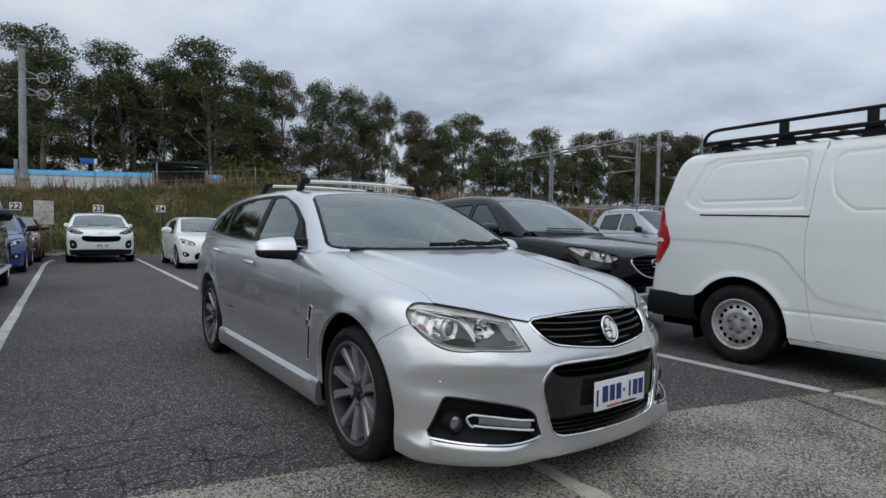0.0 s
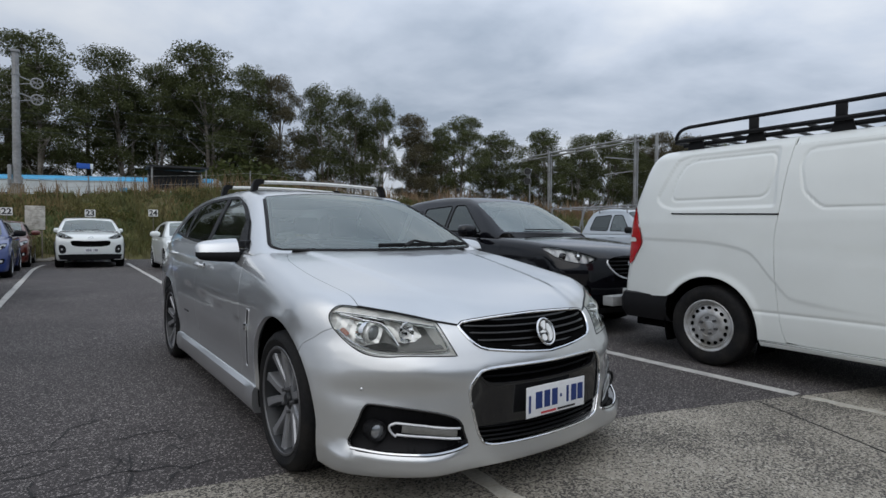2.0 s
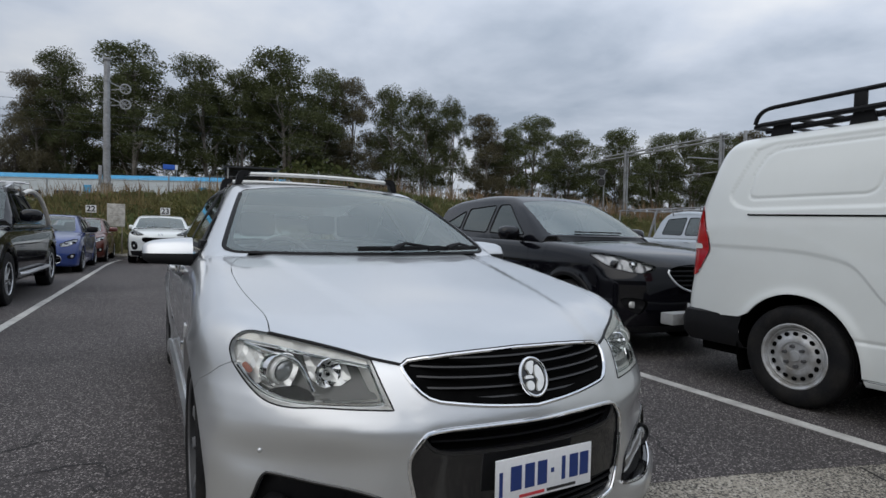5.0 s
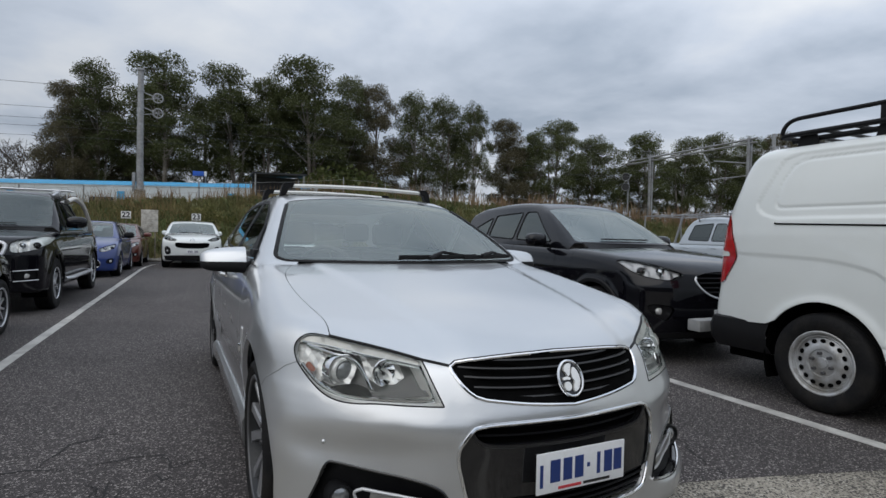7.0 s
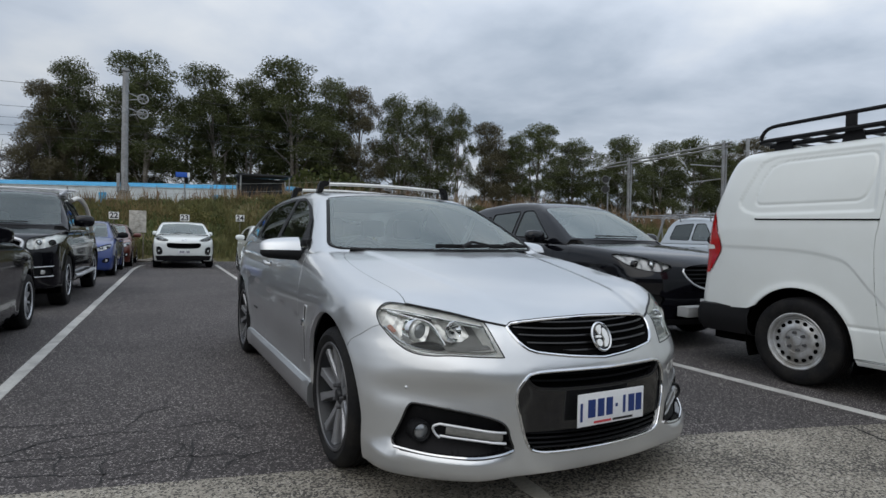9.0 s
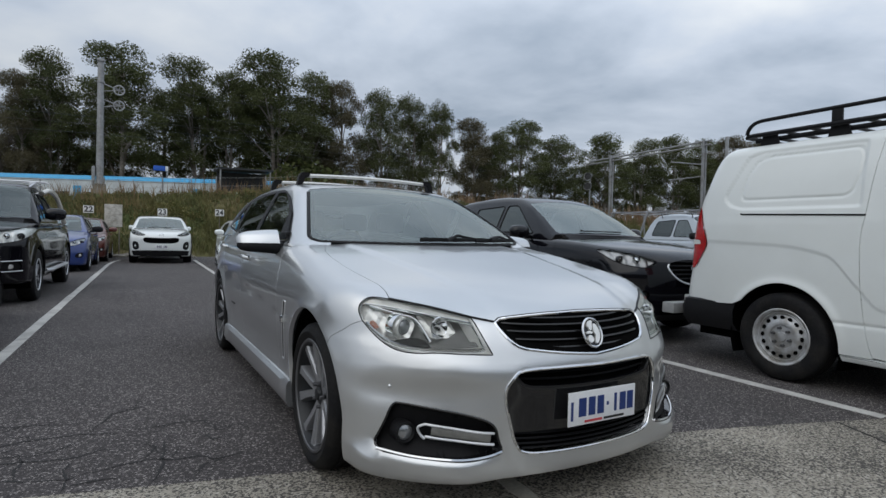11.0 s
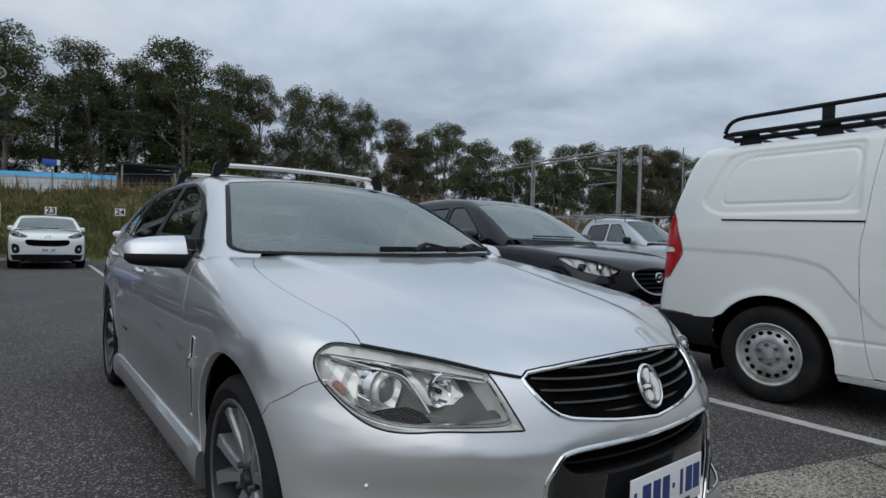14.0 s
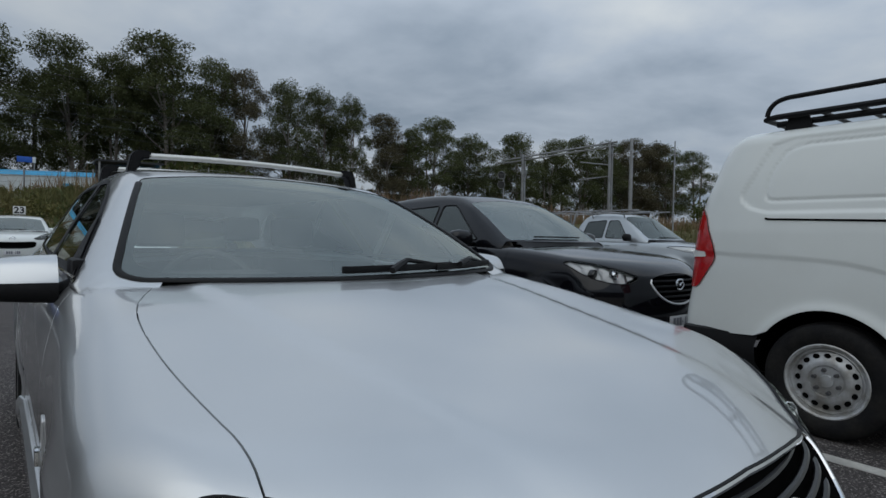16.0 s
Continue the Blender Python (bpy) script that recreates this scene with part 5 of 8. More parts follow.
# head lamps and fog lamps
for mir in (False, True):
    s = -1 if mir else 1
    mm = Matrix.Diagonal((s, 1, 1, 1))
    lens = skin("headlight", low, FRONT, FRONT.flat(lamp_loop), GLASS_LAMP, wagon, "clear headlight with a projector and chrome reflectors", mirror=mir, step=0.03, lift=0.001)
    lens.visible_shadow = False
    lo3 = lamp_loop * (s, 1, 1)
    part("lamp_seal", tube(moved(low, lo3, 0.0), 0.0026, 6, True), PLASTIC, lens)
    # the bowl behind the cover
    p = onto(low, FRONT, FRONT.flat(lamp_loop))
    back = p.copy()
    cen = np.array([-0.66, 0.0, 0.735])
    back[:, 1] += 0.10
    back[:, 0] = cen[0] + (back[:, 0] - cen[0]) * 0.86
    back[:, 2] = cen[2] + (back[:, 2] - cen[2]) * 0.82
    c = len(p)
    vs = np.concatenate([p, back]) * (s, 1, 1)
    mesh_object("lamp_housing", vs, [(i, (i + 1) % c, c + (i + 1) % c, c + i) for i in range(c)], LAMP_SILVER, lens)
    pb, fb, nb_ = sheet(low, FRONT, FRONT.flat(lamp_loop), step=0.03)
    pb = pb + (0, 0.098, 0)
    pb[:, 0] = cen[0] + (pb[:, 0] - cen[0]) * 0.87
    pb[:, 2] = cen[2] + (pb[:, 2] - cen[2]) * 0.83
    mesh_object("lamp_backing", pb * (s, 1, 1), fb, LAMP_GREY, lens, "smoked grey floor of the lamp")

    def lamp_at(x, z, sink):
        """Set behind the cover with the turned axis pointing inwards."""
        q = onto(low, FRONT, [(x, z)])[0]
        return Matrix.Translation((s * q[0], q[1] + sink, q[2])) @ Matrix.Rotation(radians(90 + 14 * s), 4, "Z")

    def lamp_sheet(name, pts, sink, mat, label="", wave=0.0, r=0.008):
        pa, fa, na = sheet(low, FRONT, dense(rounded(pts, r), 0.015), step=0.018)
        pa = pa + np.stack([0 * pa[:, 0], sink + wave * np.sin(pa[:, 0] * 170) * np.cos(pa[:, 2] * 90), 0 * pa[:, 0]], 1)
        mesh_object(name, pa * (s, 1, 1), fa if not mir else fa[:, ::-1], mat, lens, label, smooth=not wave)

    def lamp_strip(name, pts, rad, sink, mat, label="", flat=1.6):
        bl = onto(low, FRONT, dense(chaikin(pts, 2), 0.02, False)) * (s, 1, 1) + (0, sink, 0)
        part(name, tube(bl, rad, 6, flat=flat), mat, lens, label)
    bm = lathe([(0.033, 0.006), (0.036, -0.003), (0.042, -0.001), (0.045, 0.010), (0.046, 0.05)], 32)
    bmesh.ops.transform(bm, matrix=lamp_at(-0.710, 0.723, 0.045), verts=list(bm.verts))
    part("projector_ring", bm, LAMP_SILVER, lens, "chrome projector ring")
    bm = lathe([(0.049, 0.03), (0.053, 0.012), (0.056, 0.012), (0.061, 0.05)], 32)
    bmesh.ops.transform(bm, matrix=lamp_at(-0.710, 0.723, 0.045), verts=list(bm.verts))
    part("projector_shroud", bm, CHROME, lens, "ribbed chrome shroud")
    bm = bmesh.new()
    bmesh.ops.create_uvsphere(bm, u_segments=24, v_segments=12, radius=0.034)
    bmesh.ops.transform(bm, matrix=lamp_at(-0.710, 0.723, 0.056) @ Matrix.Diagonal((0.6, 1, 1, 1)), verts=list(bm.verts))
    part("projector_lens", bm, LAMP_BALL, lens, "glassy grey projector lens")
    bm = lathe([(0.006, 0.046), (0.020, 0.038), (0.034, 0.020), (0.044, 0.0), (0.047, 0.002)], 13)
    bmesh.ops.transform(bm, matrix=lamp_at(-0.598, 0.727, 0.035), verts=list(bm.verts))
    part("high_beam_bowl", bm, CHROME, lens, "faceted chrome high beam bowl", smooth=0)
    part("high_beam_bulb", tube([(s * -0.597, onto(low, FRONT, [(-0.597, 0.722)])[0][1] + 0.075, 0.722), (s * -0.598, onto(low, FRONT, [(-0.597, 0.722)])[0][1] + 0.045, 0.722)], 0.007, 8), GLOSSB, lens)
    lamp_sheet("lamp_reflector", [(-0.812, 0.796), (-0.727, 0.772), (-0.682, 0.760), (-0.668, 0.735), (-0.70, 0.675), (-0.75, 0.668), (-0.80, 0.700)], 0.062, LAMP_SILVER, "ribbed silver reflector round the projector", 0.005)
    lamp_sheet("high_beam_reflector", [(-0.652, 0.770), (-0.575, 0.757), (-0.535, 0.742), (-0.528, 0.705), (-0.56, 0.684), (-0.615, 0.682), (-0.640, 0.700)], 0.078, LAMP_SILVER, "silver reflector round the high beam", 0.006)
    lamp_sheet("lamp_bezel", [(-0.778, 0.659), (-0.750, 0.677), (-0.715, 0.686), (-0.685, 0.690), (-0.655, 0.678), (-0.64, 0.653), (-0.70, 0.648), (-0.755, 0.649)], 0.030, LAMP_BLACK, "black bezel under the projector")
    lamp_sheet("lamp_foot", [(-0.65, 0.668), (-0.56, 0.672), (-0.485, 0.680), (-0.474, 0.660), (-0.56, 0.653), (-0.645, 0.652)], 0.034, LAMP_GREY, "smoked grey lower bezel")
    lamp_sheet("lamp_shelf", [(-0.842, 0.805), (-0.80, 0.826), (-0.74, 0.824), (-0.60, 0.795), (-0.492, 0.764), (-0.492, 0.752), (-0.62, 0.775), (-0.72, 0.795), (-0.80, 0.802)], 0.016, LAMP_HAZE, "hazed strip along the top of the lamp")
    lamp_sheet("turn_reflector", [(-0.846, 0.795), (-0.808, 0.798), (-0.768, 0.788), (-0.752, 0.70), (-0.785, 0.682), (-0.835, 0.735)], 0.045, LAMP_SILVER, "faceted silver indicator reflector", 0.010)
    lamp_sheet("side_marker", [(-0.826, 0.735), (-0.806, 0.712), (-0.795, 0.722), (-0.812, 0.748)], 0.022, AMBER, "amber side marker")
    lamp_strip("lamp_brow", [(-0.825, 0.806), (-0.74, 0.797), (-0.62, 0.772), (-0.492, 0.748)], 0.0035, 0.018, CHROME, flat=1.8)
    lamp_strip("lamp_brow", [(-0.812, 0.797), (-0.727, 0.770), (-0.682, 0.762), (-0.664, 0.731), (-0.646, 0.676)], 0.0045, 0.024, CHROME, flat=1.8)
    lamp_strip("lamp_brow", [(-0.835, 0.735), (-0.79, 0.672), (-0.72, 0.650), (-0.62, 0.648), (-0.47, 0.647), (-0.468, 0.67), (-0.488, 0.752)], 0.0055, 0.014, CHROME, flat=1.8)
    # fog lamp recess
    fl = onto(low, FRONT, FRONT.flat(fog_loop))
    bk = fl + (0, 0.05, 0)
    bk[:, 0] = -0.59 + (bk[:, 0] + 0.59) * 0.93
    c = len(fl)
    vs = np.concatenate([fl, bk]) * (s, 1, 1)
    fogs = mesh_object("fog_lamp_surround", vs, [(i, (i + 1) % c, c + (i + 1) % c, c + i) for i in range(c)], GLOSSB, wagon, "gloss black fog lamp surround with chrome strips", smooth=False)
    pb, fb, nb_ = sheet(low, FRONT, FRONT.flat(fog_loop), step=0.03)
    mesh_object("fog_backing", (pb + (0, 0.045, 0)) * (s, 1, 1), fb, GRILLE, fogs)
    part("edge_trim", tube(moved(low, fog_loop * (s, 1, 1), 0.0), 0.005, 6, True), GLOSSB, fogs)
    ft = fr((-0.84, 0.272), (-0.755, 0.259), (-0.66, 0.254), (-0.565, 0.252), (-0.475, 0.259), (-0.43, 0.276)) * (s, 1, 1)
    part("chrome_strip", tube(ft + (0, -0.002, 0), 0.0055, 6, flat=1.3), CHROME, fogs, "chrome strip under the fog lamp")
    for za, zb in ((0.364, 0.344), (0.317, 0.302)):
        ft = fr((-0.685, za + 0.008), (-0.63, za), (-0.525, zb + 0.004), (-0.455, zb), n=1) * (s, 1, 1)
        part("chrome_strip", tube(ft + (0, 0.006, 0), 0.0045, 6, flat=1.2), ALLOY, fogs, "satin daytime lamp strip")
    ft = fr((-0.66, 0.347), (-0.575, 0.335), (-0.465, 0.324), n=1) * (s, 1, 1)
    part("daytime_lamp", tube(ft + (0, 0.016, 0), 0.013, 8, flat=1.5), LAMP_FLOOR, fogs, "clear grey daytime lamp bar")
    ft = fr((-0.685, 0.372), (-0.712, 0.36), (-0.70, 0.33), (-0.685, 0.317), n=2) * (s, 1, 1)
    part("chrome_strip", tube(ft + (0, 0.006, 0), 0.0045, 6, flat=1.2), ALLOY, fogs)
    q = onto(low, FRONT, [(-0.745, 0.335)])[0]
    LM = Matrix.Translation((s * q[0], q[1] + 0.03, q[2])) @ Matrix.Rotation(radians(90), 4, "Z")
    bm = lathe([(0.0, -0.012), (0.022, -0.014), (0.030, -0.02), (0.036, -0.03), (0.042, -0.028), (0.044, 0.03)], 28)
    bmesh.ops.transform(bm, matrix=LM, verts=list(bm.verts))
    part("fog_lamp", bm, PLASTIC, fogs, "round fog lamp")
    bm = lathe([(0.0, -0.030), (0.018, -0.028), (0.030, -0.020)], 24)
    bmesh.ops.transform(bm, matrix=LM, verts=list(bm.verts))
    part("fog_lens", bm, LAMP_BALL, fogs, "glassy fog lamp lens")
    q = onto(low, FRONT, [(-0.790, 0.506)])[0]
    bm = bmesh.new()
    bmesh.ops.create_uvsphere(bm, u_segments=12, v_segments=8, radius=0.0075)
    bmesh.ops.transform(bm, matrix=Matrix.Translation((s * q[0], q[1], q[2])), verts=list(bm.verts))
    part("parking_sensor", bm, SILVER, wagon)
    # wing vent
    vl = onto(low, SIDE, dense(rounded([(1.395, 0.722), (1.445, 0.722), (1.475, 0.56), (1.54, 0.385), (1.50, 0.382), (1.435, 0.55)], 0.012), 0.02)) * (s, 1, 1)
    vent = part("wing_vent", tube(vl + (-s * 0.001, 0, 0), 0.0035, 6, True), ALLOY, wagon, "slim wing vent with a chrome edge")
    pv, fv, nv = sheet(low, SIDE, dense(rounded([(1.395, 0.722), (1.445, 0.722), (1.475, 0.56), (1.54, 0.385), (1.50, 0.382), (1.435, 0.55)], 0.012), 0.02), step=0.02, lift=0.001)
    mesh_object("vent_insert", pv * (s, 1, 1), fv if not mir else fv[:, ::-1], PLASTIC, vent)
    part("vent_emblem", box((s * -0.945 - 0.008, 1.42, 0.60), (s * -0.945 + 0.008, 1.46, 0.64), 0.004), CHROME, vent)
    # side mirror
    M = Matrix.Translation((-0.985, 1.85, 1.038))
    bm = bmesh.new()
    rings_m = []
    for u in np.linspace(0, 1, 15):
        k = 1.0 if u < 0.72 else math.sqrt(max(0.0, 1 - ((u - 0.72) / 0.28) ** 2)) * 0.97 + 0.03
        zt_, zb_ = 0.062 - 0.022 * u * u, -0.058 + 0.014 * u
        zm, hz, hy = (zt_ + zb_) / 2 - 0.004, 1.25 * (zt_ - zb_) / 2 * (0.55 + 0.45 * k), 0.062 * (1 - 0.25 * u) * k
        ring_m = []
        for t_ in np.linspace(0, math.tau, 24, endpoint=False):
            cy, sz = math.cos(t_), math.sin(t_)
            ring_m.append(bm.verts.new((0.105 - 0.235 * u, -0.012 + 0.03 * u * u + hy * math.copysign(abs(cy) ** 0.6, cy), zm + hz * math.copysign(abs(sz) ** 0.62, sz))))
            ring_m[-1].co.y += 0.55 * max(0.0, ring_m[-1].co.z + 0.022)
        rings_m.append(ring_m)
    for ra, rb_ in zip(rings_m[:-1], rings_m[1:]):
        for i in range(24):
            bm.faces.new((ra[i], ra[(i + 1) % 24], rb_[(i + 1) % 24], rb_[i]))
    bm.faces.new(rings_m[0])
    bm.faces.new(rings_m[-1][::-1])
    lower = bm.copy()
    bmesh.ops.bisect_plane(bm, geom=list(bm.verts) + list(bm.edges) + list(bm.faces), plane_co=(0, 0, -0.010), plane_no=(0.0, 0, 1), clear_inner=True)
    bmesh.ops.bisect_plane(lower, geom=list(lower.verts) + list(lower.edges) + list(lower.faces), plane_co=(0, 0, -0.011), plane_no=(0.0, 0, 1), clear_outer=True)
    for b_ in (bm, lower):
        bmesh.ops.transform(b_, matrix=mm @ M, verts=list(b_.verts))
    mirror_ = part("side_mirror", bm, SILVER, wagon, "side mirror with a silver cap on a black foot")
    part("mirror_shell", lower, PLASTIC, mirror_)
    part("mirror_glass", box((-0.085, 0.055, -0.05), (0.10, 0.060, 0.05), 0.01, mm @ M), CHROME, mirror_)
    bm = tube([(-0.97, 1.84, 1.0), (-0.90, 1.85, 0.998), (-0.86, 1.85, 1.0), (-0.82, 1.85, 1.01)], [0.024, 0.028, 0.036, 0.05], 10, flat=0.8)
    add_box(bm, (-0.85, 1.76, 0.99), (-0.80, 1.92, 1.10), 0.012)
    bmesh.ops.transform(bm, matrix=mm, verts=list(bm.verts))
    part("mirror_foot", bm, PLASTIC, mirror_)
    ps, fs_, ns_ = sheet(cab, SIDE, dense(rounded([(1.70, 1.035), (1.96, 1.050), (2.09, 1.25), (2.0, 1.22)], 0.012), 0.02), step=0.03, lift=0.008, rim=0.01)
    mesh_object("mirror_sail", ps * (s, 1, 1), fs_ if not mir else fs_[:, ::-1], PLASTIC, mirror_, "black corner panel of the door window")
    xo = abs(float(onto(low, SIDE, [(3.13, 0.515)])[0][0]))
    part("door_script", box((-s * xo - 0.003, 3.06, 0.508), (-s * xo + 0.003, 3.20, 0.522)), ALLOY_DARK, wagon, "small dark script as a plain bar")

# roof racks
for y in (2.56, 3.44):
    zt = float(onto(cab, ABOVE, [(0, y)])[0][2])
    xs = np.linspace(-0.53, 0.53, 20)
    rack = part("roof_rack", tube([(x, y, zt + 0.060 - 0.05 * x * x) for x in xs], 0.030, 8, flat=0.45), BAR_SILVER, wagon, "silver aluminium roof rack bar with black feet")
    for s in (-1, 1):
        zr = float(onto(cab, ABOVE, [(0.545, y)])[0][2])
        prof = [(0.570, zr - 0.022), (0.582, zr - 0.016), (0.566, zt + 0.045), (0.545, zt + 0.070), (0.485, zt + 0.068), (0.485, zt + 0.036), (0.522, zt + 0.030), (0.535, zr + 0.006)]
        bm = prism([(s * a, b) for a, b in prof], 0.065, Matrix.Translation((0, y - 0.033, 0)), 0.006)
        part("rack_foot", bm, PLASTIC, rack, "black plastic rack foot")
# floor pan closes the underside
part("floor_pan", box((-0.70, 0.25, 0.19), (0.70, 4.7, 0.22)), DARK, wagon)
part("engine_bay", box((-0.60, 0.25, 0.22), (0.60, 1.34, 0.64)), DARK, wagon)

# ---- white delivery van ----
VAN = pose(5.79, 0, 0)
van = thing("delivery_van", VAN, "white delivery van with a black tube roof rack and steel wheels", "van")


def outline_depth(y, z, poly):
    """How far points lie inside (minus) or outside (plus) an outline."""
    d = np.full(np.shape(y), 1e9)
    ins = np.zeros(np.shape(y), bool)
    n = len(poly)
    for i in range(n):
        (ax, ay), (bx, by) = poly[i], poly[(i + 1) % n]
        ex, ey = bx - ax, by - ay
        t = np.clip(((y - ax) * ex + (z - ay) * ey) / (ex * ex + ey * ey), 0, 1)
        d = np.minimum(d, np.hypot(y - ax - t * ex, z - ay - t * ey))
        if ay != by:
            ins ^= ((ay > z) != (by > z)) & (y < (bx - ax) * (z - ay) / (by - ay) + ax)
    return np.where(ins, -d, d)


_vflank = curve((0.2, -0.05), (0.30, -0.02), (0.45, -0.004), (0.7, 0.0), (1.0, 0.0), (1.25, -0.004), (1.34, -0.012), (1.6, -0.045), (1.85, -0.10), (1.95, -0.13))
_vback = curve((0.25, 3.57), (0.35, 3.60), (0.60, 3.60), (0.90, 3.56), (1.10, 3.545), (1.45, 3.485), (1.62, 3.42), (1.80, 3.35), (1.95, 3.24), (2.03, 3.09))
_vcrease = curve((-2.0, 0.60), (1.3, 0.60), (1.9, 0.66), (2.04, 0.80), (2.26, 1.028), (2.6, 1.092), (3.0, 1.11), (3.5, 1.125))
EMB_OUT = rounded([(3.14, 1.50), (2.95, 1.865), (2.84, 1.897), (2.03, 1.890), (2.03, 1.37), (2.96, 1.372), (3.09, 1.42)], 0.05, 3)
EMB_IN = rounded([(2.96, 1.50), (2.93, 1.66), (2.85, 1.795), (2.76, 1.825), (2.09, 1.825), (2.06, 1.76), (2.07, 1.64), (2.11, 1.50), (2.16, 1.465), (2.93, 1.468)], 0.04, 3)
EMB_DOOR = rounded([(1.88, 1.72), (1.83, 1.82), (0.98, 1.83), (0.88, 1.78), (0.88, 1.40), (0.95, 1.355), (1.71, 1.362), (1.84, 1.49)], 0.05, 3)


def van_f(x, y, z):
    ax = np.abs(x)
    bulge = -0.006 * (1 - step01(-0.026, 0.014, z - _vcrease(y))) * step01(1.2, 1.9, y)
    dent = 0.011 * (1 - step01(-0.036, 0.0, outline_depth(y, z, EMB_OUT))) + 0.006 * np.exp(-(outline_depth(y, z, EMB_IN) / 0.012) ** 2) + 0.006 * np.exp(-(outline_depth(y, z, EMB_DOOR) / 0.012) ** 2)
    r = np.hypot(y - 2.577, z - 0.355)
    flare = 0.012 * np.exp(-((r - 0.43) / 0.04) ** 2)
    shut = 0.006 * np.exp(-((z - 0.53) / 0.014) ** 2)
    side = ax - (0.952 + _vflank(z) + bulge - dent + flare - shut - 0.10 * step01(2.75, 3.65, y) ** 2 - 0.12 * step01(0.4, 1.75, -y))
    top = z - (1.986 - 0.07 * ax ** 2 - 0.75 * np.clip(-y - 0.15, 0, 3) ** 1.15 * 0.8)
    back = y - (_vback(z) - 0.10 * ax ** 2)
    front = (-1.70 + 0.25 * ax ** 2) - y
    f = smax(side, top * 0.97, 0.08)
    f = smax(f, back * 0.95, 0.095)
    f = smax(f, front, 0.12)
    return smax(f, 0.24 - z, 0.03)


vb = Ball((0, 2.0, 1.0), 1, 2.4)
vside = Along("-x", 0.0, 1.6)


def vs_(*pts, n=1):
    return onto(van_f, vside, dense(chaikin(pts, n), 0.03, False))


seam = vs_((1.945, 1.87), (1.985, 1.60), (2.01, 1.33), (2.04, 1.15), (2.03, 0.85), (2.014, 0.69), (1.975, 0.42), (1.94, 0.31))
va = np.linspace(0.0, math.pi, 34)
varch = np.stack([2.577 + 0.425 * np.cos(va), 0.33 + 0.455 * np.sin(va)], 1)
ring_top = onto(van_f, Along("z", 0.5, 2.0), np.stack([np.linspace(-0.84, 0.84, 40), np.full(40, 1.945)], 1))
rear_bot = []
for a in np.linspace(-1.085, 1.085, 40):
    rear_bot.append((1.0 * math.sin(a), 2.0 + 2.0 * math.cos(a), 0.60))
rear_bot = onto(van_f, vb, vb.flat(np.array(rear_bot)))
arch_on = onto(van_f, vside, dense(varch[varch[:, 1] > 0.30], 0.03, False))
arch_f = [p for p in arch_on if not (p[1] > 2.8 and p[2] < 0.60)]
arch_f = np.array(arch_f)  # from the back down to the front foot
side_low = vs_((2.15, 0.30), (1.94, 0.30), n=0)
body_loop = np.concatenate([ring_top, flip(seam), flip(side_low)[::-1], flip(arch_f)[::-1], rear_bot[::-1], arch_f, side_low, seam[::-1]])
tail_pts = [(-0.84, 3.39, 1.425), (-0.872, 3.35, 1.37), (-0.912, 3.288, 1.14), (-0.914, 3.297, 1.06), (-0.88, 3.42, 0.86), (-0.74, 3.53, 0.87), (-0.70, 3.53, 1.1), (-0.70, 3.48, 1.35), (-0.74, 3.45, 1.43)]
rev_on = onto(van_f, vb, dense(rounded(vb.flat(np.array([(-0.895, 3.355, 1.125), (-0.897, 3.355, 1.085), (-0.80, 3.50, 1.075), (-0.80, 3.50, 1.125)])), 0.006, 3), 0.02))
tail_on = onto(van_f, vb, dense(rounded(vb.flat(np.array(tail_pts)), 0.02, 3), 0.02))
vcuts = [vb.flat(tail_on), vb.flat(flip(tail_on))]
skin("rear_body", van_f, vb, vb.flat(body_loop), WHITE, van, "white rear body with pressed side panels", cut=vcuts, step=0.0105, gap=0.002, rim=0.02)
for mir in (False, True):
    skin("tail_light", van_f, vb, vb.flat(tail_on), REDLENS, van, "tall red tail light", mirror=mir, step=0.02, lift=0.008, rim=0.02)
    s = 1 if mir else -1
    skin("reverse_light", van_f, vb, vb.flat(rev_on), SIGN_W, van, "clear reversing lamp", mirror=mir, step=0.02, lift=0.013, rim=0.01)
    # sliding door, sill and front half
    door = np.concatenate([seam, vs_((1.94, 0.31), (1.80, 0.30), (0.76, 0.30), n=0), vs_((0.76, 0.30), (0.72, 1.1), (0.74, 1.87), n=0), vs_((0.74, 1.87), (1.945, 1.87), n=0)[:-1]])
    skin("side_door", van_f, vside, vside.flat(door), WHITE, van, "white panelled side door", mirror=mir, step=0.016, gap=0.003, rim=0.02)
    sill = vs_((2.14, 0.29), (2.13, 0.255), (0.70, 0.25), (0.70, 0.29), n=0)
    skin("sill", van_f, vside, vside.flat(sill), WHITE, van, mirror=mir, step=0.03, lift=0.004, rim=0.04)
    # the rail slot is not cut: a near-black tube gives its shade
    rail = vs_((2.945, 1.352), (2.93, 1.347), (2.012, 1.322), n=0)
    part("door_slot_shade", tube(moved(van_f, rail * (-s, 1, 1), 0.001), 0.009, 6, flat=0.8), DARK, van, "dark tube for the shaded rail slot of the sliding door")
    bm = lathe([(0.43, -0.004), (0.44, 0.32), (0.05, 0.33)], 36, -math.pi * 0.62, math.pi * 0.62)
    bmesh.ops.transform(bm, matrix=Matrix.Diagonal((-s, 1, 1, 1)) @ Matrix.Translation((-0.925, 2.577, 0.33)) @ Matrix.Diagonal((1, 1, 1.075, 1)), verts=list(bm.verts))
    part("arch_liner", bm, DARK, van, "black wheel arch liner")
    wheel(van, (s * (0.945 - 0.110), 2.577, 0.354), s, 0.354, 0.215, 0.219, "steel")
    wheel(van, (s * (0.945 - 0.110), -0.62, 0.354), s, 0.354, 0.215, 0.219, "steel")
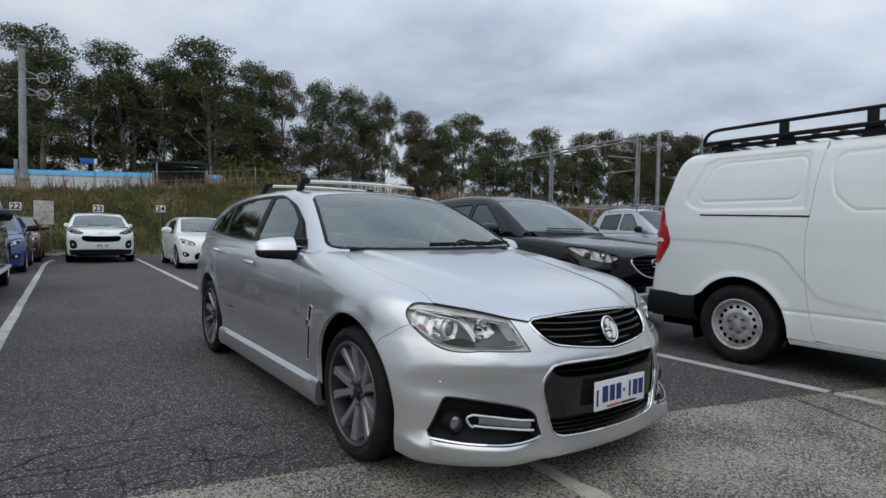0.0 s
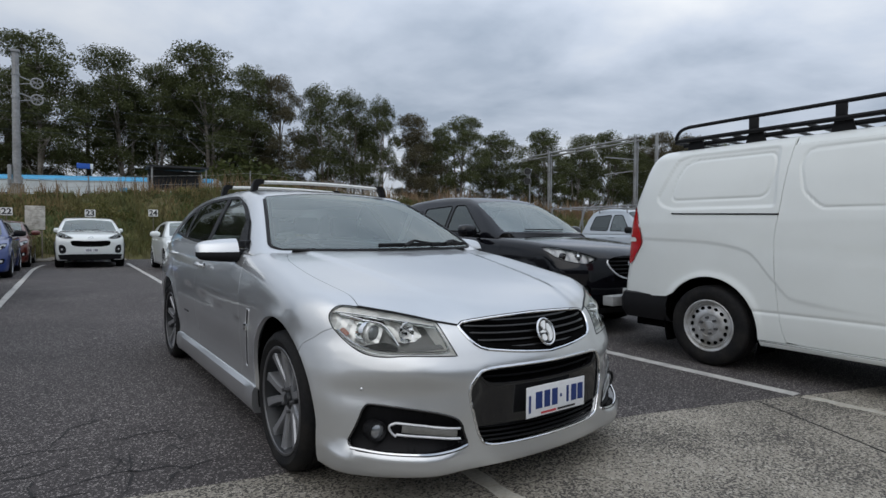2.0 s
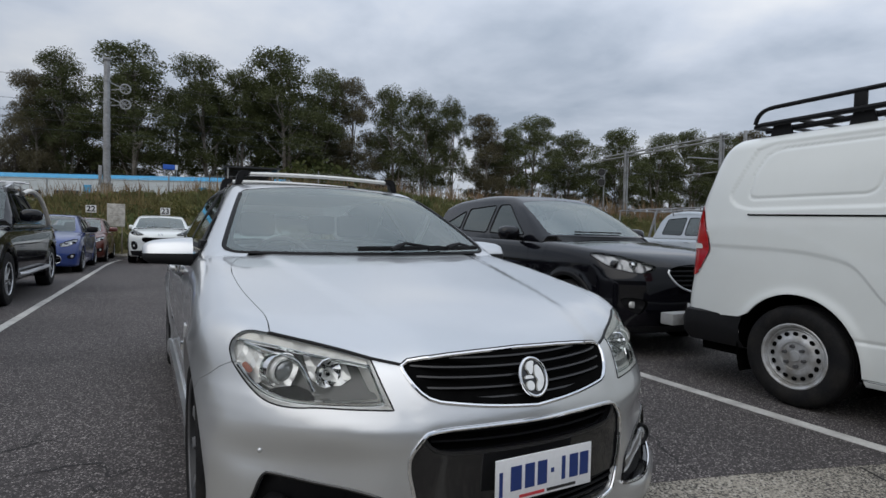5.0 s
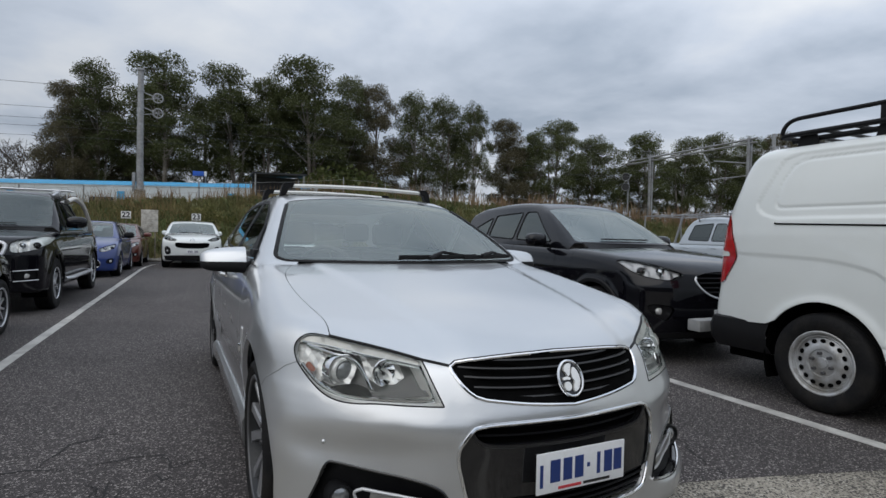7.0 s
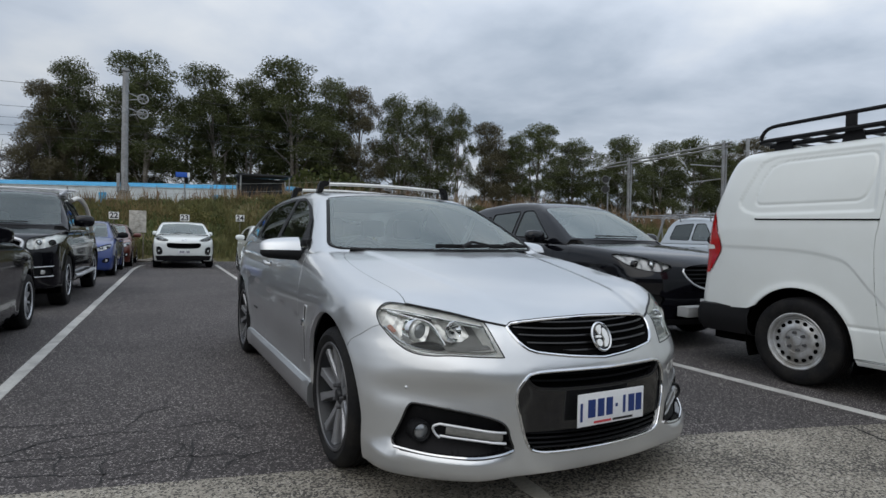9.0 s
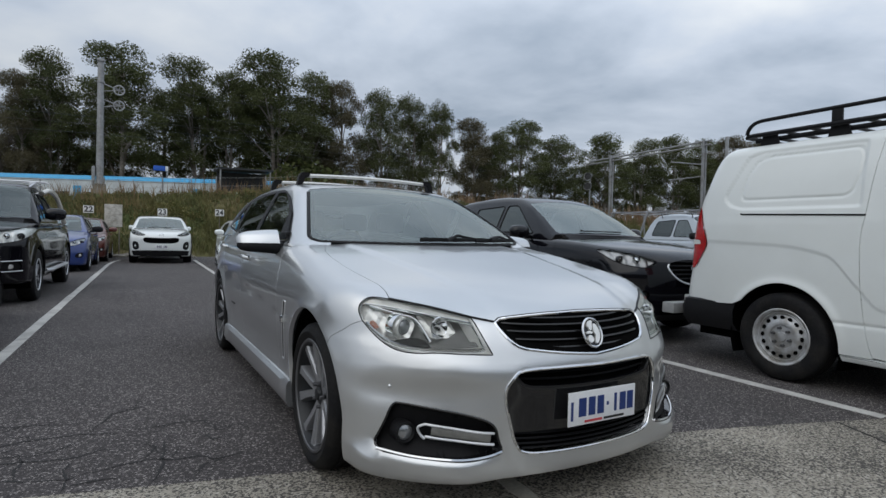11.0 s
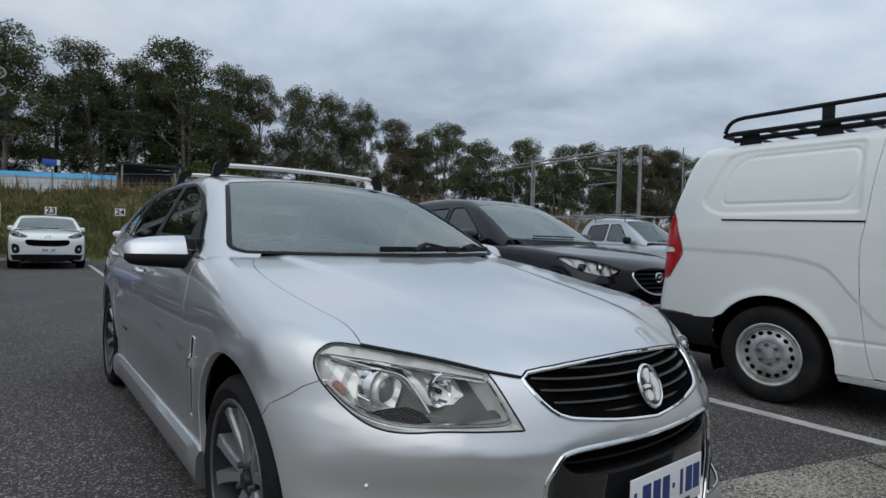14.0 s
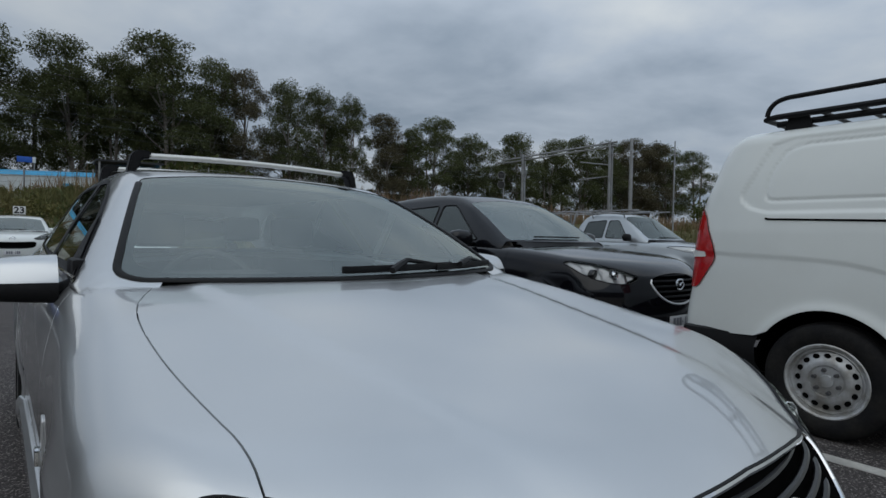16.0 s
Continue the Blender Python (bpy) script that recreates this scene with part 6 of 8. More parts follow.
VB = Barrel(1.0, 2.0)
fb = onto(van_f, VB, np.stack([np.full(60, 0.72), np.linspace(-0.62, math.pi + 0.62, 60) * 0.9], 1))
skin("front_body", van_f, Ball((0, 0.4, 0.9), -1, 3.0), dense(Ball((0, 0.4, 0.9), -1, 3.0).flat(fb), 0.06), WHITE, van, "white cab of the van", step=0.06)
rfl = Along("z", 0.5, 2.0)
skin("roof", van_f, rfl, np.array([(-0.85, 0.73), (0.85, 0.73), (0.85, 1.935), (-0.85, 1.935)]), WHITE, van, step=0.06)
# rear bumper, plate steps and underside
bm = bmesh.new()
rows = []
for z, o in ((0.585, -0.012), (0.575, 0.02), (0.50, 0.035), (0.40, 0.03), (0.335, 0.0), (0.33, -0.05)):
    row = []
    for a in np.linspace(-1.0, 1.0, 44):
        w = 0.905 + o
        L = 3.565 + o
        if abs(a) < 0.72:
            x, y = a / 0.72 * (w - 0.10), L - 0.06 * (a / 0.72) ** 2
        else:
            u = (abs(a) - 0.72) / 0.28
            x, y = math.copysign(w - 0.10 + 0.10 * math.sin(min(u * 2.5, 1) * math.pi / 2), a), L - 0.06 - 0.10 * (1 - math.cos(min(u * 2.5, 1) * math.pi / 2)) - max(0, u - 0.4) * 0.75
        row.append(bm.verts.new((x, y, z)))
    rows.append(row)
for ra, rb_ in zip(rows[:-1], rows[1:]):
    for i in range(43):
        bm.faces.new((ra[i], ra[i + 1], rb_[i + 1], rb_[i]))
part("rear_bumper", bm, PLASTIC, van, "black plastic rear bumper")
part("underbody", box((-0.80, -1.4, 0.25), (0.80, 3.4, 0.32)), DARK, van)
part("axle", tube([(-0.75, 2.577, 0.34), (0.75, 2.577, 0.34)], 0.06, 8), DARK, van)
step_ = part("rear_step", box((-0.93, 3.60, 0.405), (0.93, 3.735, 0.505), 0.008), STEP_GREY, van, "pale grey rear step bar")
for zz in (0.43, 0.455, 0.48):
    part("tread_rib", box((-0.92, 3.733, zz - 0.004), (0.92, 3.739, zz + 0.004)), GALV, step_)
# roof rack
rack = part("roof_rack", tube([(-0.74, 3.04, 2.035), (0.74, 3.04, 2.035)], 0.018, 8), PLASTIC, van, "black steel tube roof rack")
for s in (-1, 1):
    lowr = [(s * 0.76, 3.02, 2.035), (s * 0.775, 2.96, 2.038), (s * 0.775, -0.5, 2.040)]
    part("rack_side_tube", tube(lowr, 0.020, 8), PLASTIC, rack)
    upr = chaikin([(s * 0.775, 3.02, 2.05), (s * 0.775, 3.005, 2.105), (s * 0.775, 2.95, 2.152), (s * 0.775, 2.83, 2.162), (s * 0.775, -0.5, 2.165)], 2)
    part("rack_side_tube", tube(upr, 0.0165, 8), PLASTIC, rack)
    part("rack_rail", tube([(s * 0.70, 2.98, 2.000), (s * 0.70, -0.5, 2.000)], 0.016, 6, flat=1.4), PLASTIC, rack)
    for y in (2.30, 1.66, 0.95, 0.25, -0.4):
        part("rack_post", box((s * 0.772 - 0.012, y - 0.038, 2.035), (s * 0.772 + 0.012, y + 0.038, 2.165), 0.004), PLASTIC, rack)
    for y in (2.84, 2.30, 1.66, 0.95, 0.25):
        bm = prism([(-0.09, 0.0), (0.09, 0.0), (0.06, 0.11), (-0.06, 0.11)], 0.02, None, 0.003)
        bmesh.ops.transform(bm, matrix=Matrix.Translation((s * 0.73 + 0.01, y, 1.925)) @ Matrix.Rotation(radians(90), 4, "Z"), verts=list(bm.verts))
        part("rack_bracket", bm, PLASTIC, rack)
for y in (2.9, 2.7, 2.5, 2.3, 2.1, 1.9, 1.66, 1.4, 1.15, 0.95, 0.6, 0.25):
    part("rack_cross_bar", tube([(-0.77, y, 2.035), (0.77, y, 2.035)], 0.014, 6), PLASTIC, rack)

# ---- other cars: one builder, a set of numbers for each kind ----
def build_car(name, label, at, turn, paint_mat, sp):
    """A car from its profile numbers. sp: nose (z, y), bonnet and roof (y, z), width, belt, hubs and the outlines of its lamps, grille and windows."""
    nose, bon, roof = curve(*sp["nose"]), curve(*sp["bonnet"]), curve(*sp["roof"])
    W, L, z0 = sp["half"], sp["length"], sp.get("clear", 0.2)
    flank = curve((0.1, -0.05), (0.35, -0.02), (0.6, 0.0), (0.85, 0.0), (1.0, -0.02), (1.25, -0.07))
    wide = curve((0, W - 0.06), (0.5, W - 0.02), (1.0, W), (L - 1.0, W), (L - 0.4, W - 0.03), (L, W - 0.12))
    h1, h2, R = sp["hubs"][0], sp["hubs"][1], sp["tyre"]
    belt_z, cw, tum = sp["belt"], sp["cab_half"], sp["tumble"]
    fl = sp.get("flare", 0.015)

    def lo_f(x, y, z):
        ax = np.abs(x)
        front = nose(z) + sp.get("p2", 0.28) * ax ** 2 + sp.get("p4", 0.26) * ax ** 4 - y
        flare = sum(fl * np.exp(-((np.hypot(y - h, z - R) - R * 1.14) / 0.06) ** 2) for h in (h1, h2))
        side = ax - (wide(y) + flank(z) + flare)
        top = z - bon(y) + 0.05 * ax ** 2
        back = y - (L - 0.25 * ax ** 2 - 0.10 * (z - 0.7) ** 2)
        f = smax(smax(side, top * 0.95, 0.10), front * 0.9, 0.07)
        return smax(smax(f, back, 0.10), z0 - z, 0.04)

    def cab_f(x, y, z):
        ax = np.abs(x)
        t = np.maximum((z - belt_z) / 0.45, -0.05)
        side = ax - (cw - tum * t - 0.03 * t * np.abs(t))
        yy = y - 0.25 * ax ** 2 * (1 - step01(1.9, 2.8, y))
        s = slope(roof, yy)
        return smax(side * 0.92, (z - roof(yy) + 0.05 * ax ** 2 * step01(1.8, 2.4, y)) / np.sqrt(1 + s * s), 0.06)

    car = thing(name, pose(at[0], at[1], at[2], 0, 0, turn), label, sp.get("category", "car"))
    FR, SD, AB = Along("y", 1.3, 2.0), Along("-x", 0.0, 1.5), Along("z", 0.3, 2.2)
    ball, barrel, cabb = Ball((0, 1.05, 0.62), -1, 2.0), Barrel(0.55, 1.8), Barrel(belt_z - 0.1, 1.8)
    st = sp.get("step", 0.035)

    def front_loop(pts, n=2):
        return onto(lo_f, FR, dense(smooth_loop(pts, n), 0.02))

    ys = sp["cowl"]
    low_a = -0.42
    ring = onto(lo_f, barrel, np.stack([np.full(70, ys), np.linspace(low_a, math.pi - low_a, 70) * 0.9], 1))
    arch = lambda h: np.stack([h + R * 1.17 * np.cos(np.linspace(0, math.pi, 28)), R + R * 1.19 * np.sin(np.linspace(0, math.pi, 28))], 1)
    foot = []
    for a in np.linspace(1.35, -1.35, 50):
        foot.append((0.95 * math.sin(a), 1.05 - 1.05 * math.cos(a) + 0.0, z0 + 0.03))
    foot = onto(lo_f, ball, ball.flat(np.array(foot)))
    loop = np.concatenate([ring, foot])
    lamp = front_loop(sp["lamp"])
    grille = front_loop(sp["grille"])
    low_g = front_loop(sp["intake"]) if "intake" in sp else None
    a1 = arch(h1)
    a1 = np.concatenate([a1, [(h1 - R * 1.17, 0.05), (h1 + R * 1.17, 0.05)]])
    arch3 = onto(lo_f, SD, dense(np.clip(a1, [0, z0 + 0.02], [9, 9]), 0.03))
    arch3 = np.concatenate([arch3[arch3[:, 2] > z0 + 0.05]])
    arch_cut = np.concatenate([arch3, arch3[-1:] + (0, 0, -0.35), arch3[:1] + (0, 0, -0.35)])
    bf_ = ball.flat
    cuts = [bf_(lamp), bf_(flip(lamp)), bf_(grille), bf_(arch_cut), bf_(flip(arch_cut))]
    fogs = [front_loop(f) for f in sp.get("fog", [])]
    for f in fogs:
        cuts += [bf_(f), bf_(flip(f))]
    if low_g is not None:
        cuts.append(bf_(low_g))
    skin("front_body", lo_f, ball, bf_(loop), paint_mat, car, "painted bonnet, wings and bumper", cut=cuts, step=st * 1.1, rim=0.02)
    if "bumper_z" in sp:
        bz = sp["bumper_z"]
        bl = dense(np.array([(-W * 0.86, z0 + 0.04), (W * 0.86, z0 + 0.04), (W * 0.91, bz), (W * 0.5, bz + 0.02), (-W * 0.5, bz + 0.02), (-W * 0.91, bz)]), 0.05)
        skin("bumper_skirt", lo_f, FR, bl, PLASTIC, car, "black plastic lower bumper", step=0.06, lift=0.006)

    # sides, cut at the doors
    def seam_at(y):
        a = np.linspace(0.25, 1.35, 140)
        p = onto(lo_f, barrel, np.stack([0 * a + y, a * 0.9], 1))
        c = cab_f(*p.T)
        out_ = np.nonzero(c >= 0)[0]
        k = min(int(out_[-1]) + 1, len(a) - 1) if len(out_) and out_[-1] < len(a) - 12 else int(np.argmin(np.abs(p[:, 2] - belt_z + 0.02)))
        return p[k]
    yr = sp["rear_ring"]
    edges = [ys] + [y for y in sp["doors"] if y < yr] + [yr]
    bb = barrel.flat
    a2 = arch(h2)
    arch2 = onto(lo_f, SD, dense(np.concatenate([a2, [(h2 - R * 1.17, z0 + 0.02), (h2 + R * 1.17, z0 + 0.02)]]), 0.03))
    cab_end = sp.get("cab_end", L - 0.35)
    for i, (ya, yb) in enumerate(zip(edges[:-1], edges[1:])):
        n = max(4, int((yb - ya) / 0.06))
        yy = np.linspace(ya, yb, n)
        top = np.array([seam_at(y) if y < cab_end else onto(lo_f, barrel, [(y, 0.93 * 0.9)])[0] for y in yy])
        q = bb(top)
        bot = np.stack([yy[::-1], np.full(n, low_a * 0.9)], 1)
        loop2 = dense(np.concatenate([q, bot]), 0.05)
        cut2 = [bb(arch2), bb(arch_cut)]
        for mir in (False, True):
            nm = "side_panel" if i == 0 or i == len(edges) - 2 else "door"
            d = skin(nm, lo_f, barrel, loop2, paint_mat, car, mirror=mir, cut=cut2, step=st * 1.3, gap=0.003, rim=0.02)
            if nm == "door":
                s = 1 if mir else -1
                zz = belt_z - 0.13
                x = abs(onto(lo_f, SD, [(yb - 0.15, zz)])[0][0])
                part("door_handle", tube([(s * (x - 0.01), yb - 0.24, zz), (s * (x + 0.02), yb - 0.22, zz), (s * (x + 0.02), yb - 0.10, zz + 0.004), (s * (x - 0.01), yb - 0.08, zz + 0.004)], 0.012, 6), sp.get("handle", paint_mat), d)
    # back
    rb_ = Ball((0, yr - 0.3, 0.62), 1, 2.2)
    ring2 = onto(lo_f, barrel, np.stack([np.full(60, yr), np.linspace(low_a, math.pi - low_a, 60) * 0.9], 1))
    skin("rear_body", lo_f, rb_, dense(rb_.flat(ring2), 0.06), paint_mat, car, "painted tail", step=0.07)

    # cabin
    cs = lambda pts: onto(cab_f, SD, dense(rounded(pts, 0.05, 3), 0.04))
    wins = [cs(w) for w in sp["windows"]]
    sx = sp["screen"]
    scr_pts = [(x, sx[0] + 0.25 * x * x) for x in np.linspace(-sx[1], sx[1], 9)] + [(sx[3], sx[2]), (0, sx[2] + 0.04), (-sx[3], sx[2])]
    scr_ = onto(cab_f, AB, dense(rounded(scr_pts, 0.06, 3), 0.04))
    nb2 = 40
    yb_ = np.linspace(ys + 0.12, cab_end, nb2)
    belt_l = np.array([seam_at(y) for y in yb_])
    cz_ = np.linspace(0.9 * cw, -0.9 * cw, 24)
    cowl_ = onto(cab_f, AB, np.stack([cz_, ys + 0.0 + 0.25 * cz_ ** 2], 1))
    back_ = onto(cab_f, cabb, np.stack([np.full(20, cab_end), np.linspace(0.3, math.pi - 0.3, 20) * 0.9], 1))
    cf_ = cabb.flat
    cl = np.concatenate([belt_l, back_, flip(belt_l)[::-1], cowl_])
    cc = [cf_(scr_)] + [cf_(w) for w in wins] + [cf_(flip(w)) for w in wins]
    skin("roof", cab_f, cabb, cf_(cl), paint_mat, car, "painted roof and pillars", cut=cc, step=0.06, rim=0.012)
    g = skin("windscreen", cab_f, cabb, cf_(scr_), sp.get("glass", GLASS_SCREEN), car, "windscreen that mirrors the sky", step=0.07, lift=-0.002)
    g.visible_shadow = False
    for mir in (False, True):
        for i, w in enumerate(wins):
            g = skin("side_window", cab_f, cabb, cf_(w), GLASS_DARK if i or sp.get("tinted") else GLASS_SIDE, car, mirror=mir, step=0.08, lift=-0.002)
            g.visible_shadow = False
            part("window_rubber", tube(moved(cab_f, w * ((-1 if mir else 1), 1, 1), 0.001), 0.010, 4, True), PLASTIC, g)
    part("cabin_floor", box((-W + 0.15, ys - 0.05, 0.3), (W - 0.15, cab_end, 0.36)), CABIN, car)
    part("dashboard", box((-W + 0.2, ys + 0.1, belt_z - 0.3), (W - 0.2, ys + 0.5, belt_z - 0.05), 0.05), CABIN, car)
    part("firewall", box((-W + 0.15, ys - 0.04, 0.3), (W - 0.15, ys, belt_z - 0.08)), DARK, car)
    part("cabin_back", box((-W + 0.2, cab_end - 0.12, 0.36), (W - 0.2, cab_end - 0.08, belt_z + 0.15)), CABIN, car)
    for x in (-0.37, 0.37):
        seat(car, x, ys + 0.85, belt_z - 0.68)
        if cab_end > ys + 2.3:
            seat(car, x, ys + 1.75, belt_z - 0.66)
    steering_wheel(car, (-0.37, ys + 0.62, belt_z - 0.06))
    xs = np.linspace(-0.6, 0.1, 10)
    part("wiper_blade", tube(onto(cab_f, AB, np.stack([xs + 0.2, sx[0] + 0.25 * (xs + 0.2) ** 2 + 0.04], 1)) + (0, -0.01, 0.012), 0.009, 6), PLASTIC, car)

    cowl_rows = []
    bm = bmesh.new()
    for x in np.linspace(-0.78 * cw, 0.78 * cw, 14):
        za = float(onto(lo_f, AB, [(x, ys - 0.02)])[0][2]) - 0.012
        zb = float(onto(cab_f, AB, [(x, ys + 0.25 * x * x + 0.03)])[0][2]) - 0.006
        cowl_rows.append([bm.verts.new((x, ys - 0.03, za)), bm.verts.new((x, ys + 0.25 * x * x + 0.03, zb))])
    for ra, rb in zip(cowl_rows[:-1], cowl_rows[1:]):
        bm.faces.new((ra[0], ra[1], rb[1], rb[0]))
    part("cowl", bm, PLASTIC, car, "black cowl under the windscreen")

    # grille, lamps
    def recess(nm, loop_, mat_, depth, parent):
        p, f, n = sheet(lo_f, FR, FR.flat(loop_), step=0.05)
        return mesh_object(nm, p + (0, depth, 0), f, mat_, parent)
    gr = recess("grille", grille, sp.get("grille_mat", DARK), 0.045, car)
    tagged(gr, "dark grille")
    if sp.get("grille_rim", True):
        loop_g = np.roll(grille, -int(np.argmax(grille[:, 2])), 0)
        if sp.get("rim_low"):
            loop_g = loop_g[loop_g[:, 2] < loop_g[:, 2].max() - 0.05]
        part("grille_rim", tube(moved(lo_f, loop_g, 0.0), sp.get("rim_r", 0.010), 6, not sp.get("rim_low")), sp.get("rim_mat", CHROME), gr)
    zg = [p[1] for p in sp["grille"]]
    xg = max(abs(p[0]) for p in sp["grille"])
    for z in np.linspace(min(zg) + 0.03, max(zg) - 0.03, sp.get("bars", 4)):
        xs = np.linspace(-xg * 0.9, xg * 0.9, 16)
        ok = inside(np.stack([xs, 0 * xs + z], 1), FR.flat(grille))
        if ok.sum() > 3:
            part("slat", tube(onto(lo_f, FR, np.stack([xs[ok], 0 * xs[ok] + z], 1)) + (0, 0.02, 0), 0.010, 6), sp.get("bar_mat", GLOSSB), gr)
    if low_g is not None:
        tagged(recess("lower_intake", low_g, DARK, 0.05, car), "dark lower intake")
    for s in (1, -1):
        for f in fogs:
            fg = recess("fog_lamp_surround", f * (1, 1, 1), PLASTIC, 0.03, car)
            c0 = f.mean(0)
            if s < 0:
                fg.data.transform(Matrix.Diagonal((-1, 1, 1, 1)))
            bm = lathe([(0.0, -0.01), (0.03, -0.005), (0.036, 0.02)], 16)
            bmesh.ops.transform(bm, matrix=Matrix.Translation((s * c0[0], c0[1] + 0.02, c0[2])) @ Matrix.Rotation(radians(90), 4, "Z"), verts=list(bm.verts))
            part("fog_lamp", bm, LAMP_SILVER, fg)
        hl = skin("headlight", lo_f, FR, FR.flat(lamp), GLASS_LAMP, car, "clear headlight", mirror=s < 0, step=0.04, lift=0.002)
        hl.visible_shadow = False
        p, f, n = sheet(lo_f, FR, FR.flat(lamp), step=0.03)
        mesh_object("lamp_bowl", (p + np.stack([0 * p[:, 0], 0.055 + 0.012 * np.sin(p[:, 0] * 70), 0 * p[:, 0]], 1)) * (s, 1, 1), f if s > 0 else f[:, ::-1], sp.get("lamp_mat", ALLOY), hl, smooth=False)
        c0 = lamp.mean(0)
        for k, r in ((-0.09, 0.045), (0.05, 0.04)):
            q = onto(lo_f, FR, [(c0[0] + k * sp.get("lamp_k", 1.0), c0[2] - 0.01)])[0]
            bm = lathe([(0.0, -0.02), (r * 0.6, -0.012), (r * 0.75, 0.0), (r, -0.006), (r, 0.03)], 18)
            bmesh.ops.transform(bm, matrix=Matrix.Translation((s * q[0], q[1] + 0.03, q[2])) @ Matrix.Rotation(radians(90), 4, "Z"), verts=list(bm.verts))
            part("lamp_ring", bm, CHROME if k > 0 else GLOSSB, hl)
        part("lamp_seal", tube(moved(lo_f, lamp * (s, 1, 1), 0.0), 0.005, 4, True), PLASTIC, hl)
        # mirror
        m_out, m_up, m_w, m_h = sp.get("mirror", (0.105, 0.05, 0.27, 0.165))
        mz = belt_z + m_up
        bm = bmesh.new()
        bmesh.ops.create_uvsphere(bm, u_segments=16, v_segments=10, radius=0.5)
        for v in bm.verts:
            q_ = [math.copysign((abs(c) * 2) ** 0.72 / 2, c) for c in v.co]
            v.co = Vector((q_[0] * m_w, q_[1] * 0.19, q_[2] * m_h))
            if v.co.y > 0.035:
                v.co.y = 0.035
        bmesh.ops.transform(bm, matrix=Matrix.Translation((-s * (W + m_out), sp["mirror_y"], mz)), verts=list(bm.verts))
        mi = part("side_mirror", bm, sp.get("mirror_mat", paint_mat), car, "side mirror")
        part("mirror_foot", tube([(-s * (W + 0.03), sp["mirror_y"], mz - 0.05), (-s * (W - 0.06), sp["mirror_y"] + 0.02, mz - 0.06)], 0.03, 8), PLASTIC, mi)
        for h in (h1, h2):
            wheel(car, (-s * (W + 0.005 - 0.115), h, R), -s, R, 0.23, sp["rim"], sp.get("wheel", "alloy10"))
            bm = lathe([(R * 1.18, -0.004), (R * 1.2, 0.30), (0.05, 0.31)], 30, -math.pi * 0.62, math.pi * 0.62)
            bmesh.ops.transform(bm, matrix=Matrix.Diagonal((s, 1, 1, 1)) @ Matrix.Translation((-W + 0.035, h, R)), verts=list(bm.verts))
            part("arch_liner", bm, DARK, car)
            if sp.get("cladding"):
                bm = bmesh.new()
                ar_ = arch(h)
                p = onto(lo_f, SD, ar_[ar_[:, 1] > z0 + 0.05])
                part("arch_moulding", tube(p * (s, 1, 1), 0.028, 6, flat=0.6), PLASTIC, car, "black arch moulding")
    if sp.get("badge"):
        zb_ = sp["badge"]
        q = onto(lo_f, FR, [(0, zb_)])[0]
        bm = tube([(0.06 * math.cos(a), 0, 0.045 * math.sin(a)) for a in np.linspace(0, math.tau, 24, endpoint=False)], 0.007, 6, True)
        add_tube(bm, [(-0.05, 0, 0.015), (-0.02, 0, 0.012), (0, 0, -0.015), (0.02, 0, 0.012), (0.05, 0, 0.015)], 0.006, 6)
        bmesh.ops.transform(bm, matrix=Matrix.Translation((0, q[1] - 0.012, zb_)), verts=list(bm.verts))
        part("badge", bm, CHROME, car, "plain chrome badge")
    q = onto(lo_f, FR, [(0, sp["plate_z"])])[0]
    number_plate(car, Matrix.Translation((0, q[1] - 0.012, sp["plate_z"])), PLATE_G, 0.36 if sp.get("plate_w") is None else sp["plate_w"], 0.12)
    part("floor_pan", box((-W + 0.25, 0.3, z0 + 0.02), (W - 0.25, L - 0.3, z0 + 0.06)), DARK, car)
    part("engine_block", box((-W + 0.3, 0.35, z0 + 0.06), (W - 0.3, ys - 0.06, 0.55)), DARK, car)
    return car, lo_f, cab_f


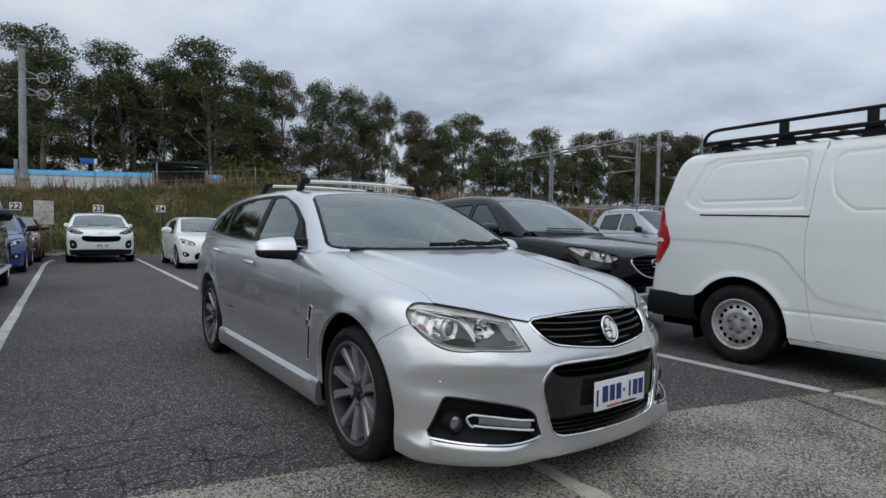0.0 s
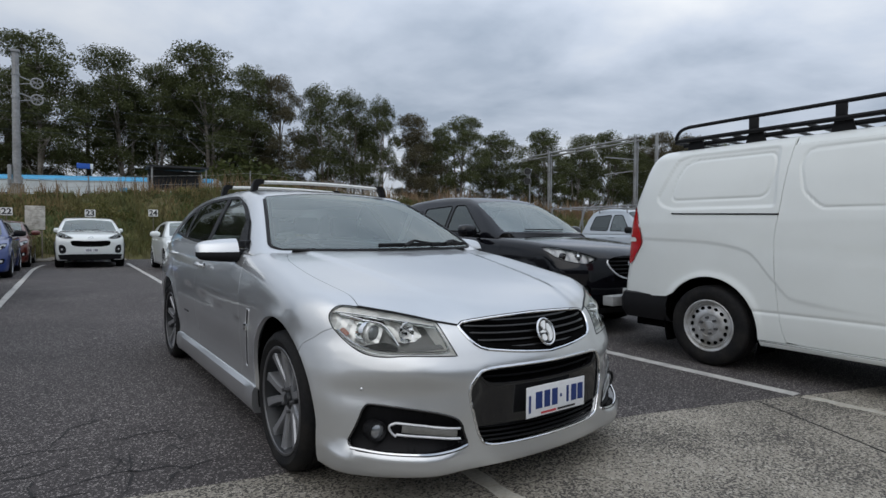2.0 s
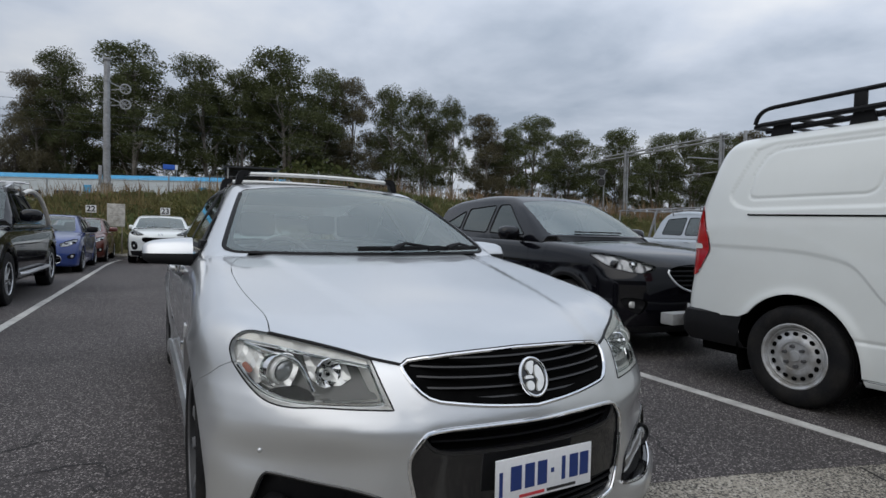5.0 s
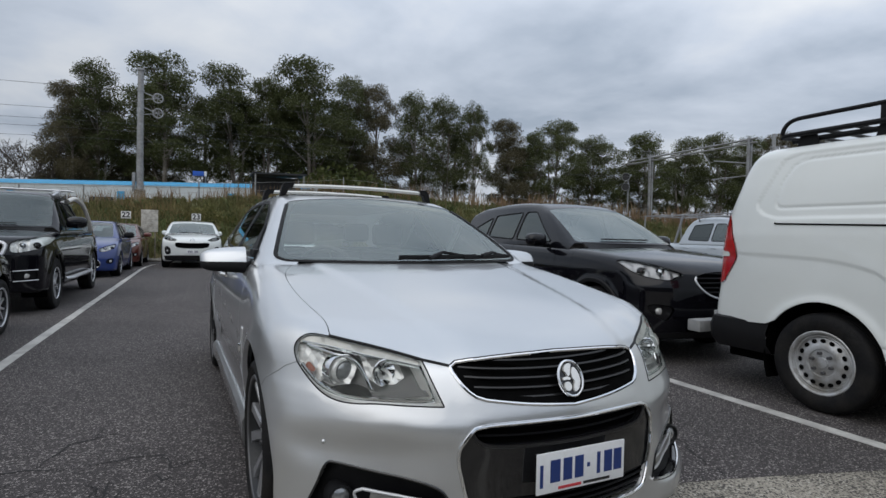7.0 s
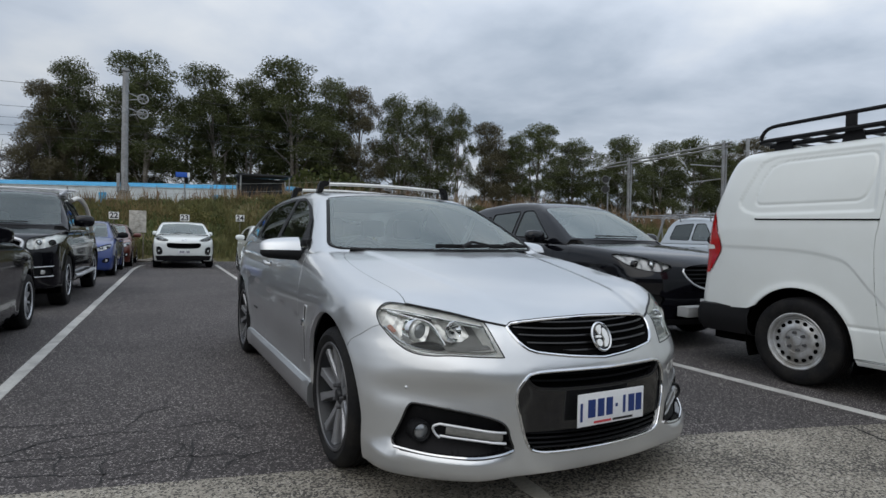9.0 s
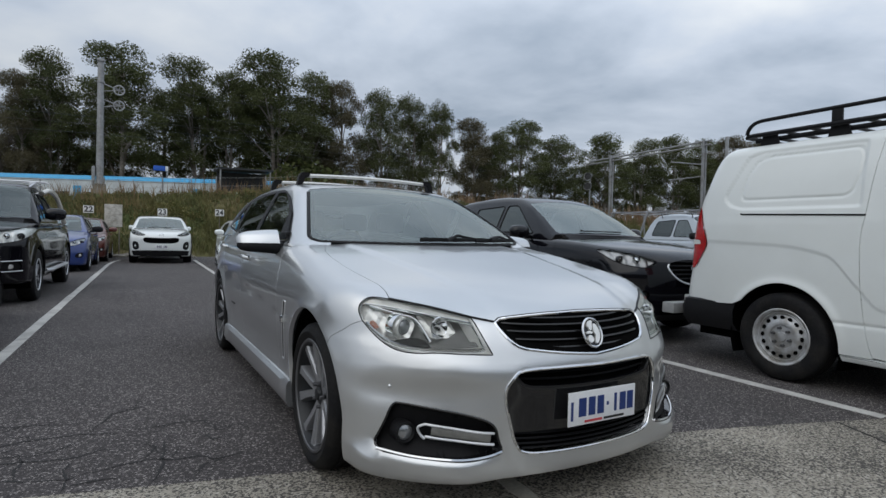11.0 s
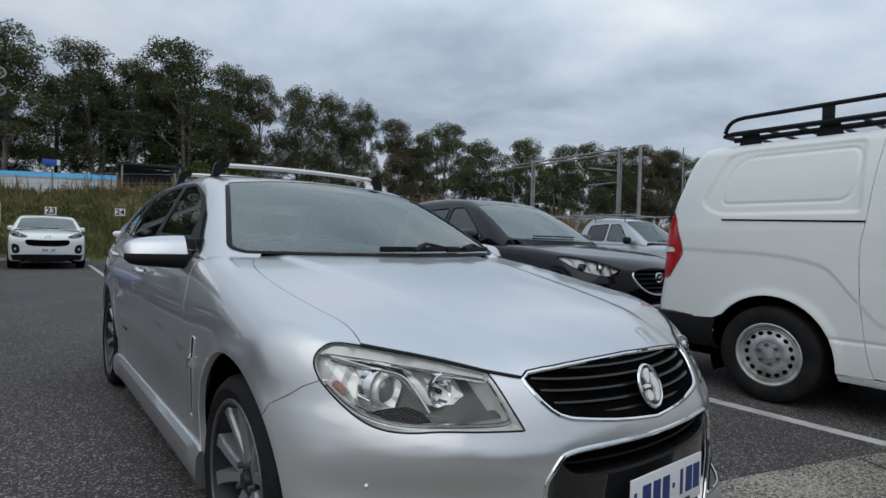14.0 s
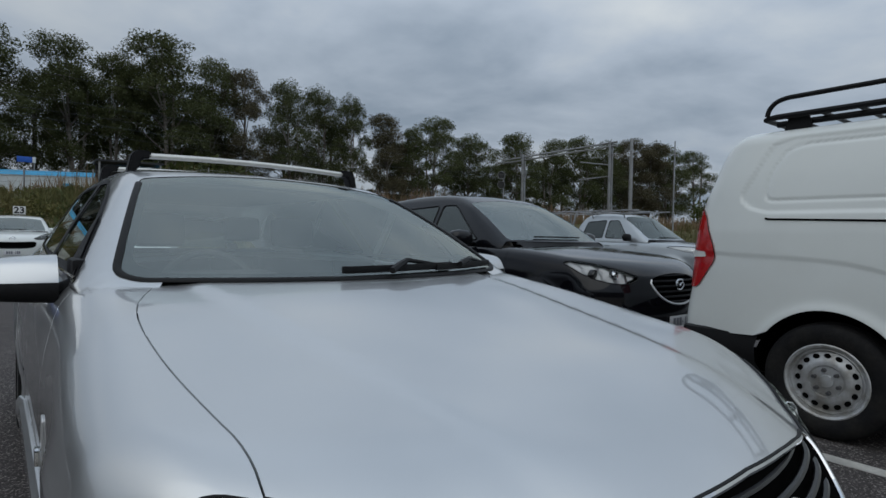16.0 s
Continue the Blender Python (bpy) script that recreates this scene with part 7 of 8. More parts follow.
suv = dict(nose=((0.15, 0.09), (0.30, 0.03), (0.50, 0.0), (0.72, 0.0), (0.84, 0.035), (0.94, 0.10), (1.01, 0.20), (1.09, 0.45)),
           bonnet=((-0.3, 0.76), (0.0, 0.91), (0.12, 0.965), (0.4, 1.035), (0.8, 1.09), (1.2, 1.125), (1.6, 1.145), (4.6, 1.22)),
           roof=((0.9, 0.92), (1.15, 1.075), (1.3, 1.16), (1.75, 1.42), (2.1, 1.59), (2.5, 1.69), (3.0, 1.715), (3.8, 1.68), (4.2, 1.59), (4.4, 1.42), (4.56, 1.07)),
           half=0.92, length=4.54, hubs=(0.90, 3.60), tyre=0.355, rim=0.232, belt=1.14, cab_half=0.84, tumble=0.18, cowl=1.30, doors=(1.62, 2.62, 3.35), rear_ring=3.9,
           windows=[[(1.80, 1.165), (2.62, 1.19), (2.62, 1.56), (2.38, 1.56)], [(2.70, 1.19), (3.40, 1.22), (3.40, 1.53), (2.70, 1.56)], [(3.48, 1.24), (3.95, 1.33), (3.48, 1.51)]],
           screen=(1.325, 0.72, 2.18, 0.61), mirror_y=1.85, plate_z=0.48,
           lamp=[(-0.44, 0.865), (-0.60, 0.925), (-0.80, 1.0), (-0.88, 0.985), (-0.84, 0.885), (-0.66, 0.79), (-0.46, 0.77)],
           grille=[(-0.44, 0.88), (0, 0.925), (0.44, 0.88), (0.40, 0.74), (0.22, 0.645), (0, 0.63), (-0.22, 0.645), (-0.40, 0.74)],
           intake=[(-0.48, 0.40), (0.48, 0.40), (0.42, 0.28), (-0.42, 0.28)],
           fog=[[(-0.80, 0.50), (-0.60, 0.47), (-0.58, 0.40), (-0.78, 0.36)]], bumper_z=0.30, clear=0.22, step=0.035)
mz = dict(suv, lamp=[(-0.45, 0.880), (-0.57, 0.927), (-0.692, 0.972), (-0.842, 1.010), (-0.885, 0.975), (-0.852, 0.882), (-0.738, 0.830), (-0.588, 0.812), (-0.50, 0.845)],
          grille=[(-0.37, 0.874), (0, 0.915), (0.37, 0.874), (0.345, 0.755), (0.20, 0.662), (0, 0.630), (-0.20, 0.662), (-0.345, 0.755)],
          fog=[[(-0.785, 0.595), (-0.55, 0.567), (-0.60, 0.45), (-0.64, 0.414), (-0.765, 0.495)]],
          glass=GLASS_PALE, lamp_mat=ALLOY_MID, rim_low=True, tinted=True, badge=0.81, cladding=True, bars=6, bar_mat=GRILLE, rim_mat=ALLOY, rim_r=0.010, wheel="alloy10", dark_plate=True, half=0.915)
build_car("black_suv", "glossy black sport utility car with a chrome-edged grille behind the van", (5.61, 3.93, 0), 0.0, BLACKP, mz)

kia = dict(suv, lamp_mat=LAMP_GREY, cab_half=0.875, tumble=0.155, screen=(1.315, 0.76, 2.18, 0.65), half=0.925, length=4.48, hubs=(0.91, 3.58), bumper_z=0.41, badge=0.93, cladding=True,
           roof=((0.9, 0.92), (1.15, 1.07), (1.3, 1.14), (1.75, 1.35), (2.1, 1.49), (2.5, 1.575), (3.0, 1.605), (3.8, 1.57), (4.2, 1.49), (4.4, 1.35), (4.56, 1.05)),
           windows=[[(1.80, 1.165), (2.62, 1.19), (2.62, 1.47), (2.38, 1.46)], [(2.70, 1.19), (3.40, 1.22), (3.40, 1.44), (2.70, 1.47)]],
           lamp=[(-0.43, 0.92), (-0.60, 1.00), (-0.80, 1.085), (-0.90, 1.075), (-0.83, 0.94), (-0.62, 0.89)],
           grille=[(-0.50, 0.855), (-0.25, 0.84), (0, 0.832), (0.25, 0.84), (0.50, 0.855), (0.54, 0.78), (0.47, 0.665), (0, 0.65), (-0.47, 0.665), (-0.54, 0.78)],
           intake=[(-0.62, 0.33), (-0.54, 0.425), (0.54, 0.425), (0.62, 0.33), (0.66, 0.20), (-0.66, 0.20)], fog=[[(-0.85, 0.73), (-0.66, 0.70), (-0.625, 0.50), (-0.70, 0.44), (-0.83, 0.45)]],
           mirror=(-0.025, 0.02, 0.16, 0.15), plate_z=0.548, grille_rim=False, bars=2, bar_mat=GRILLE, plate_w=0.36, nose=((0.15, 0.09), (0.30, 0.03), (0.50, 0.0), (0.75, 0.0), (0.90, 0.04), (0.98, 0.12), (1.03, 0.22), (1.10, 0.45)),
           bonnet=((-0.3, 0.78), (0.0, 0.95), (0.12, 1.0), (0.4, 1.055), (0.8, 1.10), (1.2, 1.125), (1.6, 1.14), (4.6, 1.20)), step=0.06)
build_car("white_suv", "white sport utility car with a black grille parked before the bank", (0.75, 19.95, 0), 0.0, WHITE, kia)

hatch = dict(nose=((0.12, 0.08), (0.25, 0.02), (0.45, 0.0), (0.60, 0.02), (0.72, 0.06), (0.80, 0.14), (0.90, 0.35)),
             bonnet=((-0.3, 0.60), (0.0, 0.74), (0.15, 0.80), (0.5, 0.90), (0.9, 0.97), (1.3, 1.02), (4.4, 1.08)),
             roof=((0.8, 0.75), (1.05, 0.92), (1.2, 1.01), (1.7, 1.27), (2.05, 1.41), (2.4, 1.465), (2.9, 1.475), (3.6, 1.42), (4.0, 1.32), (4.2, 1.15), (4.35, 0.9)),
             half=0.885, length=4.30, hubs=(0.88, 3.53), tyre=0.315, rim=0.21, belt=1.02, cab_half=0.80, tumble=0.19, cowl=1.18, doors=(1.55, 2.55, 3.2), rear_ring=3.7, clear=0.16,
             windows=[[(1.85, 1.04), (2.52, 1.06), (2.52, 1.35), (2.28, 1.35)], [(2.60, 1.06), (3.25, 1.09), (3.20, 1.32), (2.60, 1.36)]],
             screen=(1.205, 0.68, 2.08, 0.57), mirror_y=1.75, plate_z=0.40, step=0.06, bars=3,
             lamp=[(-0.50, 0.72), (-0.62, 0.78), (-0.78, 0.84), (-0.84, 0.83), (-0.80, 0.74), (-0.66, 0.66), (-0.52, 0.65)],
             grille=[(-0.30, 0.68), (0, 0.70), (0.30, 0.68), (0.28, 0.63), (0, 0.615), (-0.28, 0.63)],
             intake=[(-0.48, 0.50), (0.48, 0.50), (0.56, 0.30), (0.40, 0.24), (-0.40, 0.24), (-0.56, 0.30)],
             fog=[[(-0.82, 0.50), (-0.66, 0.46), (-0.64, 0.36), (-0.80, 0.34)]])
build_car("white_hatchback", "white hatchback with alloy wheels parked in its bay", (3.24, 15.95, 0), 0.0, WHITE, hatch)
build_car("blue_hatchback", "bright blue hatchback parked in its bay", (-1.86, 16.0, 0), 0.0, BLUEP, dict(hatch, half=0.90, mirror_mat=PLASTIC, glass=GLASS_CLEAR, grille=hatch["intake"], intake=[(-0.3, 0.68), (0.3, 0.68), (0.28, 0.63), (-0.28, 0.63)]))
build_car("red_hatchback", "dull red hatchback parked close before the bank", (-1.70, 20.55, 0), 0.0, REDP, hatch)
build_car("dark_hatchback", "dark blue-black hatchback parked nose in", (-2.02, 8.55, 0), 180.0, BLACKP, dict(hatch, half=0.90, mirror_y=2.35, mirror=(0.06, 0.05, 0.20, 0.14)))

ute = dict(nose=((0.2, 0.12), (0.40, 0.04), (0.60, 0.0), (0.80, 0.0), (0.95, 0.03), (1.05, 0.09), (1.12, 0.20), (1.2, 0.45)),
           bonnet=((-0.3, 0.85), (0.0, 1.02), (0.15, 1.07), (0.5, 1.12), (0.9, 1.155), (1.35, 1.185), (3.2, 1.20), (3.6, 1.20), (5.3, 1.20)),
           roof=((1.0, 0.98), (1.25, 1.13), (1.42, 1.22), (1.9, 1.55), (2.2, 1.75), (2.5, 1.82), (2.9, 1.84), (3.3, 1.81), (3.5, 1.67), (3.62, 1.30), (3.75, 0.95)),
           mirror=(0.075, 0.11, 0.31, 0.20), half=0.925, length=5.25, hubs=(0.95, 4.18), tyre=0.385, rim=0.232, belt=1.20, cab_half=0.84, tumble=0.17, cowl=1.42, doors=(1.80, 2.72, 3.52), rear_ring=4.75, cab_end=3.62, clear=0.30, flare=0.03,
           windows=[[(2.05, 1.23), (2.68, 1.24), (2.68, 1.66), (2.42, 1.66)], [(2.76, 1.24), (3.36, 1.26), (3.30, 1.63), (2.76, 1.67)]],
           glass=GLASS_CLEAR, screen=(1.445, 0.73, 2.26, 0.62), mirror_y=1.98, plate_z=0.62, step=0.05, category="ute", bars=3, wheel="alloy6", p2=0.20, p4=0.22,
           lamp=[(-0.545, 1.02), (-0.72, 1.055), (-0.856, 1.09), (-0.90, 1.06), (-0.894, 0.93), (-0.71, 0.868), (-0.545, 0.855)],
           grille=[(-0.515, 1.02), (0, 1.035), (0.515, 1.02), (0.50, 0.87), (0.40, 0.73), (-0.40, 0.73), (-0.50, 0.87)],
           intake=[(-0.50, 0.58), (0.50, 0.58), (0.46, 0.44), (-0.46, 0.44)], fog=[[(-0.83, 0.625), (-0.60, 0.61), (-0.59, 0.48), (-0.84, 0.475)]])
navara, nlow, _ = build_car("black_ute", "glossy black dual-cab ute with side steps and roof bars", (-1.99, 9.10, 0), 0.0, BLACKP, dict(ute, lamp_mat=LAMP_SILVER, rim_mat=ALLOY, rim_r=0.026))
for s in (-1, 1):
    part("side_step", tube([(s * 0.93, 1.45, 0.42), (s * 0.99, 1.6, 0.42), (s * 0.99, 3.45, 0.42), (s * 0.93, 3.55, 0.42)], 0.045, 8, flat=0.6), ALLOY, navara, "silver side step")
    rr = part("roof_rail", tube([(s * 0.58, 2.36, 1.76), (s * 0.62, 2.5, 1.82), (s * 0.62, 3.2, 1.84), (s * 0.60, 3.4, 1.78)], 0.016, 6), ALLOY, navara, "silver roof rail")
    part("sports_bar", tube(chaikin([(s * 0.62, 3.40, 1.72), (s * 0.70, 3.58, 1.80), (s * 0.77, 3.95, 1.70), (s * 0.82, 4.20, 1.45), (s * 0.84, 4.42, 1.18)], 2), 0.042, 8), BAR_SILVER, navara, "chrome sports bar")
part("roof_bar", tube([(-0.80, 2.60, 1.868), (0.80, 2.60, 1.868)], 0.022, 6, flat=0.6), ALLOY, navara, "silver roof bar")
part("roof_bar", tube([(-0.76, 3.15, 1.885), (0.76, 3.15, 1.885)], 0.022, 6, flat=0.6), ALLOY, navara, "silver roof bar")
for s in (-1, 1):
    for z in (0.615, 0.475):
        p = onto(nlow, Along("y", 1.3, 2.0), [(s * x, z + 0.05 * (x - 0.6)) for x in (0.59, 0.68, 0.76, 0.84)])
        part("chrome_strip", tube(p + (0, -0.004, 0), 0.007, 6), ALLOY, navara)
    part("bar_foot", box((s * 0.60 - 0.05, 2.55, 1.76), (s * 0.60 + 0.05, 2.65, 1.858), 0.012), ALLOY, navara, "silver clamp of the roof bar")

hilux, _, _ = build_car("silver_ute", "silver dual-cab ute with a ladder rack and bull bar", (12.85, 6.75, 0), 0.0, SILVER2, dict(ute, rim_r=0.012, mirror_mat=PLASTIC, mirror=(0.06, 0.06, 0.22, 0.17)))
lr = part("ladder_rack", tube([(-0.66, 1.9, 1.90), (-0.66, 5.0, 1.90)], 0.018, 6), GALV, hilux, "silver ladder rack")
part("rack_tube", tube([(0.66, 1.9, 1.90), (0.66, 5.0, 1.90)], 0.018, 6), GALV, lr)
for y in (2.3, 3.2, 3.9, 4.8):
    part("rack_tube", tube([(-0.66, y, 1.90), (0.66, y, 1.90)], 0.018, 6), GALV, lr)
    for s in (-1, 1):
        if y < 3.5:
            part("rack_leg", tube([(s * 0.66, y, 1.90), (s * 0.60, y, 1.72)], 0.016, 6), GALV, lr)
for s in (-1, 1):
    part("rack_leg", tube([(s * 0.66, 3.66, 1.90), (s * 0.72, 3.86, 1.18)], 0.03, 6), GALV, lr)
    part("rack_leg", tube([(s * 0.66, 4.95, 1.90), (s * 0.72, 4.95, 1.18)], 0.02, 6), GALV, lr)
part("bull_bar", tube(chaikin([(-0.75, -0.02, 0.62), (-0.75, -0.10, 0.95), (-0.55, -0.13, 1.10), (0.55, -0.13, 1.10), (0.75, -0.10, 0.95), (0.75, -0.02, 0.62)], 2), 0.03, 8), PLASTIC, hilux, "black bull bar")

# ---- bank, railway, trees ----
GRASS = material("rough_grass", (0.100, 0.097, 0.028), 0.8, 0.0, 3.0, 0.35, second=(0.17, 0.132, 0.052), second_scale=0.35, coords="Object")
GRASS_G = material("green_weeds", (0.075, 0.098, 0.024), 0.75, 0.0, 2.0, 0.35, second=(0.10, 0.11, 0.035), second_scale=0.5)
STRAW = material("dry_stalks", (0.20, 0.14, 0.075), 0.8, 0.0, 3.0, 0.35, second=(0.17, 0.10, 0.055), second_scale=0.6)
BANK = material("bank_soil", (0.095, 0.090, 0.032), 0.9, 0.0, 6.0, 0.35, 0.6, 10.0, second=(0.12, 0.10, 0.045), second_scale=0.6)


def leaf_material(name, a, b):
    m = material(name, a, 0.55, 0.0, per_object=0.22)
    nt = m.node_tree
    bs = nt.nodes["Principled BSDF"]
    geo = nt.nodes.new("ShaderNodeNewGeometry")
    mx = nt.nodes.new("ShaderNodeMix"); mx.data_type = "RGBA"
    src = bs.inputs["Base Color"].links[0].from_socket
    mx.inputs[7].default_value = (*b, 1)
    nt.links.new(geo.outputs["Random Per Island"], mx.inputs[0])
    nt.links.new(src, mx.inputs[6])
    nt.links.new(mx.outputs[2], bs.inputs["Base Color"])
    bs.inputs["Specular IOR Level"].default_value = 0.25
    # thin leaves let some light through
    tl = nt.nodes.new("ShaderNodeBsdfTranslucent")
    nt.links.new(mx.outputs[2], tl.inputs["Color"])
    ms = nt.nodes.new("ShaderNodeMixShader"); ms.inputs[0].default_value = 0.3
    nt.links.new(bs.outputs[0], ms.inputs[1])
    nt.links.new(tl.outputs[0], ms.inputs[2])
    nt.links.new(ms.outputs[0], nt.nodes["Material Output"].inputs[0])
    return m


LEAF = leaf_material("gum_leaves", (0.062, 0.076, 0.028), (0.108, 0.120, 0.050))
LEAF2 = leaf_material("brown_green_leaves", (0.082, 0.074, 0.040), (0.125, 0.108, 0.066))
GRASS_LEAF = leaf_material("tussock_blades", (0.105, 0.110, 0.030), (0.21, 0.18, 0.075))
STRAW_LEAF = leaf_material("dry_weed_leaves", (0.14, 0.10, 0.055), (0.22, 0.17, 0.10))
BUSH = leaf_material("bush_leaves", (0.040, 0.060, 0.016), (0.10, 0.11, 0.04))


def bank_z(x, y):
    """Height of the bank: a slope up to a crest that grows to the east, then the level of the railway."""
    crest = 2.55 + 0.09 * min(max(x, -6), 9)
    if x > 9:
        crest -= 0.04 * min(x - 9, 25)
    t = min(max((y - 25.5) / 4.0, 0), 1)
    h = crest * (t ** 0.85)
    n = noise.noise((x * 0.35, y * 0.35, 0)) * 0.16 + noise.noise((x * 1.3, y * 1.3, 5)) * 0.06
    back = min(max((y - 31) / 3.0, 0), 1)
    return h + n * min(t * 3, 1) - back * 0.35


bm = bmesh.new()
xs = np.concatenate([np.linspace(-120, -16, 27), np.linspace(-14, 70, 85), np.linspace(74, 260, 48)])
ys_ = np.concatenate([np.linspace(25.4, 31, 15), np.linspace(32, 60, 15), np.array([75, 110, 200, 400])])
grid_ = [[bm.verts.new((x, y, bank_z(x, y) - (0.04 if y < 25.6 else 0))) for y in ys_] for x in xs]
for a, b in zip(grid_[:-1], grid_[1:]):
    for i in range(len(ys_) - 1):
        bm.faces.new((a[i], b[i], b[i + 1], a[i + 1]))
tagged(part("ground_bank", bm, BANK, smooth=180), "grassy earth bank behind the car park", "embankment", "", "structure")


def blades(name, mat, count, area, h, w, label, seed, lean=0.35, fan=1):
    """Many grass blades, each a bent sliver of its own, as one sheet of stuff."""
    rnd = random.Random(seed)
    vs, fs = [], []
    for _ in range(count):
        x, y = rnd.uniform(area[0], area[1]), rnd.uniform(area[2], area[3])
        dens = noise.noise((x * 0.5, y * 0.5, seed))
        if dens < rnd.uniform(-0.6, 0.25):
            continue
        z = bank_z(x, y) - 0.05
        for _k in range(fan):
            hh = h * rnd.uniform(0.45, 1.25) * (1 + 0.5 * dens)
            a, la = rnd.uniform(0, math.tau), rnd.uniform(0.05, lean) * hh
            b = rnd.uniform(-0.8, 0.8)
            dx, dy = math.cos(b) * w, math.sin(b) * w
            lx, ly = math.cos(a) * la, math.sin(a) * la
            ox, oy = rnd.uniform(-0.08, 0.08), rnd.uniform(-0.08, 0.08)
            k = len(vs)
            vs += [(x + ox - dx, y + oy - dy, z), (x + ox + dx, y + oy + dy, z), (x + ox + lx * 0.35 + dx * 0.8, y + oy + ly * 0.35 + dy * 0.8, z + hh * 0.6), (x + ox + lx * 0.35 - dx * 0.8, y + oy + ly * 0.35 - dy * 0.8, z + hh * 0.6), (x + ox + lx, y + oy + ly, z + hh)]
            fs += [(k, k + 1, k + 2, k + 3), (k + 3, k + 2, k + 4)]
    ob = mesh_object(name, vs, fs, mat, None, smooth=False)
    return tagged(ob, label, "grass", "", "stuff")


blades("bank_grass", GRASS, 16000, (-14, 34, 25.5, 30.2), 0.42, 0.016, "long yellow-green grass over the bank", 3, 0.6, 3)
blades("bank_weeds", GRASS_G, 9000, (-14, 34, 25.7, 30.0), 0.34, 0.026, "low green weeds among the grass of the bank", 7, 0.8, 3)
blades("crest_stalks", STRAW, 2600, (-14, 60, 29.0, 32.5), 0.95, 0.016, "tall dry grass stalks along the crest", 11, 0.35, 2)
blades("far_bank_grass", GRASS, 7000, (34, 100, 26.0, 31.0), 0.6, 0.03, "long grass on the far bank", 13, 0.6, 2)
blades("far_stalks", STRAW, 2600, (18, 100, 29.0, 33.0), 1.25, 0.03, "reddish dry stalks along the far crest", 17, 0.35, 2)


def leaf_cloud(centres, per, size, seed, flat=0.75):
    """Leaves as small bent slivers scattered over clumps (x, y, z, radius)."""
    rnd = random.Random(seed)
    vs, fs = [], []
    for cx_, cy_, cz_, cr_ in centres:
        for _ in range(int(per * cr_ ** 1.5)):
            while True:
                u = Vector((rnd.uniform(-1, 1), rnd.uniform(-1, 1), rnd.uniform(-1, 1)))
                if 0.12 < u.length < 1:
                    break
            u = u * (0.55 + 0.45 * u.length) if rnd.random() < 0.7 else u
            p = Vector((cx_ + u.x * cr_, cy_ + u.y * cr_, cz_ + u.z * cr_ * flat))
            s = size * rnd.uniform(0.55, 1.35)
            a = Vector((rnd.gauss(0, 1), rnd.gauss(0, 1), rnd.gauss(0, 0.7))).normalized()
            b = a.cross(Vector((rnd.gauss(0, 1), rnd.gauss(0, 1), rnd.gauss(0, 1)))).normalized()
            k = len(vs)
            vs += [p - a * s * 0.6, p + b * s * 0.30 - Vector((0, 0, s * 0.1)), p + a * s * 0.6 - Vector((0, 0, s * 0.3)), p - b * s * 0.30]
            fs.append((k, k + 1, k + 2, k + 3))
    return vs, fs


def scrub(name, mat, count, area, r, size, per, label, seed):
    """Low leafy mounds over the bank, as one sheet of stuff."""
    rnd = random.Random(seed)
    cl = []
    while len(cl) < count:
        x, y = rnd.uniform(area[0], area[1]), rnd.uniform(area[2], area[3])
        if noise.noise((x * 0.45, y * 0.6, seed)) < rnd.uniform(-0.5, 0.3):
            continue
        q = r * rnd.uniform(0.5, 1.4)
        cl.append((x, y, bank_z(x, y) + q * 0.25, q))
    vs, fs = leaf_cloud(cl, per, size, seed, 0.6)
    return tagged(mesh_object(name, vs, fs, mat, None, smooth=False), label, "weeds", "", "stuff")


scrub("bank_scrub", BUSH, 150, (-12, 32, 25.9, 30.4), 0.42, 0.085, 420, "low dark green weeds in mounds over the bank", 31)
scrub("bank_tussocks", GRASS_LEAF, 320, (-12, 32, 25.7, 30.6), 0.36, 0.09, 420, "yellow-green tussocks over the bank", 32)
scrub("crest_weeds", STRAW_LEAF, 150, (-12, 60, 29.6, 32.0), 0.40, 0.08, 300, "dry brown weeds along the crest of the bank", 33)


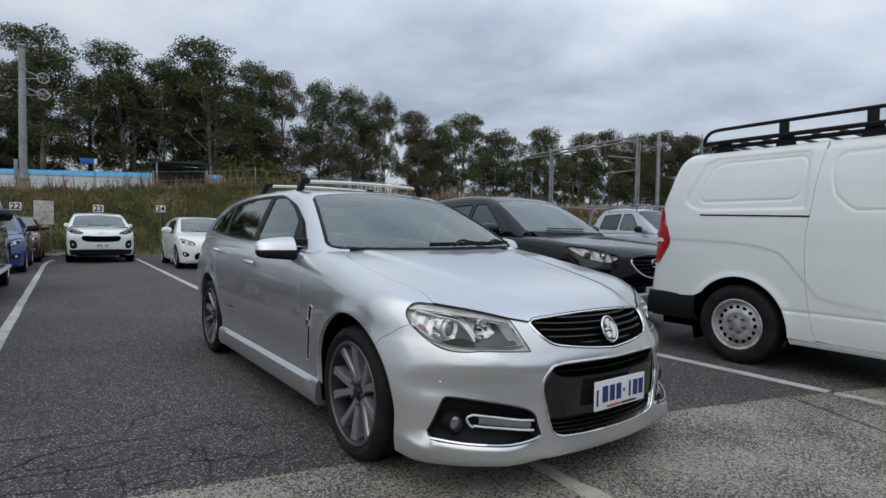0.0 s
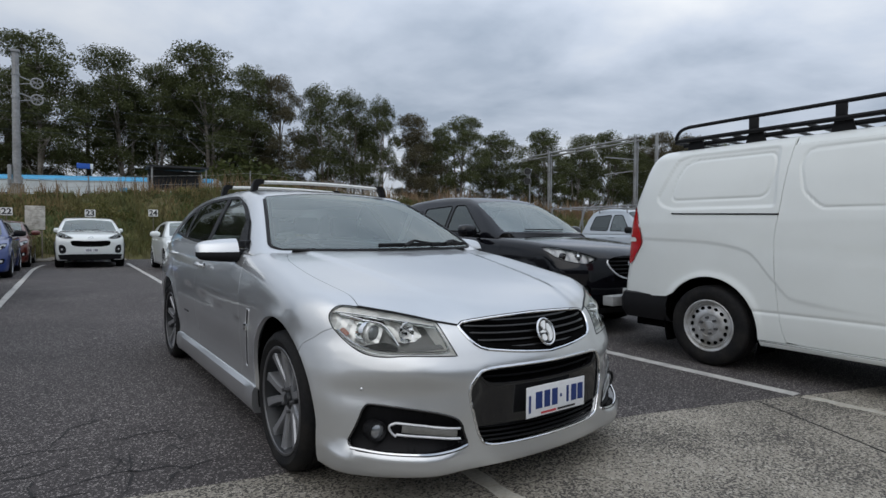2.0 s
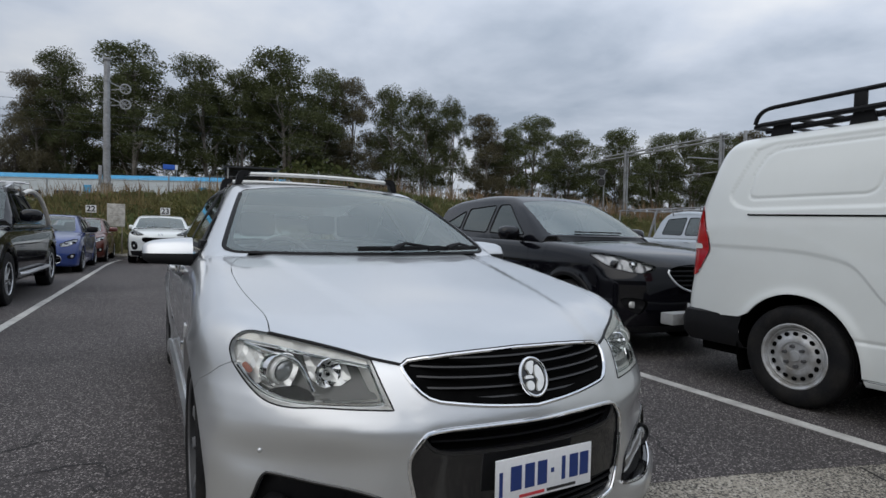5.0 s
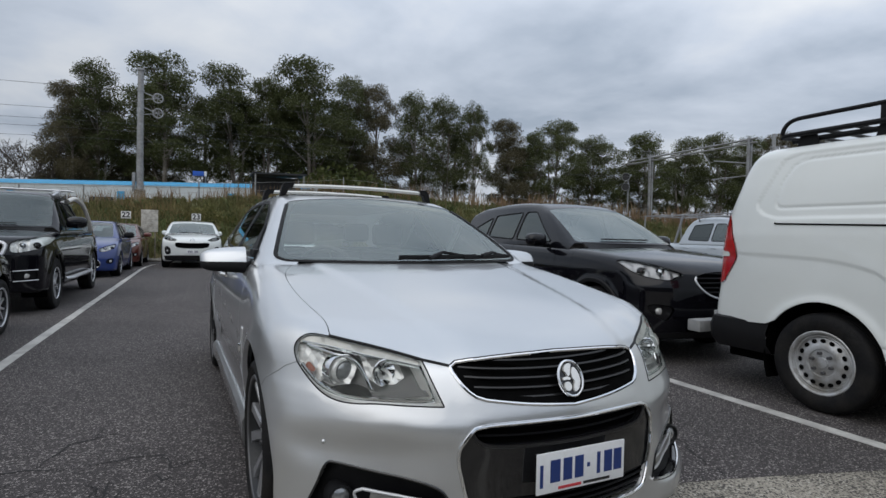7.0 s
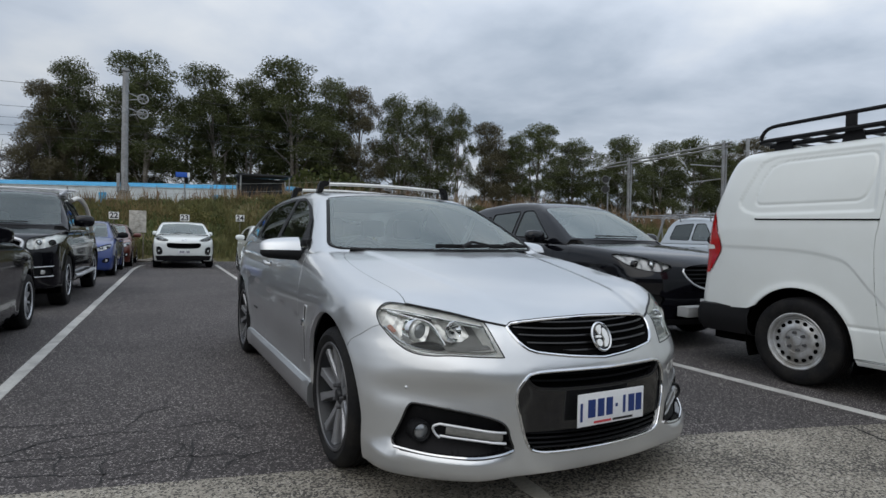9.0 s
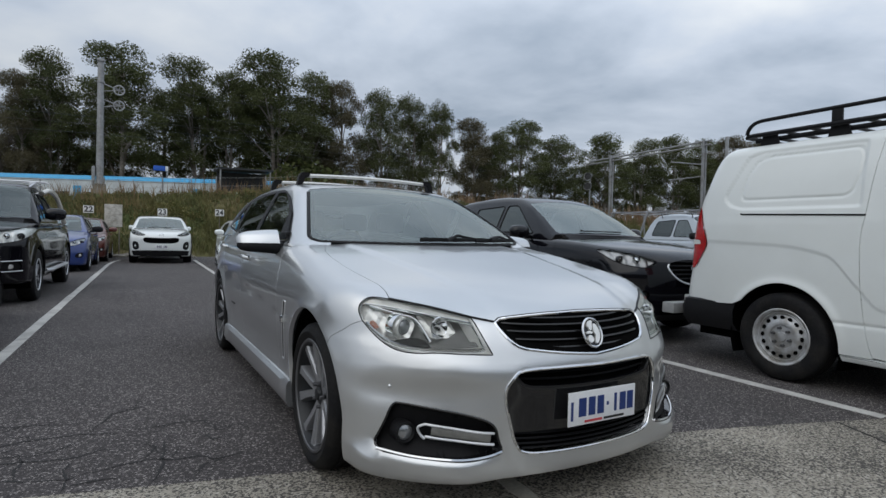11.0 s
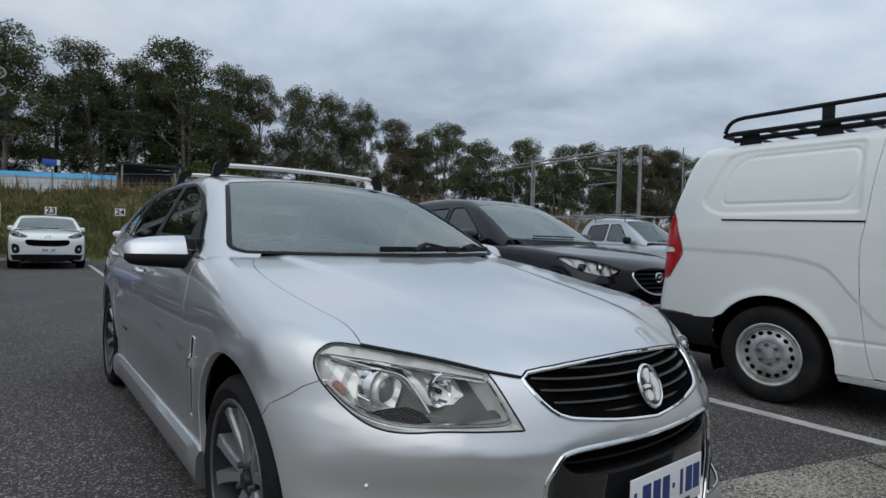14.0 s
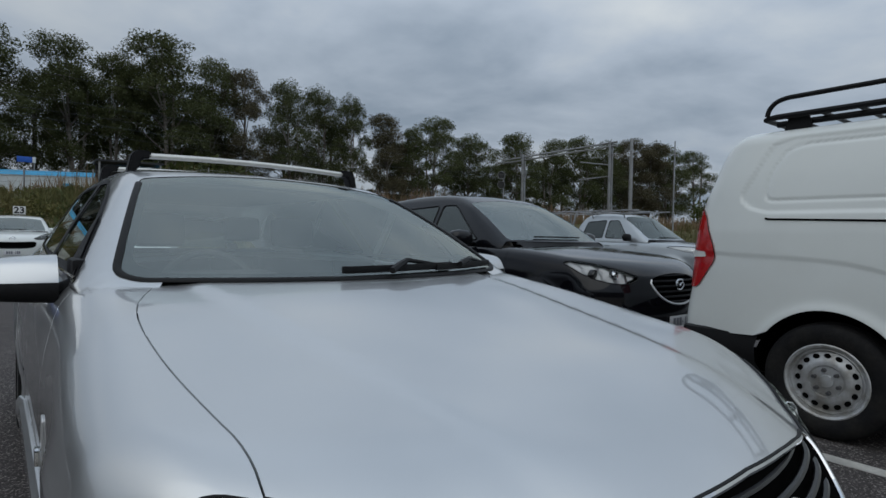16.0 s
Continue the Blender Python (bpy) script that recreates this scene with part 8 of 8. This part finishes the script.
def gum_tree(at, height, seed, crown_low=0.36, spread=3.2, mat=None, dense_=1.0, label="tall gum tree with a dark olive crown and pale trunk"):
    """A gum: a slim trunk that forks, limbs that end in rounded domes of leaf clumps, loose sprays below."""
    rnd = random.Random(seed)
    tree = thing("gum_tree", Matrix.Translation(at), label, "tree", "gum trees along the railway")
    bm = bmesh.new()
    H, R = height, spread
    sway = [(rnd.uniform(-0.5, 0.5), rnd.uniform(-0.4, 0.4)) for _ in range(2)]

    def axis(t):
        return Vector((sway[0][0] * math.sin(t * 2.2) + sway[1][0] * t * t, sway[0][1] * math.sin(t * 2.0), t * H))
    ts = np.linspace(0, 0.93, 9)
    add_tube(bm, [axis(t) for t in ts], [0.17 * (1 - 0.9 * t) + 0.02 for t in ts], 7)
    if rnd.random() < 0.7:
        ox = rnd.uniform(0.5, 1.2) * rnd.choice((-1, 1))
        add_tube(bm, [axis(t) + Vector((ox * min(t * 2.0, 1.2), 0.2, 0)) for t in np.linspace(0.04, 0.8, 7)], [0.14 * (1 - 0.85 * t) + 0.02 for t in np.linspace(0, 0.8, 7)], 6)
    domes = [(axis(0.97) - Vector((0, 0, 0.48 * R)), 0.56 * R), (axis(0.72), 0.5 * R)]
    n = 13
    for i in range(n):
        g = (i + rnd.random() * 0.8) / n
        a = i * 2.4 + rnd.uniform(-0.4, 0.4)
        off = R * (0.50 + 0.32 * math.sin(math.pi * min(1, g + 0.1))) * rnd.uniform(0.75, 1.1) * (1 - 0.25 * g * g)
        c = axis(crown_low + (0.90 - crown_low) * g) + Vector((math.cos(a) * off, math.sin(a) * off, 0))
        domes.append((c, R * rnd.uniform(0.36, 0.54)))
    clumps = []
    for c, r in domes:
        p0 = axis(max(0.1, c.z / H - rnd.uniform(0.10, 0.2)))
        add_tube(bm, [p0, p0.lerp(c, 0.55) + Vector((0, 0, 0.2)), c + Vector((0, 0, 0.3 * r))], [0.075, 0.05, 0.02], 5)
        m = int(15 * dense_)
        for k in range(m):
            u = 1 - 1.45 * (k + 0.5) / m
            ph = k * 2.4 + rnd.uniform(-0.5, 0.5)
            w = math.sqrt(max(0, 1 - u * u))
            q = rnd.uniform(0.72, 1.0) * r
            p = c + Vector((math.cos(ph) * w * q, math.sin(ph) * w * q, u * q * 0.82))
            clumps.append((p.x, p.y, p.z, r * rnd.uniform(0.38, 0.55)))
            if k % 3 == 0:
                add_tube(bm, [c, c.lerp(p, 0.6) + Vector((0, 0, 0.05)), p], [0.022, 0.016, 0.008], 4)
    for k in range(12):
        t = rnd.uniform(crown_low * 0.55, 0.6)
        a = rnd.uniform(0, 6.28)
        p = axis(t) + Vector((math.cos(a), math.sin(a), rnd.uniform(-0.1, 0.25))) * rnd.uniform(0.3, 0.75) * R
        add_tube(bm, [axis(t - 0.03), axis(t).lerp(p, 0.5) + Vector((0, 0, 0.15)), p], [0.03, 0.02, 0.008], 4)
        clumps.append((p.x, p.y, p.z, rnd.uniform(0.35, 0.7)))
    part("trunk", bm, BARK, tree, "mottled brown and pale trunk with limbs")
    vs, fs = leaf_cloud(clumps, 235 * dense_, 0.140, seed, 0.8)
    mesh_object("crown", vs, fs, mat or LEAF, tree, smooth=False)
    return tree


rnd = random.Random(5)
# place, height of the top and half width of each crown along the front of the wood
FRONT_ROW = [(-9.4, 15.0, 2.0), (-7.4, 17.2, 2.4), (-1.9, 18.2, 3.6), (4.8, 18.4, 3.3), (7.8, 18.0, 2.6), (12.1, 20.1, 3.9), (15.6, 19.3, 2.8), (19.2, 18.8, 2.5), (24.3, 18.1, 2.4), (28.3, 18.4, 2.4), (31.3, 17.6, 1.8),
             (36.6, 16.3, 2.6), (40.2, 15.0, 1.9), (43.2, 16.9, 3.0), (51.0, 15.8, 3.3), (60.0, 17.0, 3.4), (67.0, 17.0, 2.9), (74.0, 18.2, 3.3), (80.0, 18.4, 3.0), (88.4, 20.1, 3.8), (95.0, 20.0, 3.6), (102.0, 20.4, 4.0), (110.0, 20.0, 4.0)]
kinds = []


def plant(x, y, top, half, want=None):
    """A gum of the wanted height and width: one of six kinds, turned and scaled."""
    i = want if want is not None else rnd.randrange(5)
    if len(kinds) < 6:
        i = len(kinds)
        kinds.append(gum_tree((x, y, 2.0), 16.0, 40 + i, (0.22, 0.36, 0.30, 0.24, 0.40, 0.32)[i], 3.0, LEAF2 if i == 0 else LEAF, 1.1 if i == 0 else 1.0))
        t_ = kinds[i]
    else:
        t_ = copy_thing(kinds[i], Matrix.Translation((x, y, 2.0)) @ Matrix.Rotation(rnd.uniform(0, 6.28), 4, "Z"))
    t_.scale = (half / 2.7, half / 2.7, (top - 1.85) / 16.0)


for x, top, half in FRONT_ROW:
    plant(x, 60 + rnd.uniform(-1.2, 1.2), top, half)
skyline = curve((-12, 13.5), (-8, 16.0), (-2, 17.0), (5, 17.0), (12, 18.4), (19, 16.8), (31, 15.8), (37, 14.8), (43, 15.2), (51, 14.4), (60, 15.2), (75, 16.5), (94, 18.4), (140, 19.0))
for j in range(8):
    x = -10.0 + j * 3.8 + rnd.uniform(-0.6, 0.6)
    plant(x, 64 + rnd.uniform(-1.2, 1.2), float(skyline(x)) * rnd.uniform(0.84, 0.99), rnd.uniform(2.3, 3.0), 0 if x < -1 else None)
for j in range(15):
    x = 19 + j * 6.2 + rnd.uniform(-1.2, 1.2)
    plant(x, 64 + rnd.uniform(-1.5, 1.5), float(skyline(x)) * rnd.uniform(0.80, 0.97), rnd.uniform(2.2, 3.0))
for j in range(2):
    x = -10 + j * 6.4 + rnd.uniform(-1, 1)
    plant(x, 69 + rnd.uniform(-2, 2), float(skyline(x)) * rnd.uniform(0.62, 0.86), rnd.uniform(2.4, 3.2), 0 if x < 0 else None)

# understorey shrubs between the trunks
def shrub(at, r, seed, mat):
    rnd = random.Random(seed)
    sh = thing("shrub", Matrix.Translation(at), "dense dark green shrub under the gum trees", "shrub", "shrubs along the railway")
    bm = bmesh.new()
    cl = []
    for k in range(7):
        a = rnd.uniform(0, 6.28)
        p = Vector((math.cos(a) * r * 0.6, math.sin(a) * r * 0.6, r * rnd.uniform(0.4, 1.1)))
        add_tube(bm, [(0, 0, 0), p * 0.5, p], [0.06, 0.04, 0.015], 5)
        cl.append((p.x, p.y, p.z, r * rnd.uniform(0.45, 0.7)))
    part("stems", bm, BARK, sh)
    vs, fs = leaf_cloud(cl, 90, 0.26, seed)
    mesh_object("leaves", vs, fs, mat, sh, smooth=False)
    return sh


shrubs = [shrub(((-10.5, 58, 2.2), (21.0, 57.5, 2.2), (9.0, 50.5, 2.2))[i], 1.7 + 0.2 * i, 70 + i, (LEAF, LEAF2, BUSH)[i]) for i in range(3)]
for j in range(52):
    x = -11 + j * 2.7 + rnd.uniform(-1, 1)
    c = copy_thing(shrubs[rnd.randrange(2)], Matrix.Translation((x, 57 + rnd.uniform(-2, 9), 2.2)) @ Matrix.Rotation(rnd.uniform(0, 6.28), 4, "Z"))
    s = rnd.uniform(0.7, 1.25)
    c.scale = (s, s, s)
for j in range(30):
    x = -10 + j * 4.6 + rnd.uniform(-0.8, 0.8)
    c = copy_thing(shrubs[rnd.randrange(2)], Matrix.Translation((x, 70 + rnd.uniform(-2, 4), 2.0)) @ Matrix.Rotation(rnd.uniform(0, 6.28), 4, "Z"))
    s = rnd.uniform(1.0, 1.5) * (1.35 if x < 4 else 1.0)
    c.scale = (s, s, s)
for bx, by, s in ((10.5, 50, 1.6), (12.5, 51, 2.0), (14.5, 50.5, 1.7), (62, 31, 1.3), (66, 30, 1.5), (71, 31, 1.4), (76, 30, 1.7), (82, 32, 1.9)):
    c = copy_thing(shrubs[2], Matrix.Translation((bx, by, 2.2)))
    c.scale = (s, s, s)

# bare and pale trees
TWIG = material("grey_brown_twigs", (0.075, 0.064, 0.055), 0.85, 0.0, 6.0, 0.3)
def bare_tree(at, height, seed, leaves=False):
    rnd = random.Random(seed)
    tr = thing("bare_tree", Matrix.Translation(at), "leafless tree of fine grey twigs" if not leaves else "sparse pale green tree beyond the bank", "tree", "bare trees")
    bm, stem = bmesh.new(), bmesh.new()
    ends = []
    def grow(p, d, l, r, depth):
        q = p + d * l
        add_tube(stem if depth > 4 else bm, [p, q], [r, r * 0.7], 4)
        if depth == 0:
            ends.append(q)
            return
        for _ in range(3):
            e = (d + Vector((rnd.gauss(0, 0.6), rnd.gauss(0, 0.5), rnd.gauss(0.12, 0.25)))).normalized()
            grow(q, e, l * rnd.uniform(0.68, 0.86), r * 0.70, depth - 1)
    grow(Vector((0, 0, 0)), Vector((0, 0, 1)), height * 0.19, 0.11, 6)
    part("trunk", stem, TWIG, tr)
    part("crown", bm, TWIG, tr, "open crown of fine twigs")
    if leaves:
        vs, fs = leaf_cloud([(e.x, e.y, e.z, 0.5) for e in ends[::2]], 24, 0.2, seed)
        mesh_object("leaves", vs, fs, BUSH, tr, smooth=False)
    return tr


for bx, by, bh, bs in ((-11.4, 62, 12.0, 1), (-13.8, 63, 9.5, 2), (-16.2, 62, 9.0, 5), (-18.6, 64, 8.5, 3), (-21.2, 63, 8.0, 6)):
    bare_tree((bx, by, 2), bh, bs)
bare_tree((86, 36, 2), 13.0, 4, True)

# parking signs on stakes and the weathered board
for x, z, txt in ((-1.675, 1.83, "22"), (0.87, 1.825, "23"), (3.045, 1.89, "24")):
    sg = thing("bay_sign", pose(x, 25.2, 0), "white bay number sign with black numerals on a thin stake", "sign", "bay number signs")
    part("panel", box((-0.175, -0.004, z - 0.14), (0.175, 0.004, z + 0.14), 0.003), SIGN_W, sg)
    writing(txt, 0.30, SIGN_K, Matrix.Translation((0, -0.007, z - 0.005)) @ Matrix.Rotation(radians(90), 4, "X"), sg, "numerals", 0.0015, 0.008)
    part("stake", tube([(0, 0.015, -0.02), (0, 0.015, z + 0.05)], 0.014, 6), BARK, sg)
bd = thing("notice_board", pose(-0.85, 25.3, 0), "weathered off-white notice board with faded bars of text", "sign")
part("panel", box((-0.305, -0.006, 1.175), (0.305, 0.006, 2.065), 0.006, None), SIGN_OLD, bd)
fade = material("faded_print", (0.27, 0.25, 0.22), 0.7, 0.0, 20.0, 0.3, second=(0.45, 0.42, 0.37), second_scale=9.0)
for k, (z, x0, x1) in enumerate(((1.98, 0.02, 0.24), (1.92, -0.04, 0.22), (1.66, -0.20, 0.26), (1.59, -0.24, 0.1), (1.40, -0.2, 0.22), (1.33, -0.18, 0.05))):
    part("text_bar", box((x0, -0.010, z), (x1, -0.0065, z + 0.022)), fade, bd)
for x in (-0.2, 0.2):
    part("post", tube([(x, 0.03, -0.02), (x, 0.03, 1.95)], 0.022, 6), BARK, bd)

# broken concrete along the foot of the bank
def rubble(at, s, seed):
    rnd = random.Random(seed)
    bm = bmesh.new()
    bmesh.ops.create_icosphere(bm, subdivisions=2, radius=0.5)
    for v in bm.verts:
        v.co *= 1 + 0.35 * noise.noise(v.co * 2.1 + Vector((seed, 0, 0)))
        v.co = Vector((v.co.x * s[0], v.co.y * s[1], v.co.z * s[2]))
    bmesh.ops.transform(bm, matrix=Matrix.Translation((at[0], at[1], s[2] * 0.3)), verts=list(bm.verts))
    return tagged(part("rubble", bm, CONCRETE, smooth=30), "lump of broken concrete at the foot of the bank", "rubble", "rubble")


for k, (x, y, s) in enumerate(((-0.75, 24.6, (0.9, 0.3, 0.16)), (-0.35, 24.9, (0.6, 0.35, 0.2)), (-1.15, 24.4, (0.5, 0.25, 0.12)), (1.85, 24.7, (0.35, 0.25, 0.2)), (2.0, 24.5, (0.2, 0.2, 0.1)))):
    rubble((x, y), s, k)

# overhead line mast with tension wheels
mast = thing("railway_mast", pose(-1.87, 33.5, 2.2), "grey steel railway mast with two tension wheels", "mast")
part("post", tube([(0, 0, 0), (0, 0, 3.0), (0, 0, 7.5)], [0.185, 0.165, 0.14], 8), GALV, mast)
part("footing", tube([(0, 0, -0.3), (0, 0, 1.2)], [0.30, 0.28], 8), CONCRETE, mast)
part("cap", box((-0.17, -0.17, 7.48), (0.17, 0.17, 7.62), 0.02), GALV, mast)
for z in (3.1, 4.4, 5.3, 6.4):
    part("clamp", tube([(0, 0, z), (0, 0, z + 0.10)], 0.18, 8), GALV, mast)
for z in (5.45, 6.25):
    tw = part("tension_wheel", tube([(0.82 + 0.24 * math.cos(a), 0, z - 0.12 + 0.24 * math.sin(a)) for a in np.linspace(0, math.tau, 20, endpoint=False)], 0.042, 6, True), GALV, mast, "spoked tension wheel")
    sp_ = bmesh.new()
    for a in (0.3, 1.35, 2.4):
        add_tube(sp_, [(0.82 + 0.24 * math.cos(a), 0, z - 0.12 + 0.24 * math.sin(a)), (0.82 - 0.24 * math.cos(a), 0, z - 0.12 - 0.24 * math.sin(a))], 0.02, 5)
    part("wheel_spokes", sp_, GALV, tw)
    part("bracket", tube([(0.15, 0, z + 0.12), (0.82, 0, z - 0.12)], 0.03, 5), GALV, mast)
    part("bracket", tube([(0.15, 0, z - 0.25), (0.82, 0, z - 0.12)], 0.025, 5), GALV, mast)
part("junction_box", box((-0.36, -0.08, 1.1), (-0.20, 0.08, 2.1), 0.03), GALV, mast)

# the blue and white train behind the bank
TRAIN_W = material("train_white", (0.50, 0.54, 0.56), 0.4, 0.1, 2.0, 0.12)
TRAIN_B = material("train_blue", (0.03, 0.28, 0.50), 0.35, 0.1, 2.0, 0.12)
TRACK = pose(7.9, 37.75, 2.25, 0, 0, -24)
for k in range(3):
    tr_ = thing("train_carriage", TRACK @ pose(-23.2 - k * 23.6, 0, 0), "white railway carriage with a bright blue roof band", "train", "train carriages")
    bm = bmesh.new()
    prof = [(0, 0.0), (0, 1.25), (0.05, 2.02), (0.10, 2.1), (0.35, 2.28), (0.9, 2.37), (1.4, 2.39), (1.9, 2.37), (2.45, 2.28), (2.7, 2.1), (2.75, 2.02), (2.8, 1.25), (2.8, 0.0)]
    ra = [bm.verts.new((0, y, z)) for y, z in prof]
    rb5 = [bm.verts.new((23.2, y, z)) for y, z in prof]
    for i in range(len(prof) - 1):
        bm.faces.new((ra[i], ra[i + 1], rb5[i + 1], rb5[i]))
    bm.faces.new(ra[::-1]); bm.faces.new(rb5)
    part("body", bm, TRAIN_W, tr_, smooth=20)
    bm = bmesh.new()
    ra = [bm.verts.new((0.02, 1.4 + (y - 1.4) * 1.012, z + 0.012)) for y, z in prof[2:-2]]
    rb5 = [bm.verts.new((23.18, v.co.y, v.co.z)) for v in ra]
    for i in range(len(ra) - 1):
        bm.faces.new((ra[i], ra[i + 1], rb5[i + 1], rb5[i]))
    part("roof", bm, TRAIN_B, tr_, "bright blue roof and upper band", smooth=20)
    part("roof_line", box((0.02, -0.0, 1.98), (23.18, 0.07, 2.005), 0.01), TRAIN_W, tr_, "thin pale line under the roof")
    for i in range(9):
        part("window", box((1.0 + i * 2.45, -0.02, 0.70), (2.6 + i * 2.45, 0.02, 1.22), 0.05), GLOSSB, tr_)
    for i in range(3):
        part("door", box((2.8 + i * 7.4, -0.03, 0.1), (3.3 + i * 7.4, 0.02, 1.62), 0.02), TRAIN_B, tr_, "blue carriage door")

# platform shelter, blue station sign and fence posts
sh_ = thing("platform_shelter", pose(4.2, 36.0, 2.2), "dark open platform shelter with a flat roof", "shelter")
DARKM = material("dark_cladding", (0.03, 0.032, 0.036), 0.6, 0.2, 4.0, 0.2)
part("roof", prism([(-0.15, 2.72), (3.15, 2.78), (3.15, 2.88), (-0.15, 2.82)], 2.0), DARKM, sh_)
part("back_wall", box((0, 1.7, 1.0), (3.0, 1.76, 2.72)), DARKM, sh_)
part("bench", box((0.5, 1.1, 1.35), (2.2, 1.5, 1.42), 0.02), SIGN_W, sh_)
for x in (0.02, 2.98):
    part("post", tube([(x, 0.1, 0), (x, 0.1, 2.76)], 0.05, 6), GALV, sh_)
    part("post", tube([(x, 1.8, 0), (x, 1.8, 2.76)], 0.05, 6), DARKM, sh_)
bs_ = thing("station_sign", pose(1.12, 45.0, 2.0), "blue station sign with a white end on two posts", "sign")
part("panel", box((-0.48, -0.03, 3.40), (0.30, 0.03, 3.76), 0.01), BLUE_SIGN, bs_)
part("panel_end", box((0.305, -0.03, 3.40), (0.48, 0.03, 3.76), 0.01), SIGN_W, bs_)
for x in (-0.4, 0.4):
    part("post", tube([(x, 0.05, 0), (x, 0.05, 3.7)], 0.04, 6), GALV, bs_)
fence = thing("railway_fence", pose(0, 32.2, 0), "thin wire fence on grey posts along the railway", "fence")
for i in range(40):
    x = -12 + i * 2.6
    z = bank_z(x, 32.2)
    part("post", tube([(x, 0, z - 0.2), (x, 0, z + 1.35)], 0.035, 5), GALV, fence)
for zz in (0.35, 0.8, 1.25):
    part("wire", tube([(x, 0, bank_z(x, 32.2) + zz) for x in np.linspace(-12, 89.4, 70)], 0.008, 3), GALV, fence)

# gantry, signals, poles and wires to the east
gan = thing("railway_gantry", pose(47, 0, 2.0), "grey steel gantry that spans the railway tracks", "gantry")
for y in (34.5, 46.4):
    for dx in (-0.18, 0.18):
        part("leg", tube([(dx, y, 0), (dx, y, 8.9)], 0.13, 6), GALV, gan)
    for z in np.arange(0.6, 8.6, 0.9):
        part("lacing", tube([(-0.18, y, z), (0.18, y, z + 0.45)], 0.03, 4), GALV, gan)
for dz in (0.0, 0.35):
    part("beam", tube([(0, 33.8, 8.45 + dz), (0, 50.0, 8.2 + dz)], 0.10, 6), GALV, gan)
for y in np.arange(34.5, 49.5, 0.95):
    part("insulator", tube([(0, y, 8.75), (0.0, y + 0.05, 9.05)], 0.05, 5), GALV, gan)
part("cantilever", tube([(0, 34.5, 6.6), (-0.3, 38.0, 7.2)], 0.06, 5), GALV, gan)
part("cantilever", tube([(0, 34.5, 5.5), (-0.3, 38.2, 5.4)], 0.06, 5), GALV, gan)
for x, y, h, r in ((47, 32.2, 8.9, 0.20), (47, 27.8, 8.1, 0.07)):
    pl_ = thing("lineside_pole", pose(x, y, 2.0), "grey lineside pole above the bank", "pole", "lineside poles")
    part("shaft", tube([(0, 0, 0), (0, 0, h)], [r, r * 0.8], 7), GALV, pl_)
    part("cross_arm", tube([(-0.5, 0, h - 1.2), (0.5, 0, h - 1.2)], 0.05, 5), GALV, pl_)
for x, y, z in ((40, 42.7, 8.0), (40, 55.3, 6.7)):
    sgl = thing("railway_signal", pose(x, y, 2.0), "railway signal with two round black heads", "signal", "railway signals")
    part("post", tube([(0.35, 0, 0), (0.35, 0, z - 2.0)], 0.07, 6), GALV, sgl)
    for k in range(2 if z > 7 else 1):
        bm = bmesh.new()
        bmesh.ops.create_cone(bm, segments=18, radius1=0.38, radius2=0.38, depth=0.08, cap_ends=True)
        bmesh.ops.transform(bm, matrix=Matrix.Translation((0, -0.1, z - 2.35 - 1.0 * k)) @ Matrix.Rotation(radians(90), 4, "X") @ Matrix.Rotation(radians(-40), 4, "Y"), verts=list(bm.verts))
        hd = part("signal_head", bm, SIGN_K, sgl)
        part("signal_rim", tube([Matrix.Rotation(radians(-40), 4, "Z") @ Vector((0.38 * math.cos(a), -0.14, 0.38 * math.sin(a))) + Vector((0, 0, z - 2.35 - 1.0 * k)) for a in np.linspace(0, math.tau, 18, endpoint=False)], 0.020, 5, True), GALV, hd)
wires = thing("overhead_wires", pose(0, 0, 0), "thin dark overhead wires along the railway", "cable")
for y, z in ((38.8, 7.0), (38.8, 8.1), (42.5, 7.0), (42.5, 8.1), (35.0, 8.6)):
    part("wire", tube([(x, y, z + 0.3 * math.cos(x * 0.14)) for x in np.linspace(-60, 140, 120)], 0.012, 3), SIGN_K, wires)
